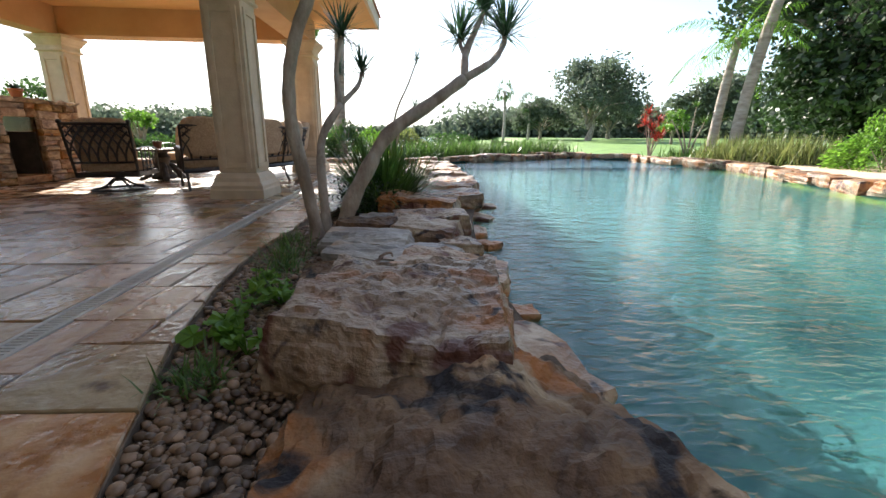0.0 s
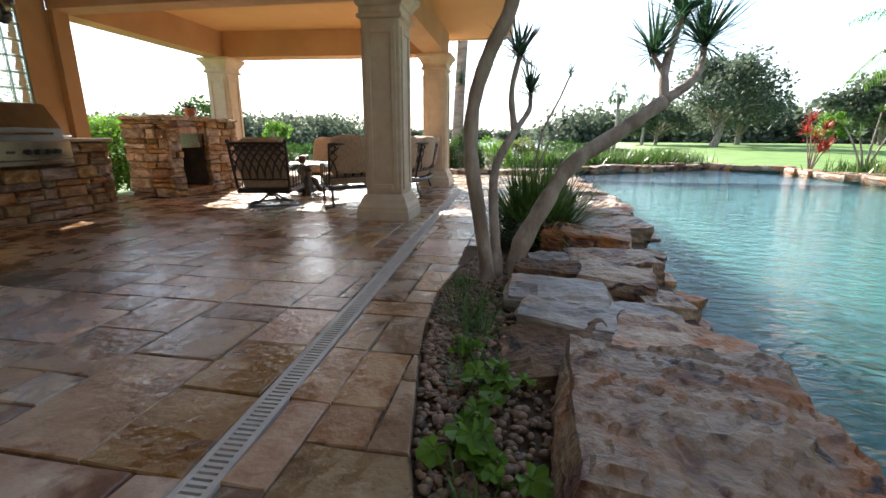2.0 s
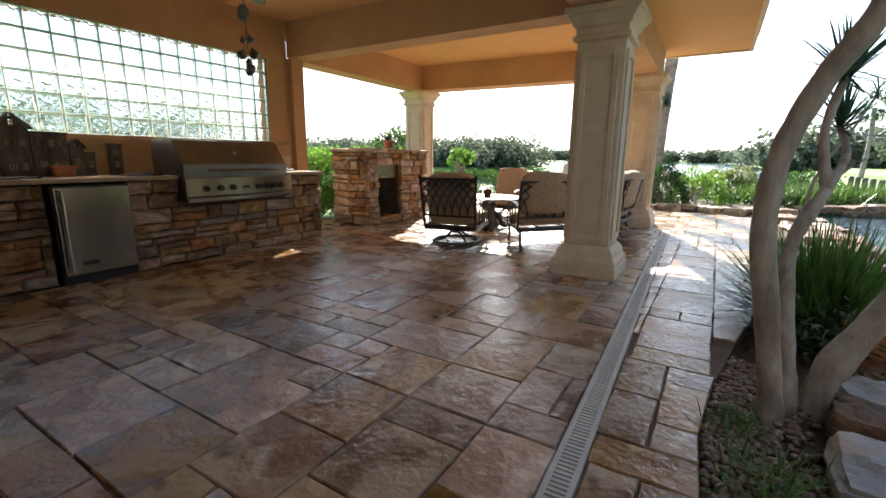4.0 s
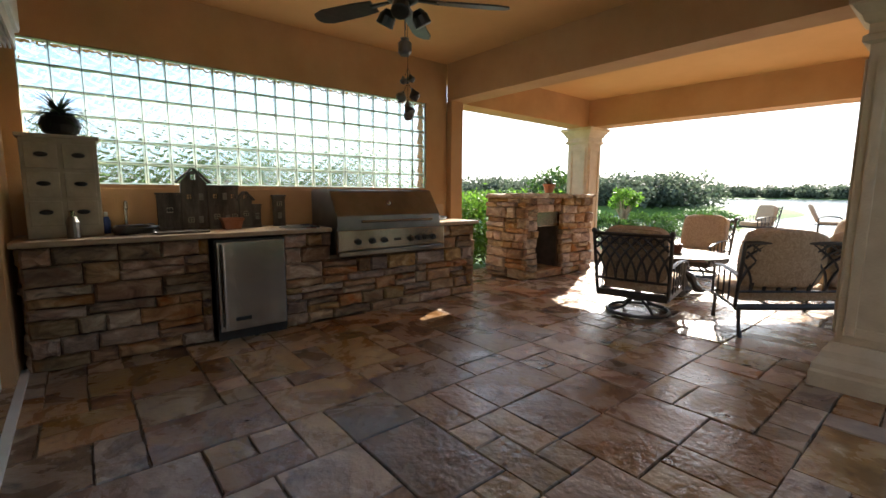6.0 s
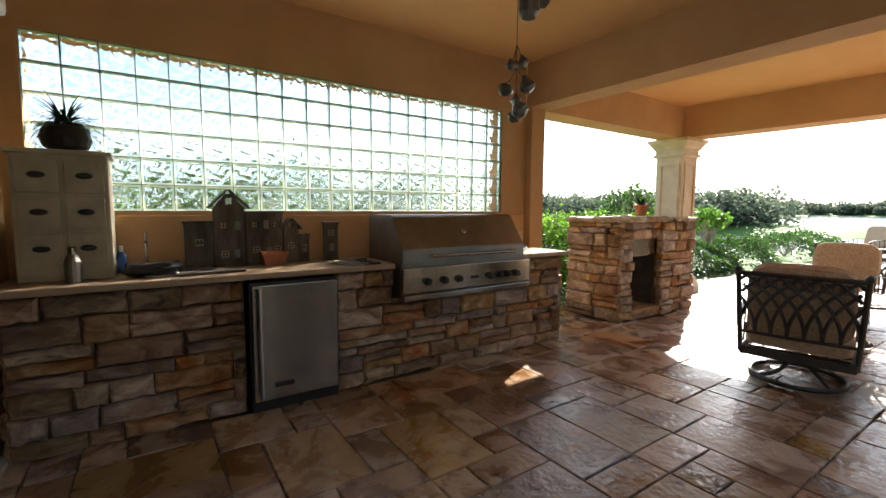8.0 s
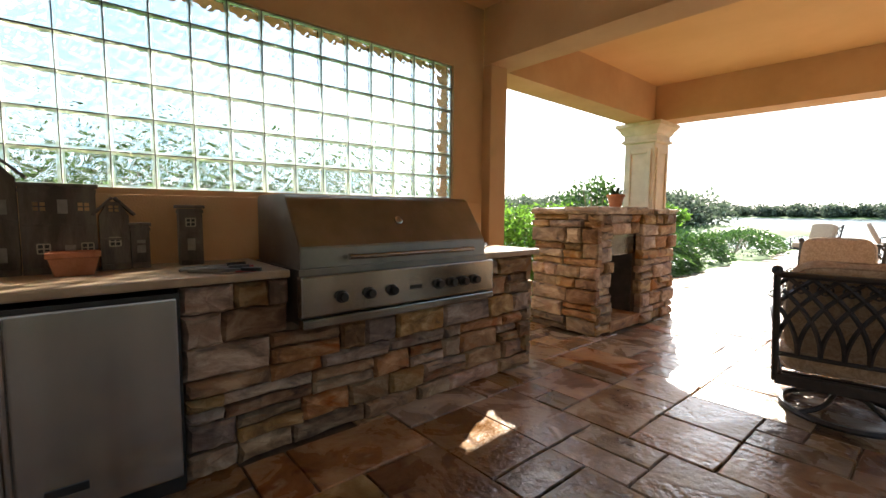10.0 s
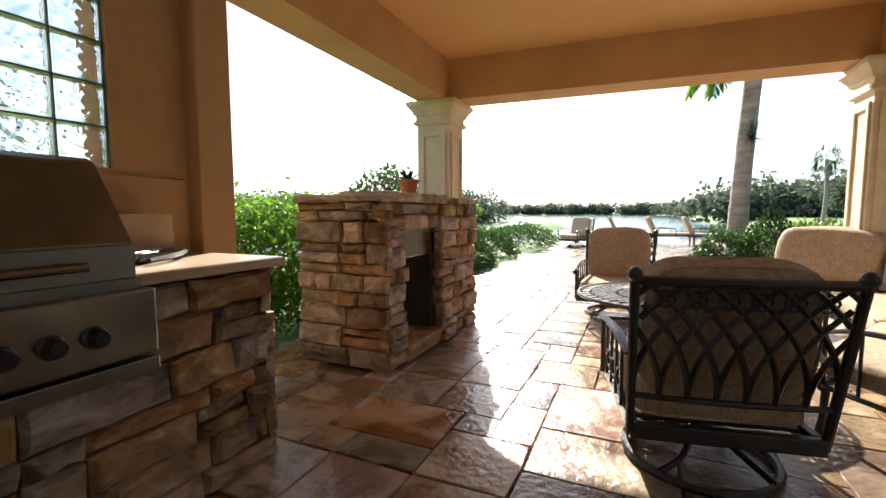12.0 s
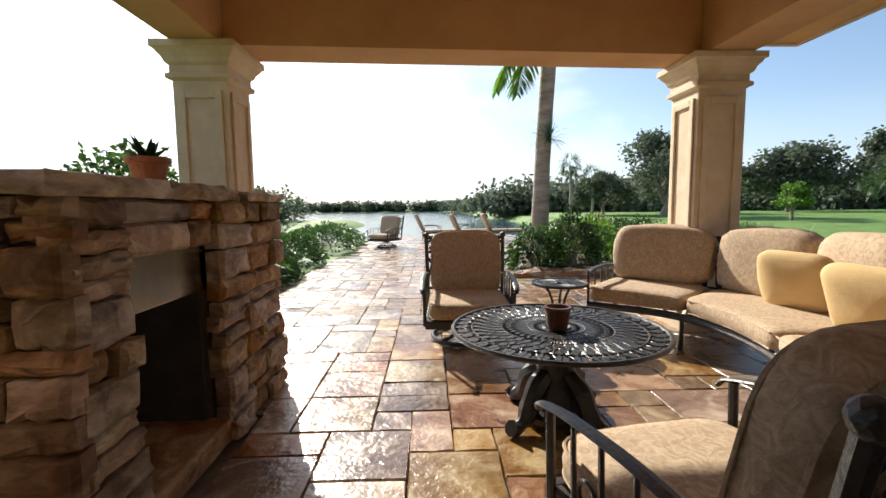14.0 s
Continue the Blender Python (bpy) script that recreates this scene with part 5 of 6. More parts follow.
# ceiling fan and the chimes under it
fan = thing("ceiling_fan", "dark five-bladed ceiling fan with small spot lights", "fan", pose(-4.62, 3.36, -0.09))
part("canopy", lathe(bmesh.new(), [(0.03, 3.22), (0.075, 3.29), (0.08, 3.338)], 18), M_BLACK, fan)
part("rod", lathe(bmesh.new(), [(0.016, 2.93), (0.016, 3.24)], 10), M_BLACK, fan)
part("motor", lathe(bmesh.new(), [(0.05, 2.71), (0.10, 2.74), (0.13, 2.79), (0.13, 2.86), (0.10, 2.91), (0.03, 2.94)], 24), M_BLACK, fan)
for k in range(5):
    a = radians(60 + 72 * k)
    bl = bmesh.new()
    pts = [(0.22, -0.055), (0.34, -0.068), (0.62, -0.075), (0.70, -0.05), (0.72, 0.0), (0.70, 0.05), (0.62, 0.075), (0.34, 0.068), (0.22, 0.055)]
    lo, hi = [bl.verts.new((x, y, 0)) for x, y in pts], [bl.verts.new((x, y, 0.01)) for x, y in pts]
    bl.faces.new(lo[::-1])
    bl.faces.new(hi)
    for i in range(len(pts)):
        bl.faces.new((lo[i], lo[(i + 1) % len(pts)], hi[(i + 1) % len(pts)], hi[i]))
    b = part("blade", bl, M_FAN, fan)
    b.matrix_basis = pose(0, 0, 2.735, 0, 0, math.degrees(a)) @ pose(0, 0, 0, 13, 0, 0)
    bm = bmesh.new()
    tube(bm, [(0.1, 0, 2.745), (0.24, 0, 2.742)], [0.02, 0.03], 6, 0, flat=0.4)
    part("blade_arm", bm, M_BLACK, fan).matrix_basis = pose(0, 0, 0, 0, 0, math.degrees(a))
for k in range(3):
    a = radians(200 + 120 * k)
    s = part("spot_light", lathe(bmesh.new(), [(0.03, 0), (0.055, -0.04), (0.06, -0.10), (0.05, -0.105)][::-1], 14), M_BLACK, fan)
    s.matrix_basis = Matrix.Translation((0.10 * math.cos(a), 0.10 * math.sin(a), 2.70)) @ pose(0, 0, 0, 30 * math.sin(a), -30 * math.cos(a), 0)
for dx, ln in ((-0.05, 0.22), (0.03, 0.16)):
    bm = bmesh.new()
    tube(bm, [(dx, 0.05 if dx < 0 else 0, 2.73), (dx, 0.05 if dx < 0 else 0, 2.71 - ln)], 0.003, 5, 0)
    part("pull_chain", bm, M_STEELD, fan)
part("jar", lathe(bmesh.new(), [(0.03, 2.42), (0.045, 2.44), (0.045, 2.50), (0.025, 2.52), (0.03, 2.53)], 14, (-0.05, 0.05, 0)), M_STEELD, fan)
ch = thing("wind_chime", "metal wind chime with little hanging figures under the ceiling", "wind chime", pose(-5.05, 3.70, 0))
bm = bmesh.new()
tube(bm, [(0, 0, 2.0), (0, 0, 3.25)], 0.002, 4, 0)
part("cord", bm, M_BLACK, ch)
for x, y, z, s in ((0.05, 0.0, 2.29, 0.03), (-0.05, 0.03, 2.30, 0.026), (0.0, -0.04, 2.28, 0.03), (0.06, 0.02, 2.17, 0.045), (-0.06, -0.02, 2.17, 0.045), (0, 0.0, 2.10, 0.03), (-0.05, 0.04, 2.03, 0.04), (0.06, -0.03, 2.04, 0.048)):
    bm = bmesh.new()
    lathe(bm, [(s * 0.3, -s), (s * 0.9, -s * 0.5), (s, 0), (s * 0.5, s * 0.6), (s * 0.15, s * 1.2)], 10)
    bmesh.ops.transform(bm, matrix=Matrix.Translation((x, y, z)) @ pose(0, 0, 0, 500 * x, 400 * y, 0), verts=bm.verts)
    part("ornament", bm, M_STEELD, ch)
    bm = bmesh.new()
    tube(bm, [(x, y, z), (0, 0, z + 0.1)], 0.002, 4, 0)
    part("string", bm, M_BLACK, ch)

# slotted channel drain in the paving
dn = thing("channel_drain", "pale slotted channel drain running along the terrace", "drain")
D0, D1 = Vector((-1.60 + 0.037 * 2.6, -2.6, 0)), Vector((-1.97, 10.0, 0))
dd = (D1 - D0).normalized()
yaw = math.atan2(dd.y, dd.x)
L = (D1 - D0).length
base = Matrix.Translation(D0) @ Matrix.Rotation(yaw, 4, "Z")
bm = bmesh.new()
for s in (-1, 1):
    box(bm, 0, L, s * 0.05 - 0.012, s * 0.05 + 0.012, -0.06, 0.002, m=base)
box(bm, 0, L, -0.04, 0.04, -0.075, -0.06, m=base)
part("channel", bm, M_DRAIN, dn)
v, f = [], []
nb = int(L / 0.028)
for k in range(nb):
    a, b = k * 0.028, k * 0.028 + 0.016
    q = [base @ Vector((x, y, z)) for z in (-0.018, 0.0) for x, y in ((a, -0.038), (b, -0.038), (b, 0.038), (a, 0.038))]
    i = len(v)
    v.extend(q)
    f.extend(tuple(i + j for j in s) for s in ((4, 5, 6, 7), (0, 1, 5, 4), (1, 2, 6, 5), (2, 3, 7, 6), (3, 0, 4, 7)))
tagged(data_part("grating", v, f, M_DRAIN, dn), kind="stuff")

# ---------------------------------------------------------------- pool rocks
def boulder(x, y, z, size, seed, yaw=0.0, tip=(0, 0), label="flat layered brown boulder at the pool edge", cuts=12, **kw):
    o = new("boulder", rock_mesh("boulder", size, seed, cuts=cuts, **kw))
    o.matrix_basis = pose(x, y, z, tip[0], tip[1], yaw)
    return tagged(o, label, "rock", "rocks round the pool")


boulder(0.17, 0.68, -0.10, (1.06, 1.26, 0.36), 3, 6, (-2, 3), "large rust-brown layered boulder at the pool edge", 44, rough=0.10, layers=1.3, mat=M_RUST)
boulder(-0.05, 1.78, 0.00, (0.88, 1.12, 0.36), 8, -6, (-3, 3), "large flat tan and rust boulder at the pool edge", 44, rough=0.08, layers=1.1)
boulder(0.36, 1.75, -0.16, (0.5, 1.1, 0.2), 12, 20, (0, 4), cuts=8)
boulder(0.20, 2.62, -0.06, (0.72, 0.52, 0.22), 14, -15, (0, 6), cuts=10)
GS = "flat grey-topped stone slab at the pool edge"
boulder(-0.41, 3.23, 0.03, (0.66, 0.42, 0.13), 15, -4, (3, 2), GS, rough=0.05, mat=M_SLAB, layers=0.12)
boulder(-0.36, 2.87, 0.02, (0.60, 0.32, 0.11), 16, -14, (4, 4), GS, rough=0.05, mat=M_SLAB, layers=0.12)
boulder(0.08, 3.05, -0.02, (0.46, 0.34, 0.11), 31, 12, (2, 5), GS, rough=0.06, mat=M_SLAB, layers=0.2)
boulder(-0.10, 2.58, -0.02, (0.40, 0.26, 0.09), 32, -20, (2, 4), GS, rough=0.06, mat=M_SLAB, layers=0.2)
boulder(-0.44, 2.50, -0.05, (0.62, 0.56, 0.16), 33, 8, (5, -6), "rust-brown sloping rock beside the pebbles", 16, rough=0.08, layers=0.5, mat=M_RUST)
boulder(-0.46, 3.66, 0.04, (0.46, 0.30, 0.20), 17, -6, (0, 2), "small dark brown rock at the foot of the tree", mat=M_RUST)
boulder(0.02, 3.70, 0.01, (0.62, 0.50, 0.20), 18, -12, (0, 5))
boulder(0.30, 3.42, -0.08, (0.34, 0.44, 0.16), 34, 10, (0, 6))
boulder(-0.38, 4.06, 0.03, (0.42, 0.26, 0.12), 35, 10, (3, 2), GS, rough=0.05, mat=M_SLAB, layers=0.15)
boulder(0.08, 4.10, -0.02, (0.72, 0.5, 0.25), 19, 5)
boulder(-0.02, 4.85, 0.03, (0.86, 0.62, 0.32), 20, -6, (0, 3))
boulder(0.30, 5.65, 0.0, (0.82, 0.72, 0.26), 21, 14)
boulder(0.42, 6.55, 0.02, (0.78, 0.8, 0.28), 22, -12)
boulder(0.55, 7.45, 0.0, (0.74, 0.7, 0.22), 23, 9)
boulder(0.62, 8.30, -0.01, (0.7, 0.8, 0.2), 24, -4)
boulder(0.55, 9.35, -0.02, (0.75, 0.8, 0.2), 25, 7)
boulder(0.50, 10.5, -0.02, (0.8, 0.9, 0.2), 26, -9)
boulder(0.42, 11.8, -0.02, (0.8, 1.0, 0.2), 27, 12)
boulder(0.30, 13.2, -0.02, (0.9, 1.0, 0.2), 28, 3)
for k, (x, y, s) in enumerate(((0.55, 2.25, 0.18), (0.62, 1.15, 0.15), (0.52, 3.3, 0.16), (0.58, 4.35, 0.2), (0.62, 3.85, 0.16), (0.72, 5.2, 0.2), (0.9, 6.1, 0.2), (0.72, 0.35, 0.2))):
    boulder(x, y, -0.17, (s * 1.6, s, 0.10), 60 + k, 30 * k, label="small dark stone just above the pool water", cuts=4)
rk = random.Random(4)
shared = [rock_mesh("boulder", (1.0, 0.62, 0.26), 70 + k, cuts=7) for k in range(6)]
n = len(POOL)
for i in range(11, n):
    (xa, ya), (xb, yb) = POOL[i], POOL[(i + 1) % n]
    if i == n - 1 or ya < -2:
        continue
    d = math.hypot(xb - xa, yb - ya)
    m = max(1, round(d / 0.85))
    for k in range(m):
        t = (k + 0.5) / m
        o = new("boulder", shared[rk.randrange(6)])
        o.matrix_basis = pose(xa + (xb - xa) * t + rk.uniform(-0.1, 0.1), ya + (yb - ya) * t + rk.uniform(-0.1, 0.1), -0.05 + rk.uniform(-0.03, 0.05), rk.uniform(-3, 3), rk.uniform(-3, 3),
                              math.degrees(math.atan2(yb - ya, xb - xa)) + rk.uniform(-12, 12)) @ Matrix.Diagonal((rk.uniform(0.8, 1.2), rk.uniform(0.8, 1.3), rk.uniform(0.7, 1.3), 1))
        tagged(o, "flat layered tan and orange stone on the far pool edge", "rock", "rocks round the pool")

# pebbles in the bed
pv, pf = [], []
ico = bmesh.new()
bmesh.ops.create_icosphere(ico, subdivisions=2, radius=1.0)
iv, iff = [v.co.copy() for v in ico.verts], [tuple(v.index for v in f.verts) for f in ico.faces]
ico.free()
pk = random.Random(9)
for k in range(6200):
    y = pk.uniform(-1.2, 4.4)
    x0 = edge_x(y) + 0.015
    wdt = 0.78 if y < 2.6 else 0.75 - 0.25 * (y - 2.6)
    x = x0 + abs(pk.gauss(0, 0.5)) % 1.0 * max(0.25, wdt)
    s = pk.choice((0.010, 0.012, 0.015, 0.018, 0.023))
    sc = Vector((s * pk.uniform(0.8, 1.4), s * pk.uniform(0.7, 1.1), s * pk.uniform(0.45, 0.75)))
    mt = pose(x, y, -0.055 + 0.02 * pk.random() + s * 0.3, pk.uniform(-20, 20), pk.uniform(-20, 20), pk.uniform(0, 360))
    b = len(pv)
    pv.extend(mt @ Vector((v.x * sc.x, v.y * sc.y, v.z * sc.z)) for v in iv)
    pf.extend(tuple(b + i for i in f) for f in iff)
tagged(data_part("gravel", pv, pf, M_PEBBLE, smooth=True), "rounded brown and cream river pebbles in the planting bed", "gravel", kind="stuff")


# ---------------------------------------------------------------- plants
def rosette(name, at, r, n, parent, mat, seed, width=0.016, up=0.2, bend=0.5):
    q = random.Random(seed)
    v, f = [], []
    for k in range(n):
        a, e = q.uniform(0, 6.28), math.asin(q.uniform(-0.35, 1.0))
        d = (math.cos(a) * math.cos(e), math.sin(a) * math.cos(e), math.sin(e) + up)
        blade_tuft(v, f, Vector(at) + Vector((q.uniform(-0.02, 0.02), q.uniform(-0.02, 0.02), q.uniform(-0.06, 0.03))), d, r * q.uniform(0.7, 1.15), width, bend * q.uniform(0.4, 1.5), 4)
    return data_part(name, v, f, mat, parent)


dr = thing("dragon_tree", "multi-trunked tree with pale leaning trunks and spiky leaf heads", "tree")
TRUNKS = [
    ([(-0.92, 3.70, -0.1), (-0.925, 3.72, 0.06), (-1.005, 3.72, 0.55), (-1.07, 3.72, 0.95), (-1.05, 3.70, 1.32), (-0.94, 3.65, 1.65), (-0.80, 3.58, 1.93), (-0.70, 3.5, 2.5)], [0.075, 0.06, 0.056, 0.054, 0.052, 0.05, 0.048, 0.045]),
    ([(-0.85, 3.79, -0.1), (-0.85, 3.80, 0.1), (-0.90, 3.95, 0.54), (-0.895, 4.1, 0.84), (-0.76, 4.3, 1.12)], [0.055, 0.045, 0.04, 0.038, 0.036]),
    ([(-0.76, 4.3, 1.12), (-0.80, 4.4, 1.45), (-0.745, 4.45, 1.76)], [0.03, 0.026, 0.022]),
    ([(-0.76, 4.3, 1.12), (-0.64, 4.65, 1.32), (-0.635, 5.0, 1.50)], [0.026, 0.022, 0.02]),
    ([(-0.70, 3.90, -0.1), (-0.67, 3.94, 0.17), (-0.49, 4.0, 0.53), (-0.28, 4.1, 0.86), (0.09, 4.2, 1.12), (0.42, 4.3, 1.36)], [0.09, 0.075, 0.068, 0.064, 0.06, 0.058]),
    ([(0.42, 4.3, 1.36), (0.45, 4.5, 1.62), (0.60, 4.85, 1.95), (0.68, 5.0, 2.12)], [0.042, 0.036, 0.03, 0.026]),
    ([(0.42, 4.3, 1.36), (0.72, 4.6, 1.56), (0.90, 5.0, 1.79), (0.93, 5.1, 1.9)], [0.045, 0.036, 0.03, 0.026]),
    ([(0.45, 4.5, 1.60), (0.40, 4.62, 1.72), (0.40, 4.7, 1.78)], [0.03, 0.024, 0.02]),
]
for pts, rad in TRUNKS:
    bm = bmesh.new()
    tube(bm, pts, rad, 12, 8, knobs=0.22)
    part("trunk", bm, M_BARK, dr, smooth=True)
for k, (p, r, cnt) in enumerate((((-0.745, 4.45, 1.78), 0.36, 90), ((-0.635, 5.0, 1.52), 0.32, 70), ((0.40, 4.72, 1.80), 0.46, 100), ((0.68, 5.0, 2.14), 0.62, 140), ((0.93, 5.1, 1.92), 0.60, 130), ((-0.70, 3.5, 2.5), 0.45, 80))):
    rosette("leaf_head", p, r, cnt, dr, M_YUCCA, 30 + k, 0.014, 0.2, 0.3)
sp = thing("slender_dracaena", "thin bare stem with a small spiky leaf head by the pool", "plant")
for pts, head in (([(-0.55, 7.0, 0.0), (-0.43, 7.0, 1.05), (-0.2, 7.0, 1.6), (-0.07, 7.0, 1.93)], 0.25), ([(-0.55, 7.05, 0.0), (-0.35, 7.05, 0.9), (-0.1, 7.05, 1.3)], 0.2)):
    bm = bmesh.new()
    tube(bm, pts, [0.018, 0.012], 7, 5)
    part("stem", bm, M_BARK, sp)
    rosette("leaf_head", pts[-1], head, 30, sp, M_YUCCA, int(head * 100), 0.012)
gc = thing("grass_clump", "tall arching green strap-leaved clump beside the paving", "plant", pose(-0.47, 5.35, 0))
q = random.Random(21)
for tx, ty in ((0.0, 0.0), (0.12, 0.16), (-0.13, 0.1), (0.05, -0.2), (-0.08, -0.12)):
    v, f = [], []
    for k in range(320):
        a, e = q.uniform(0, 6.28), q.uniform(0.5, 1.5)
        r0 = abs(q.gauss(0, 0.11))
        blade_tuft(v, f, (tx + r0 * math.cos(a), ty + r0 * math.sin(a), -0.06), (math.cos(a) * math.cos(e), math.sin(a) * math.cos(e), math.sin(e)), q.uniform(0.5, 1.05), 0.014, q.uniform(0.2, 0.9), 5)
    data_part("leaf_tuft", v, f, M_BLADE, gc)
gc2 = thing("shrub", "low dark leafy shrub at the foot of the tree", "shrub", pose(-0.62, 4.75, 0))
q2 = np.random.default_rng(5)
c = q2.normal(size=(900, 3)) * (0.16, 0.2, 0.11) + (0, 0, 0.16)
leaf_cloud("leaves", c[c[:, 2] > -0.05], 1.0, 0.05, M_DARKLEAF, gc2, 0.5, 3)


def low_plant(x, y, kind, s, seed):
    p = thing("ground_plant", "broad-leaved green plant growing among the pebbles" if kind == "broad" else "fine green fern growing among the pebbles", "plant", pose(x, y, -0.04))
    q = random.Random(seed)
    if kind == "broad":
        for k in range(9):
            a, r, z = q.uniform(0, 6.28), q.uniform(0.03, 0.16) * s, q.uniform(0.05, 0.15) * s
            c = Vector((r * math.cos(a), r * math.sin(a), z))
            bm = bmesh.new()
            tilt = pose(c.x, c.y, c.z, q.uniform(-25, 25), q.uniform(-25, 25), math.degrees(a))
            w = q.uniform(0.04, 0.07) * s
            rim = [bm.verts.new(tilt @ Vector((w * rr * math.cos(t), w * rr * math.sin(t), 0.012 * math.sin(5 * t)))) for t, rr in ((6.28 * i / 18, 1 - 0.18 * (i % 3 == 0) - 0.5 * (i == 9)) for i in range(18))]
            mid = bm.verts.new(tilt @ Vector((-0.2 * w, 0, -0.012)))
            for i in range(18):
                bm.faces.new((rim[i], rim[(i + 1) % 18], mid))
            part("leaf", bm, M_HEDGE, p)
            bm = bmesh.new()
            tube(bm, [(0, 0, 0), c * 0.6 + Vector((0, 0, 0.02)), c], 0.004, 5, 3)
            part("stalk", bm, M_HEDGE, p)
    else:
        v, f = [], []
        for k in range(160):
            a, e = q.uniform(0, 6.28), q.uniform(0.3, 1.4)
            blade_tuft(v, f, (q.gauss(0, 0.07) * s, q.gauss(0, 0.1) * s, 0), (math.cos(a) * math.cos(e), math.sin(a) * math.cos(e), math.sin(e)), q.uniform(0.08, 0.22) * s, 0.006, 0.7, 3)
        data_part("fronds", v, f, M_BLADE, p)


for x, y, kind, s, sd in ((-0.86, 1.72, "broad", 1.1, 1), (-0.70, 1.55, "broad", 0.9, 2), (-0.74, 2.12, "broad", 0.9, 3), (-0.94, 2.42, "broad", 0.7, 4), (-0.84, 2.2, "fern", 0.8, 5), (-0.98, 3.05, "fern", 1.2, 6), (-0.92, 2.75, "fern", 0.9, 7), (-0.80, 1.35, "fern", 0.7, 8), (-1.1, 3.5, "fern", 0.8, 9)):
    low_plant(x, y, kind, s, sd)


def hedge(name, label, x0, x1, y0, y1, h, count, mat, seed, leaf=0.075, z0=0.05):
    hd = thing(name, label, "hedge" if name == "hedge" else "bush", pose((x0 + x1) / 2, (y0 + y1) / 2, 0))
    g = np.random.default_rng(seed)
    a, b = (x1 - x0) / 2, (y1 - y0) / 2
    p = g.uniform(-1, 1, (count * 3, 3))
    # nearer the skin than the core, with a lumpy outline
    nrm = np.max(np.abs(p), axis=1)
    p = p[(nrm > 0.45)][:count]
    lump = 1 + 0.10 * np.sin(p[:, 1] * 9 + seed) * np.cos(p[:, 2] * 5) + 0.08 * g.normal(size=len(p))
    c = np.stack([p[:, 0] * a * lump, p[:, 1] * b * (1 + 0.03 * g.normal(size=len(p))), z0 + (p[:, 2] * 0.5 + 0.5) ** 0.8 * (h - z0) * lump], 1)
    leaf_cloud("leaves", c, 0.6, leaf, mat, hd, 0.45, seed)
    bm = bmesh.new()
    for k in range(max(3, int(b * 5))):
        y = -b + 2 * b * (k + 0.5) / max(3, int(b * 5))
        for s in range(4):
            tube(bm, [(0.1 * math.sin(k * 3 + s), y, -0.05), (a * 0.4 * math.sin(k + s * 2), y + 0.1 * math.cos(s * 2), h * 0.45), (a * 0.7 * math.sin(k * 2 + s * 1.6), y + 0.22 * math.cos(s * 3 + k), h * 0.85)], [0.016, 0.005], 5, 3)
    part("branchwork", bm, M_BARK, hd)
    return hd


hedge("hedge", "bright green clipped leafy hedge behind the fireplace", -9.2, -7.95, 6.2, 10.6, 1.30, 34000, M_HEDGE, 2, 0.075)
hedge("hedge", "bright green leafy hedge outside the glass block window", -10.4, -8.8, 0.0, 6.1, 2.05, 9000, M_LEAF, 3, 0.12)


def bush(label, x, y, rx, ry, h, count, mat, seed, leaf=0.07):
    b = thing("bush", label, "bush", pose(x, y, 0))
    g = np.random.default_rng(seed)
    d = g.normal(size=(count, 3))
    d /= np.linalg.norm(d, axis=1)[:, None]
    d[:, 2] = np.abs(d[:, 2])
    r = g.uniform(0.55, 1.0, count) ** 0.5
    lump = 1 + 0.22 * np.sin(d[:, 0] * 5 + seed) * np.cos(d[:, 1] * 6 + seed * 2)
    c = d * (r * lump)[:, None] * (rx, ry, h) + (0, 0, 0.02)
    leaf_cloud("leaves", c, 0.6, leaf, mat, b, 0.5, seed)
    bm = bmesh.new()
    q = random.Random(seed)
    for k in range(9):
        a = q.uniform(0, 6.28)
        tube(bm, [(0, 0, -0.05), (rx * 0.35 * math.cos(a), ry * 0.35 * math.sin(a), h * 0.5), (rx * 0.7 * math.cos(a), ry * 0.7 * math.sin(a), h * 0.8)], [0.02, 0.005], 5, 3)
    part("branchwork", bm, M_BARK, b)
    return b


LB = "low dark green spreading bush along the terrace edge"
bush(LB, -8.85, 13.3, 0.95, 1.5, 0.72, 9000, M_LEAF, 11, 0.085)
bush(LB, -9.0, 16.2, 1.0, 1.5, 0.75, 4200, M_LEAF, 12, 0.09)
bush(LB, -9.1, 20.2, 1.3, 1.6, 0.72, 3200, M_LEAF, 13, 0.10)
bush(LB, -8.7, 11.3, 0.7, 0.9, 0.8, 3000, M_LEAF, 14, 0.085)
bush(LB, -9.6, 23.6, 1.3, 1.6, 0.7, 2200, M_LEAF, 15, 0.11)
LG = "leafy green bush with pale flowers in the palm bed"
bush(LG, -3.35, 14.7, 0.62, 0.5, 0.85, 2400, M_LEAF, 16, 0.09)
bush(LG, -2.55, 14.9, 0.7, 0.6, 1.15, 3200, M_LEAF, 17, 0.09)
bush(LG, -1.75, 15.9, 0.9, 0.9, 0.95, 2800, M_HEDGE, 18, 0.09)
bush("rounded yellow-green ornamental grass bush", -0.9, 18.6, 1.2, 1.0, 0.95, 3600, M_FLOWER, 19, 0.12)
bush("leafy green bush beyond the pool", 1.2, 20.2, 1.3, 0.9, 0.9, 2600, M_LEAF, 20, 0.11)
bush("bright green rounded shrub on the pool deck", 11.3, 10.3, 1.1, 1.1, 1.25, 5200, M_HEDGE, 22, 0.10)
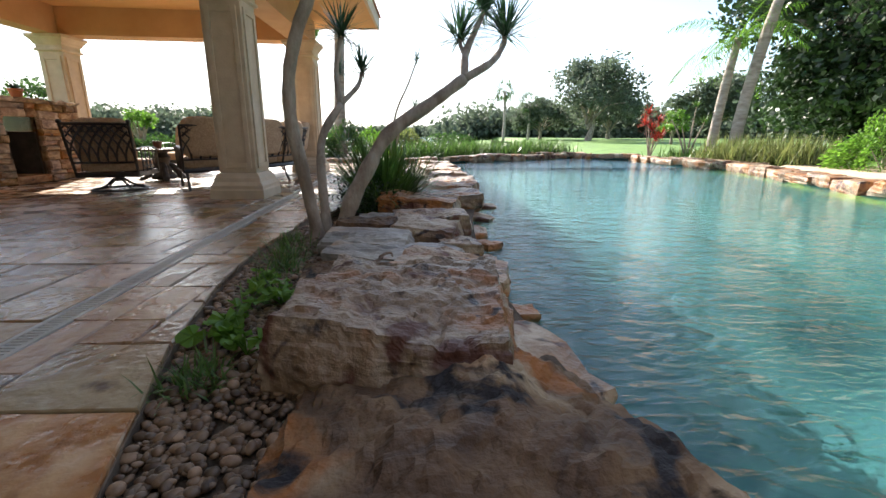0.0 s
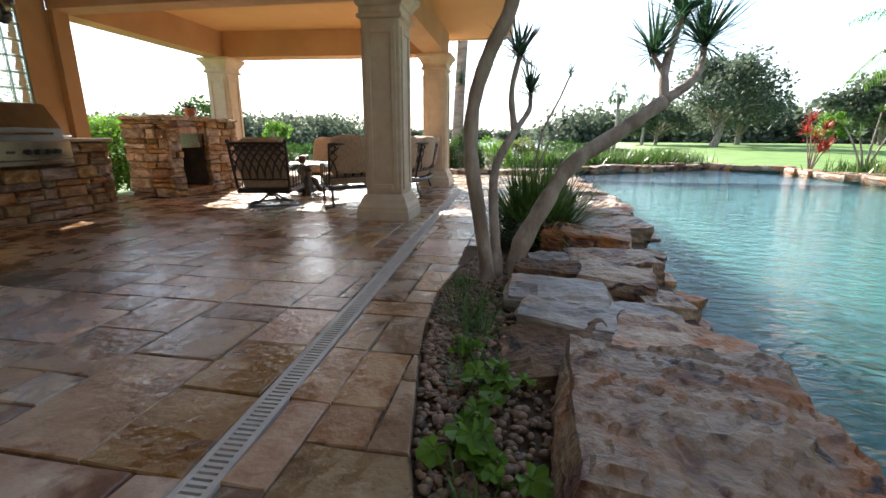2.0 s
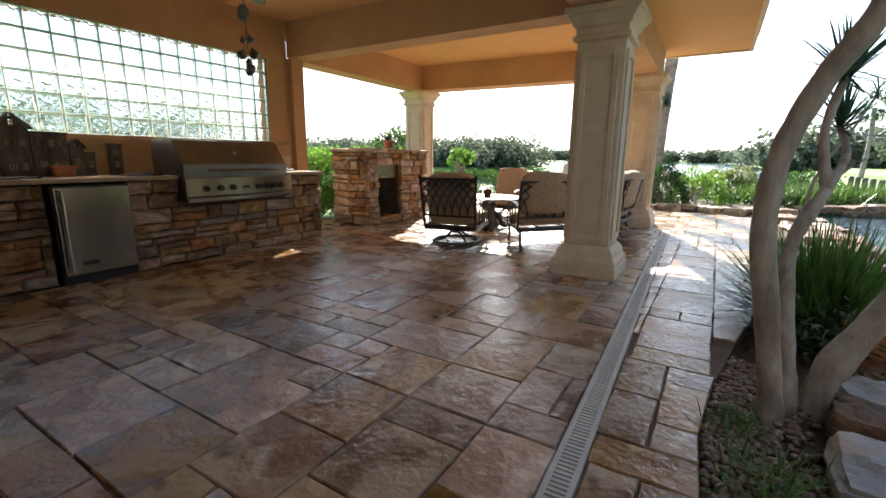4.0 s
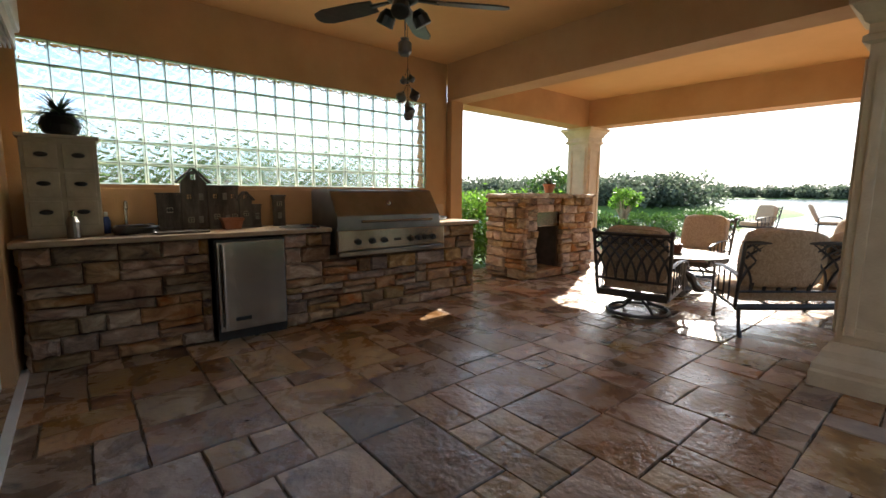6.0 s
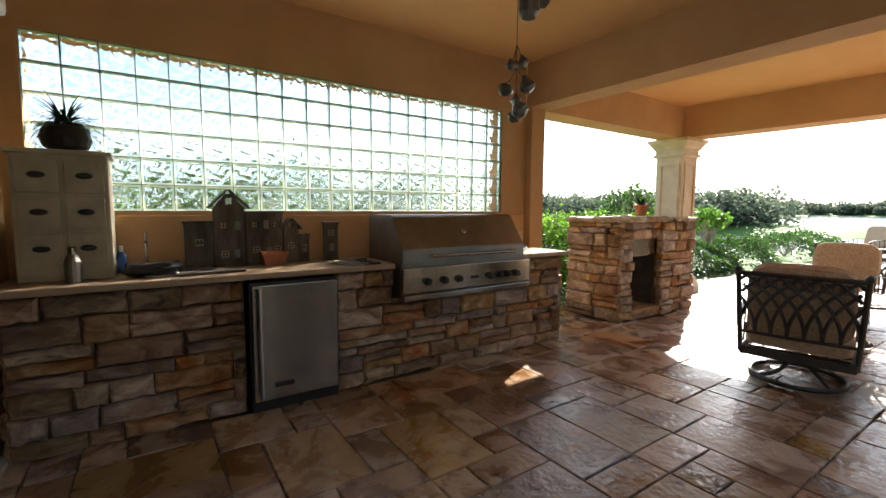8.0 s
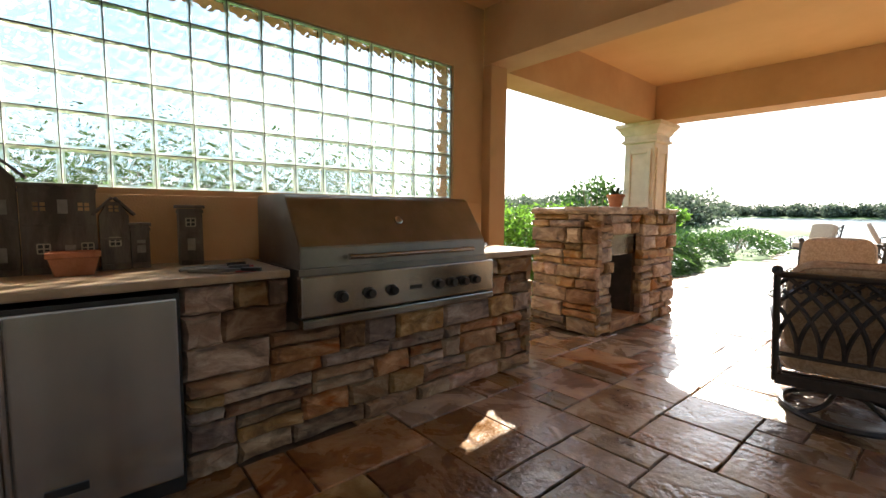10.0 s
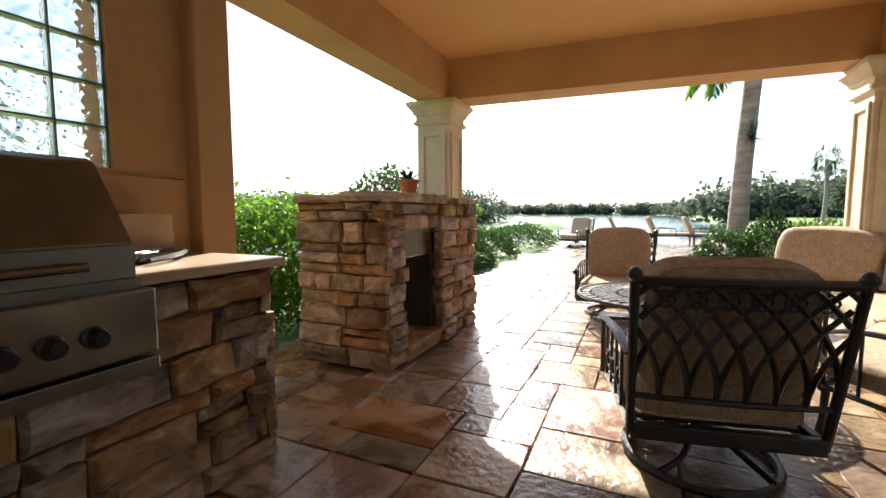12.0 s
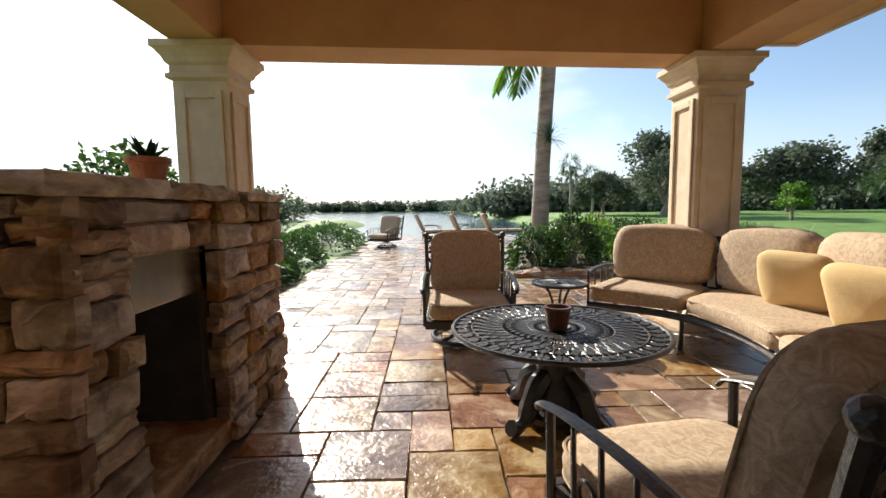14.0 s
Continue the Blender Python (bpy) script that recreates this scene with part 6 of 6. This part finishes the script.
tagged(part("planting_bed", prism([(-3.7, 13.9), (-2.9, 13.75), (-1.4, 14.1), (0.2, 15.2), (0.4, 20.2), (-1.5, 19.2), (-3.2, 17.4)], -0.08, 0.01), M_SOIL), "dark mulched planting bed round the palm", "soil", kind="structure")
for k in range(9):
    a = k / 8
    boulder(-3.75 + 3.9 * a, 13.75 + 0.6 * a + 0.15 * math.sin(k * 2), 0.02, (0.55, 0.34, 0.2), 90 + k, 15 * math.sin(k * 5), label="flat brown stone edging the palm bed", cuts=6)


def reeds(label, pts, h, count, mat, seed, width=0.014):
    rd = thing("reed_bed", label, "grass")
    q = random.Random(seed)
    v, f = [], []
    for k in range(count):
        t = q.uniform(0, len(pts) - 1.001)
        i = int(t)
        x = pts[i][0] + (pts[i + 1][0] - pts[i][0]) * (t - i) + q.gauss(0, 0.45)
        y = pts[i][1] + (pts[i + 1][1] - pts[i][1]) * (t - i) + q.gauss(0, 0.4)
        a, e = q.uniform(0, 6.28), q.uniform(0.8, 1.5)
        blade_tuft(v, f, (x, y, -0.08), (math.cos(a) * math.cos(e), math.sin(a) * math.cos(e), math.sin(e)), h * q.uniform(0.6, 1.2), width, q.uniform(0.2, 0.9), 3)
    data_part("foliage", v, f, mat, rd)
    return rd


reeds("tall green grasses planted behind the far pool edge", [(-0.6, 17.2), (2.0, 18.6), (4.5, 20.3), (6.4, 21.8)], 0.75, 5600, M_BLADE, 31, 0.022)
reeds("flowering ornamental grasses beside the pool", [(10.2, 14.8), (10.9, 13.4), (11.3, 12.2)], 1.0, 2600, M_FLOWER, 32, 0.02)
reeds("low green grasses beside the pool", [(9.9, 16.6), (10.3, 15.2)], 0.6, 800, M_BLADE, 33, 0.02)
rp = thing("red_cordyline", "red-leaved cordyline shrub at the far pool edge", "shrub", pose(9.1, 17.6, 0))
for k, (x, y, z) in enumerate(((0, 0, 1.05), (0.3, 0.1, 1.4), (-0.25, 0.1, 1.3), (0.1, -0.2, 0.7), (-0.1, 0.2, 1.7), (0.35, -0.1, 0.8))):
    bm = bmesh.new()
    tube(bm, [(0, 0, -0.1), (x * 0.6, y * 0.6, z * 0.6), (x, y, z)], [0.025, 0.012], 6, 3)
    part("stem", bm, M_BARK, rp)
    rosette("leaf_head", (x, y, z), 0.45, 45, rp, M_RED, 50 + k, 0.03, 0.3, 0.6)
sl = thing("sapling", "slim multi-stemmed sapling with small green heads by the pool", "tree", pose(9.9, 16.3, 0))
for k, (x, y, z) in enumerate(((0.1, 0, 1.9), (-0.7, 0.2, 1.5), (0.5, 0, 1.35), (-0.3, 0.1, 1.2))):
    bm = bmesh.new()
    tube(bm, [(0, 0, -0.1), (x * 0.5, y * 0.5, z * 0.55), (x, y, z)], [0.04, 0.018], 7, 4)
    part("stem", bm, M_BARK, sl)
    rosette("leaf_head", (x, y, z), 0.36, 40, sl, M_BLADE, 60 + k, 0.02, 0.4, 0.5)


# palms
def frond(v, f, base, direction, length, seed, leaf=0.45, width=0.018, droop=1.1, pairs=26, ragged=0.5):
    q = random.Random(seed)
    d = Vector(direction).normalized()
    p = Vector(base)
    path = []
    for i in range(pairs):
        path.append((p.copy(), d.copy()))
        d = (d + Vector((0, 0, -droop / pairs))).normalized()
        p = p + d * length / pairs
    for i, (p, d) in enumerate(path):
        t = i / pairs
        side = d.cross(Vector((0, 0, 1))).normalized()
        ll = leaf * (0.35 + 1.2 * math.sin(math.pi * min(1, t * 0.9 + 0.1))) * q.uniform(0.8, 1.1)
        for s in (-1, 1):
            dr_ = side * s * 0.9 + d * 0.45 + Vector((0, 0, q.uniform(-0.1, ragged)))
            blade_tuft(v, f, p, dr_, ll, width, 0.9, 2)
        if i:
            a, b = path[i - 1][0], p
            k = len(v)
            w = 0.018 * (1 - t) + 0.004
            v.extend((a - side * w, a + side * w, b + side * w, b - side * w))
            f.append((k, k + 1, k + 2, k + 3))


def palm(x, y, h, lean, label, fronds=14, flen=2.6, r=0.17, seed=1, leaf=0.5, mat=M_LEAF, z=-0.1):
    p = thing("palm_tree", label, "palm tree", pose(x, y, z), "palms")
    bm = bmesh.new()
    tube(bm, [(0, 0, 0), (lean[0] * 0.15, lean[1] * 0.15, h * 0.3), (lean[0] * 0.5, lean[1] * 0.5, h * 0.65), (lean[0], lean[1], h)], [r * 1.35, r * 1.05, r, r * 0.75], 14, 8, knobs=0.05)
    part("trunk", bm, M_PALMBARK, p, smooth=True)
    q = random.Random(seed)
    v, f = [], []
    for k in range(fronds):
        a = 2 * math.pi * k / fronds + q.uniform(-0.2, 0.2)
        e = q.uniform(-0.25, 1.1)
        frond(v, f, (lean[0], lean[1], h), (math.cos(a) * math.cos(e), math.sin(a) * math.cos(e), math.sin(e)), flen * q.uniform(0.85, 1.15), seed * 50 + k, leaf, droop=1.6)
    data_part("crown", v, f, mat, p)
    return p


pm = palm(-2.95, 16.0, 7.4, (0.4, 0.0), "tall smooth grey-trunked palm beside the terrace", 15, 2.5, 0.17, 4, 0.55, M_HEDGE)
v, f = [], []
frond(v, f, (0.2, -0.15, 5.0), (-0.95, -0.3, 0.35), 2.0, 991, 0.55, 0.04, 2.4, 44, 0.15)
frond(v, f, (0.2, -0.1, 5.0), (-0.9, -0.5, 0.1), 1.7, 992, 0.5, 0.04, 2.6, 40, 0.15)
data_part("hanging_frond", v, f, M_HEDGE, pm)
rosette("air_plant", (0.16, -0.22, 2.95), 0.6, 90, pm, M_YUCCA, 88, 0.016, 0.1, 0.5)
palm(10.3, 15.6, 4.15, (0.4, 0.0), "tall grey-trunked palm leaning beside the pool", 16, 2.4, 0.15, 6, 0.55, M_HEDGE)
palm(10.75, 15.1, 6.8, (1.0, -0.2), "taller grey-trunked palm leaning beside the pool", 14, 2.8, 0.17, 7)


def fan_palm(x, y, h, r, seed, z=-0.1):
    p = thing("fan_palm", "distant fan palm with a round ragged crown", "palm tree", pose(x, y, z), "fan palms")
    bm = bmesh.new()
    tube(bm, [(0, 0, 0), (0.1, 0, h * 0.5), (0, 0, h)], [0.2, 0.16, 0.17], 9, 4)
    part("trunk", bm, M_PALMBARK, p)
    q = random.Random(seed)
    v, f = [], []
    for k in range(46):
        a, e = q.uniform(0, 6.28), math.asin(q.uniform(-0.7, 1))
        d = Vector((math.cos(a) * math.cos(e), math.sin(a) * math.cos(e), math.sin(e)))
        c = Vector((0, 0, h)) + d * r * 0.55
        for j in range(11):
            dd = (d + Vector((q.gauss(0, 0.5), q.gauss(0, 0.5), q.gauss(0, 0.4)))).normalized()
            blade_tuft(v, f, c, dd, r * 0.6 * q.uniform(0.7, 1.2), 0.04, 0.8, 2)
    data_part("crown", v, f, M_LEAF, p)


fan_palm(8.9, 50.5, 5.6, 1.5, 3)
fan_palm(12.5, 54.0, 4.6, 1.6, 4)
fan_palm(38.0, 46.0, 3.6, 2.6, 5, 0.2)
fan_palm(41.5, 47.5, 4.2, 2.8, 6, 0.2)
fan_palm(44.5, 46.0, 3.4, 2.6, 7, 0.2)


# broad trees
def tree(x, y, h, r, label, seed, mat=M_LEAF, count=9000, leaf=0.28, low=0.25, z=-0.1, emin=-0.35, nclump=26):
    t = thing("tree", label, "tree", pose(x, y, z), "trees round the garden")
    q = random.Random(seed)
    g = np.random.default_rng(seed)
    bm = bmesh.new()
    tube(bm, [(0, 0, 0), (0.1 * r * q.uniform(-1, 1), 0, h * 0.25), (0, 0.1 * r, h * 0.55)], [0.045 * h, 0.03 * h, 0.015 * h], 9, 5, knobs=0.1)
    clumps = []
    for k in range(nclump):
        a, e = q.uniform(0, 6.28), q.uniform(emin, 1.35)
        rr = q.uniform(0.45, 0.92)
        c = Vector((math.cos(a) * math.cos(e) * r * rr, math.sin(a) * math.cos(e) * r * rr, h * (low + (1 - low) * 0.45) + math.sin(e) * h * (1 - low) * 0.5 * rr))
        clumps.append((c, q.uniform(0.16, 0.34) * r))
        if k % 2 == 0:
            tube(bm, [(0, 0, h * q.uniform(0.15, 0.4)), c * 0.5 + Vector((0, 0, h * 0.2)), c], [0.016 * h, 0.004 * h], 6, 4)
    part("trunk", bm, M_BARK, t)
    pts = []
    for c, s in clumps:
        m = count // len(clumps)
        d = g.normal(size=(m, 3))
        d /= np.linalg.norm(d, axis=1)[:, None]
        pts.append(np.array(c) + d * (g.uniform(0.25, 1.0, m) ** 0.5 * s)[:, None] * (1.15, 1.15, 0.85) + g.normal(size=(m, 3)) * 0.05 * r)
    pts = np.concatenate(pts)
    leaf_cloud("crown", pts[pts[:, 2] > 0.1], 0.5, leaf, mat, t, 0.55, seed)
    return t


tree(18.3, 50.0, 9.2, 5.8, "spreading oak on the far lawn, greyed by haze in its leaf colour", 2, M_HAZYLEAF, 7500, 0.42, 0.12)
tree(18.6, 18.8, 12.5, 5.6, "tall dense dark-leaved tree behind the pool palms", 5, M_DARKLEAF, 34000, 0.32, 0.03, emin=-1.3, nclump=52)
tree(21.5, 15.5, 13.0, 6.2, "tall dense dark-leaved tree behind the pool palms", 6, M_DARKLEAF, 34000, 0.34, 0.03, emin=-1.3, nclump=52)
tree(17.8, 11.5, 11.0, 4.6, "tall dense dark-leaved tree behind the pool palms", 7, M_DARKLEAF, 24000, 0.32, 0.03, emin=-1.3, nclump=44)
tree(26.0, 22.0, 12.0, 6.0, "tall dense dark-leaved tree behind the pool palms", 8, M_DARKLEAF, 16000, 0.42, 0.03, emin=-1.3, nclump=40)
tree(20.5, 36.5, 3.4, 1.2, "young slender green tree on the lawn", 9, M_HEDGE, 2600, 0.2, 0.08)
tree(14.5, 56.0, 5.5, 3.6, "green tree at the far lawn edge", 10, M_HAZYLEAF, 5000, 0.4, 0.1)
tree(24.0, 58.0, 7.5, 4.6, "green tree at the far lawn edge", 11, M_HAZYLEAF, 6000, 0.5, 0.1)
tree(48.0, 52.0, 11.0, 7.0, "large spreading oak beyond the lawn", 12, M_HAZYLEAF, 9000, 0.6, 0.1)
tree(40.0, 60.0, 9.0, 6.5, "large spreading oak beyond the lawn", 13, M_HAZYLEAF, 8000, 0.6, 0.1)
tree(-9.3, 15.2, 1.85, 0.55, "small young tree rising above the low bushes", 14, M_HEDGE, 1300, 0.10, 0.35)
tree(-9.0, 10.9, 2.25, 0.75, "slender leafy young tree beside the column", 15, M_LEAF, 1300, 0.10, 0.3)


def far_woods(label, line, h, depth, count, leaf, seed):
    """A band of distant tree crowns along a line."""
    g = np.random.default_rng(seed)
    q = random.Random(seed)
    pts = []
    for i in range(count // 120):
        t = q.uniform(0, len(line) - 1.001)
        k = int(t)
        x = line[k][0] + (line[k + 1][0] - line[k][0]) * (t - k)
        y = line[k][1] + (line[k + 1][1] - line[k][1]) * (t - k)
        hh = h * q.uniform(0.55, 1.15)
        r = hh * q.uniform(0.45, 0.75)
        d = g.normal(size=(120, 3))
        d /= np.linalg.norm(d, axis=1)[:, None]
        pts.append(np.array([x + q.gauss(0, depth), y + q.gauss(0, depth), hh * 0.42]) + d * g.uniform(0.5, 1, (120, 1)) * (r, r, hh * 0.56))
    pts = np.concatenate(pts)
    o = leaf_cloud("woods", pts[pts[:, 2] > -0.9], 0.5, leaf, M_HAZYLEAF, None, 0.7, seed)
    return tagged(o, label, "woods", kind="stuff")


far_woods("mangrove thicket on a point in the lake", [(-82, 50), (-66, 50), (-48, 52), (-34, 56), (-26, 62)], 3.9, 3.5, 70000, 0.5, 3)
far_woods("mangrove thicket on a point in the lake", [(-100, 30), (-92, 5), (-90, -40)], 6.5, 4, 9000, 1.1, 4)
far_woods("distant wooded shore across the lake", [(-320, 282), (-200, 300), (-60, 302), (80, 300), (220, 300), (420, 280)], 6.8, 5, 130000, 1.5, 5)
far_woods("distant wooded shore on the garden side", [(9, 92), (30, 85), (60, 80), (100, 70), (140, 20)], 7.0, 5, 40000, 1.0, 6)
far_woods("distant wooded shore on the garden side", [(9, 240), (14, 190), (20, 150), (22, 110)], 5.5, 4, 24000, 1.0, 7)

# paved deck on the far side of the pool
tagged(part("pavement", prism([(9.0, 10.9), (8.5, 8.0), (8.1, 4.5), (8.4, 0.0), (8.2, -4.0), (16.0, -4.0), (15.0, 9.5), (12.0, 12.4), (10.4, 12.2)], -0.12, 0.06), M_TERRACE), "pale orange-tan paved pool deck", "pavement", kind="structure")

# ---------------------------------------------------------------- pavers, laid last
def paver_mesh(l, w, k, cut=None):
    """cut: the x of the far side at the near and the far end, from the middle, where a piece is sawn to a curve."""
    r = random.Random(int(l * 100) * 7 + int(w * 100) * 13 + k * 101)
    bm = bmesh.new()
    pts = [(-0.5, -0.5), (0.0, -0.5), (0.5, -0.5), (0.5, 0.0), (0.5, 0.5), (0.0, 0.5), (-0.5, 0.5), (-0.5, 0.0)]
    lo, mid, top = [], [], []
    for a, b in pts:
        x, y = a * (l - 0.009) + r.uniform(-0.008, 0.004) * (1 if a else 0), b * (w - 0.009) + r.uniform(-0.008, 0.004) * (1 if b else 0)
        if cut and a >= 0:
            side = cut[0] + (cut[1] - cut[0]) * (b + 0.5)
            x = side - 0.004 if a > 0 else (side - l / 2) / 2
        lo.append(bm.verts.new((x, y, -0.03)))
        mid.append(bm.verts.new((x, y, -0.007)))
        top.append(bm.verts.new((x * (1 - 0.010 / l), y * (1 - 0.010 / w), r.uniform(-0.0015, 0.002))))
    for i in range(8):
        j = (i + 1) % 8
        bm.faces.new((lo[i], lo[j], mid[j], mid[i]))
        bm.faces.new((mid[i], mid[j], top[j], top[i]))
    c = bm.verts.new((r.uniform(-0.1, 0.0) * l, r.uniform(-0.1, 0.1) * w, r.uniform(0, 0.003)))
    for i in range(8):
        bm.faces.new((top[i], top[(i + 1) % 8], c))
    me = bpy.data.meshes.new("paver")
    bm.to_mesh(me)
    bm.free()
    me.materials.append(M_TILE)
    return me


MOD = 0.235
DRAIN = ((-1.60, 0.0), (-1.97, 10.0))


def drain_x(y):
    return DRAIN[0][0] + (DRAIN[1][0] - DRAIN[0][0]) * y / 10.0


SOLID = [(WX - 0.3, CX - 0.1, 1.3, 5.9), (FX0 + 0.1, FX1 - 0.1, FY0 + 0.1, FY1 - 0.1)]
tr = random.Random(11)
nxm, nym = int(8.2 / MOD), int(30 / MOD)
used, near, far = set(), [], []
sizes = [(3, 2), (2, 3), (2, 2), (2, 2), (3, 2), (2, 1), (1, 2), (1, 1), (2, 1)]
for j in range(nym):
    for i in range(nxm):
        if (i, j) in used:
            continue
        opts = sizes[:]
        tr.shuffle(opts)
        for a, b in opts + [(1, 1)]:
            cells = [(i + p, j + q) for p in range(a) for q in range(b)]
            if all(c not in used and c[0] < nxm for c in cells):
                break
        used.update(cells)
        x0, y0 = -8.0 + i * MOD, -3.1 + j * MOD
        x1, y1 = x0 + a * MOD, y0 + b * MOD
        cx, cy = (x0 + x1) / 2, (y0 + y1) / 2
        if any(sx0 < cx < sx1 and sy0 < cy < sy1 for sx0, sx1, sy0, sy1 in SOLID):
            continue
        d = drain_x(cy)
        e0, e1 = (edge_x(y0), edge_x(y1)) if y1 < 13 else (9, 9)
        spans = [(x0, x1)]
        if y1 < 10.1:
            spans = [(x0, min(x1, d - 0.066)), (max(x0, d + 0.066), x1)]
        for xa, xb in spans:
            sawn = xb > min(e0, e1)
            if sawn:
                if min(e0, e1) - xa < 0.03:
                    continue
                xb = (min(xb, e0) + min(xb, e1)) / 2
            cx, l, w = (xa + xb) / 2, xb - xa, y1 - y0
            if l < 0.035 or not in_poly(cx, cy, TERRACE):
                continue
            piece = (cx, cy, l, w, (min(e0, xb + 0.4) - cx, min(e1, xb + 0.4) - cx) if sawn else None)
            (near if -0.6 < cy < 9.2 and cx > -6.6 else far).append(piece)
near.sort(key=lambda q: abs(q[0] + 3.6) * 0.6 + abs(q[1] - 4.6))
far += near[300:]
near = near[:300]
cache = {}
for k, (cx, cy, l, w, cut) in enumerate(near):
    key = (round(l, 3), round(w, 3), k % 3, cut)
    if key not in cache:
        cache[key] = paver_mesh(l, w, k % 3, cut)
    o = new("paver", cache[key])
    o.parent = floor
    o.location = (cx, cy, tr.uniform(-0.002, 0.002))
    o.rotation_euler = (tr.uniform(-0.004, 0.004), tr.uniform(-0.004, 0.004), tr.uniform(-0.004, 0.004))
fv, ff = [], []
for k, (cx, cy, l, w, cut) in enumerate(far):
    key = (round(l, 3), round(w, 3), k % 3, cut)
    if key not in cache:
        cache[key] = paver_mesh(l, w, k % 3, cut)
    me, base = cache[key], len(fv)
    dz = tr.uniform(-0.003, 0.003)
    fv.extend((v.co.x + cx, v.co.y + cy, v.co.z + dz) for v in me.vertices)
    ff.extend(tuple(base + i for i in p.vertices) for p in me.polygons)
M_TILE_FAR = material("paver_joined", (0.175, 0.094, 0.047), (0.44, 0.31, 0.18), 2.6, 0.27, bump=0.85, bump_scale=22, bump_dist=0.009, c3=(0.30, 0.176, 0.093),
                      vary=0.36, hue=0.016, rough_vary=0.20, detail=9, distort=0.6, spec=0.65, island=True,
                      stains=(((0.56, 0.44, 0.30), 3.5, 0.58, 0.72), ((0.11, 0.05, 0.028), 5.0, 0.60, 0.72)))
tagged(data_part("pavers", fv, ff, M_TILE_FAR, floor), kind="stuff")
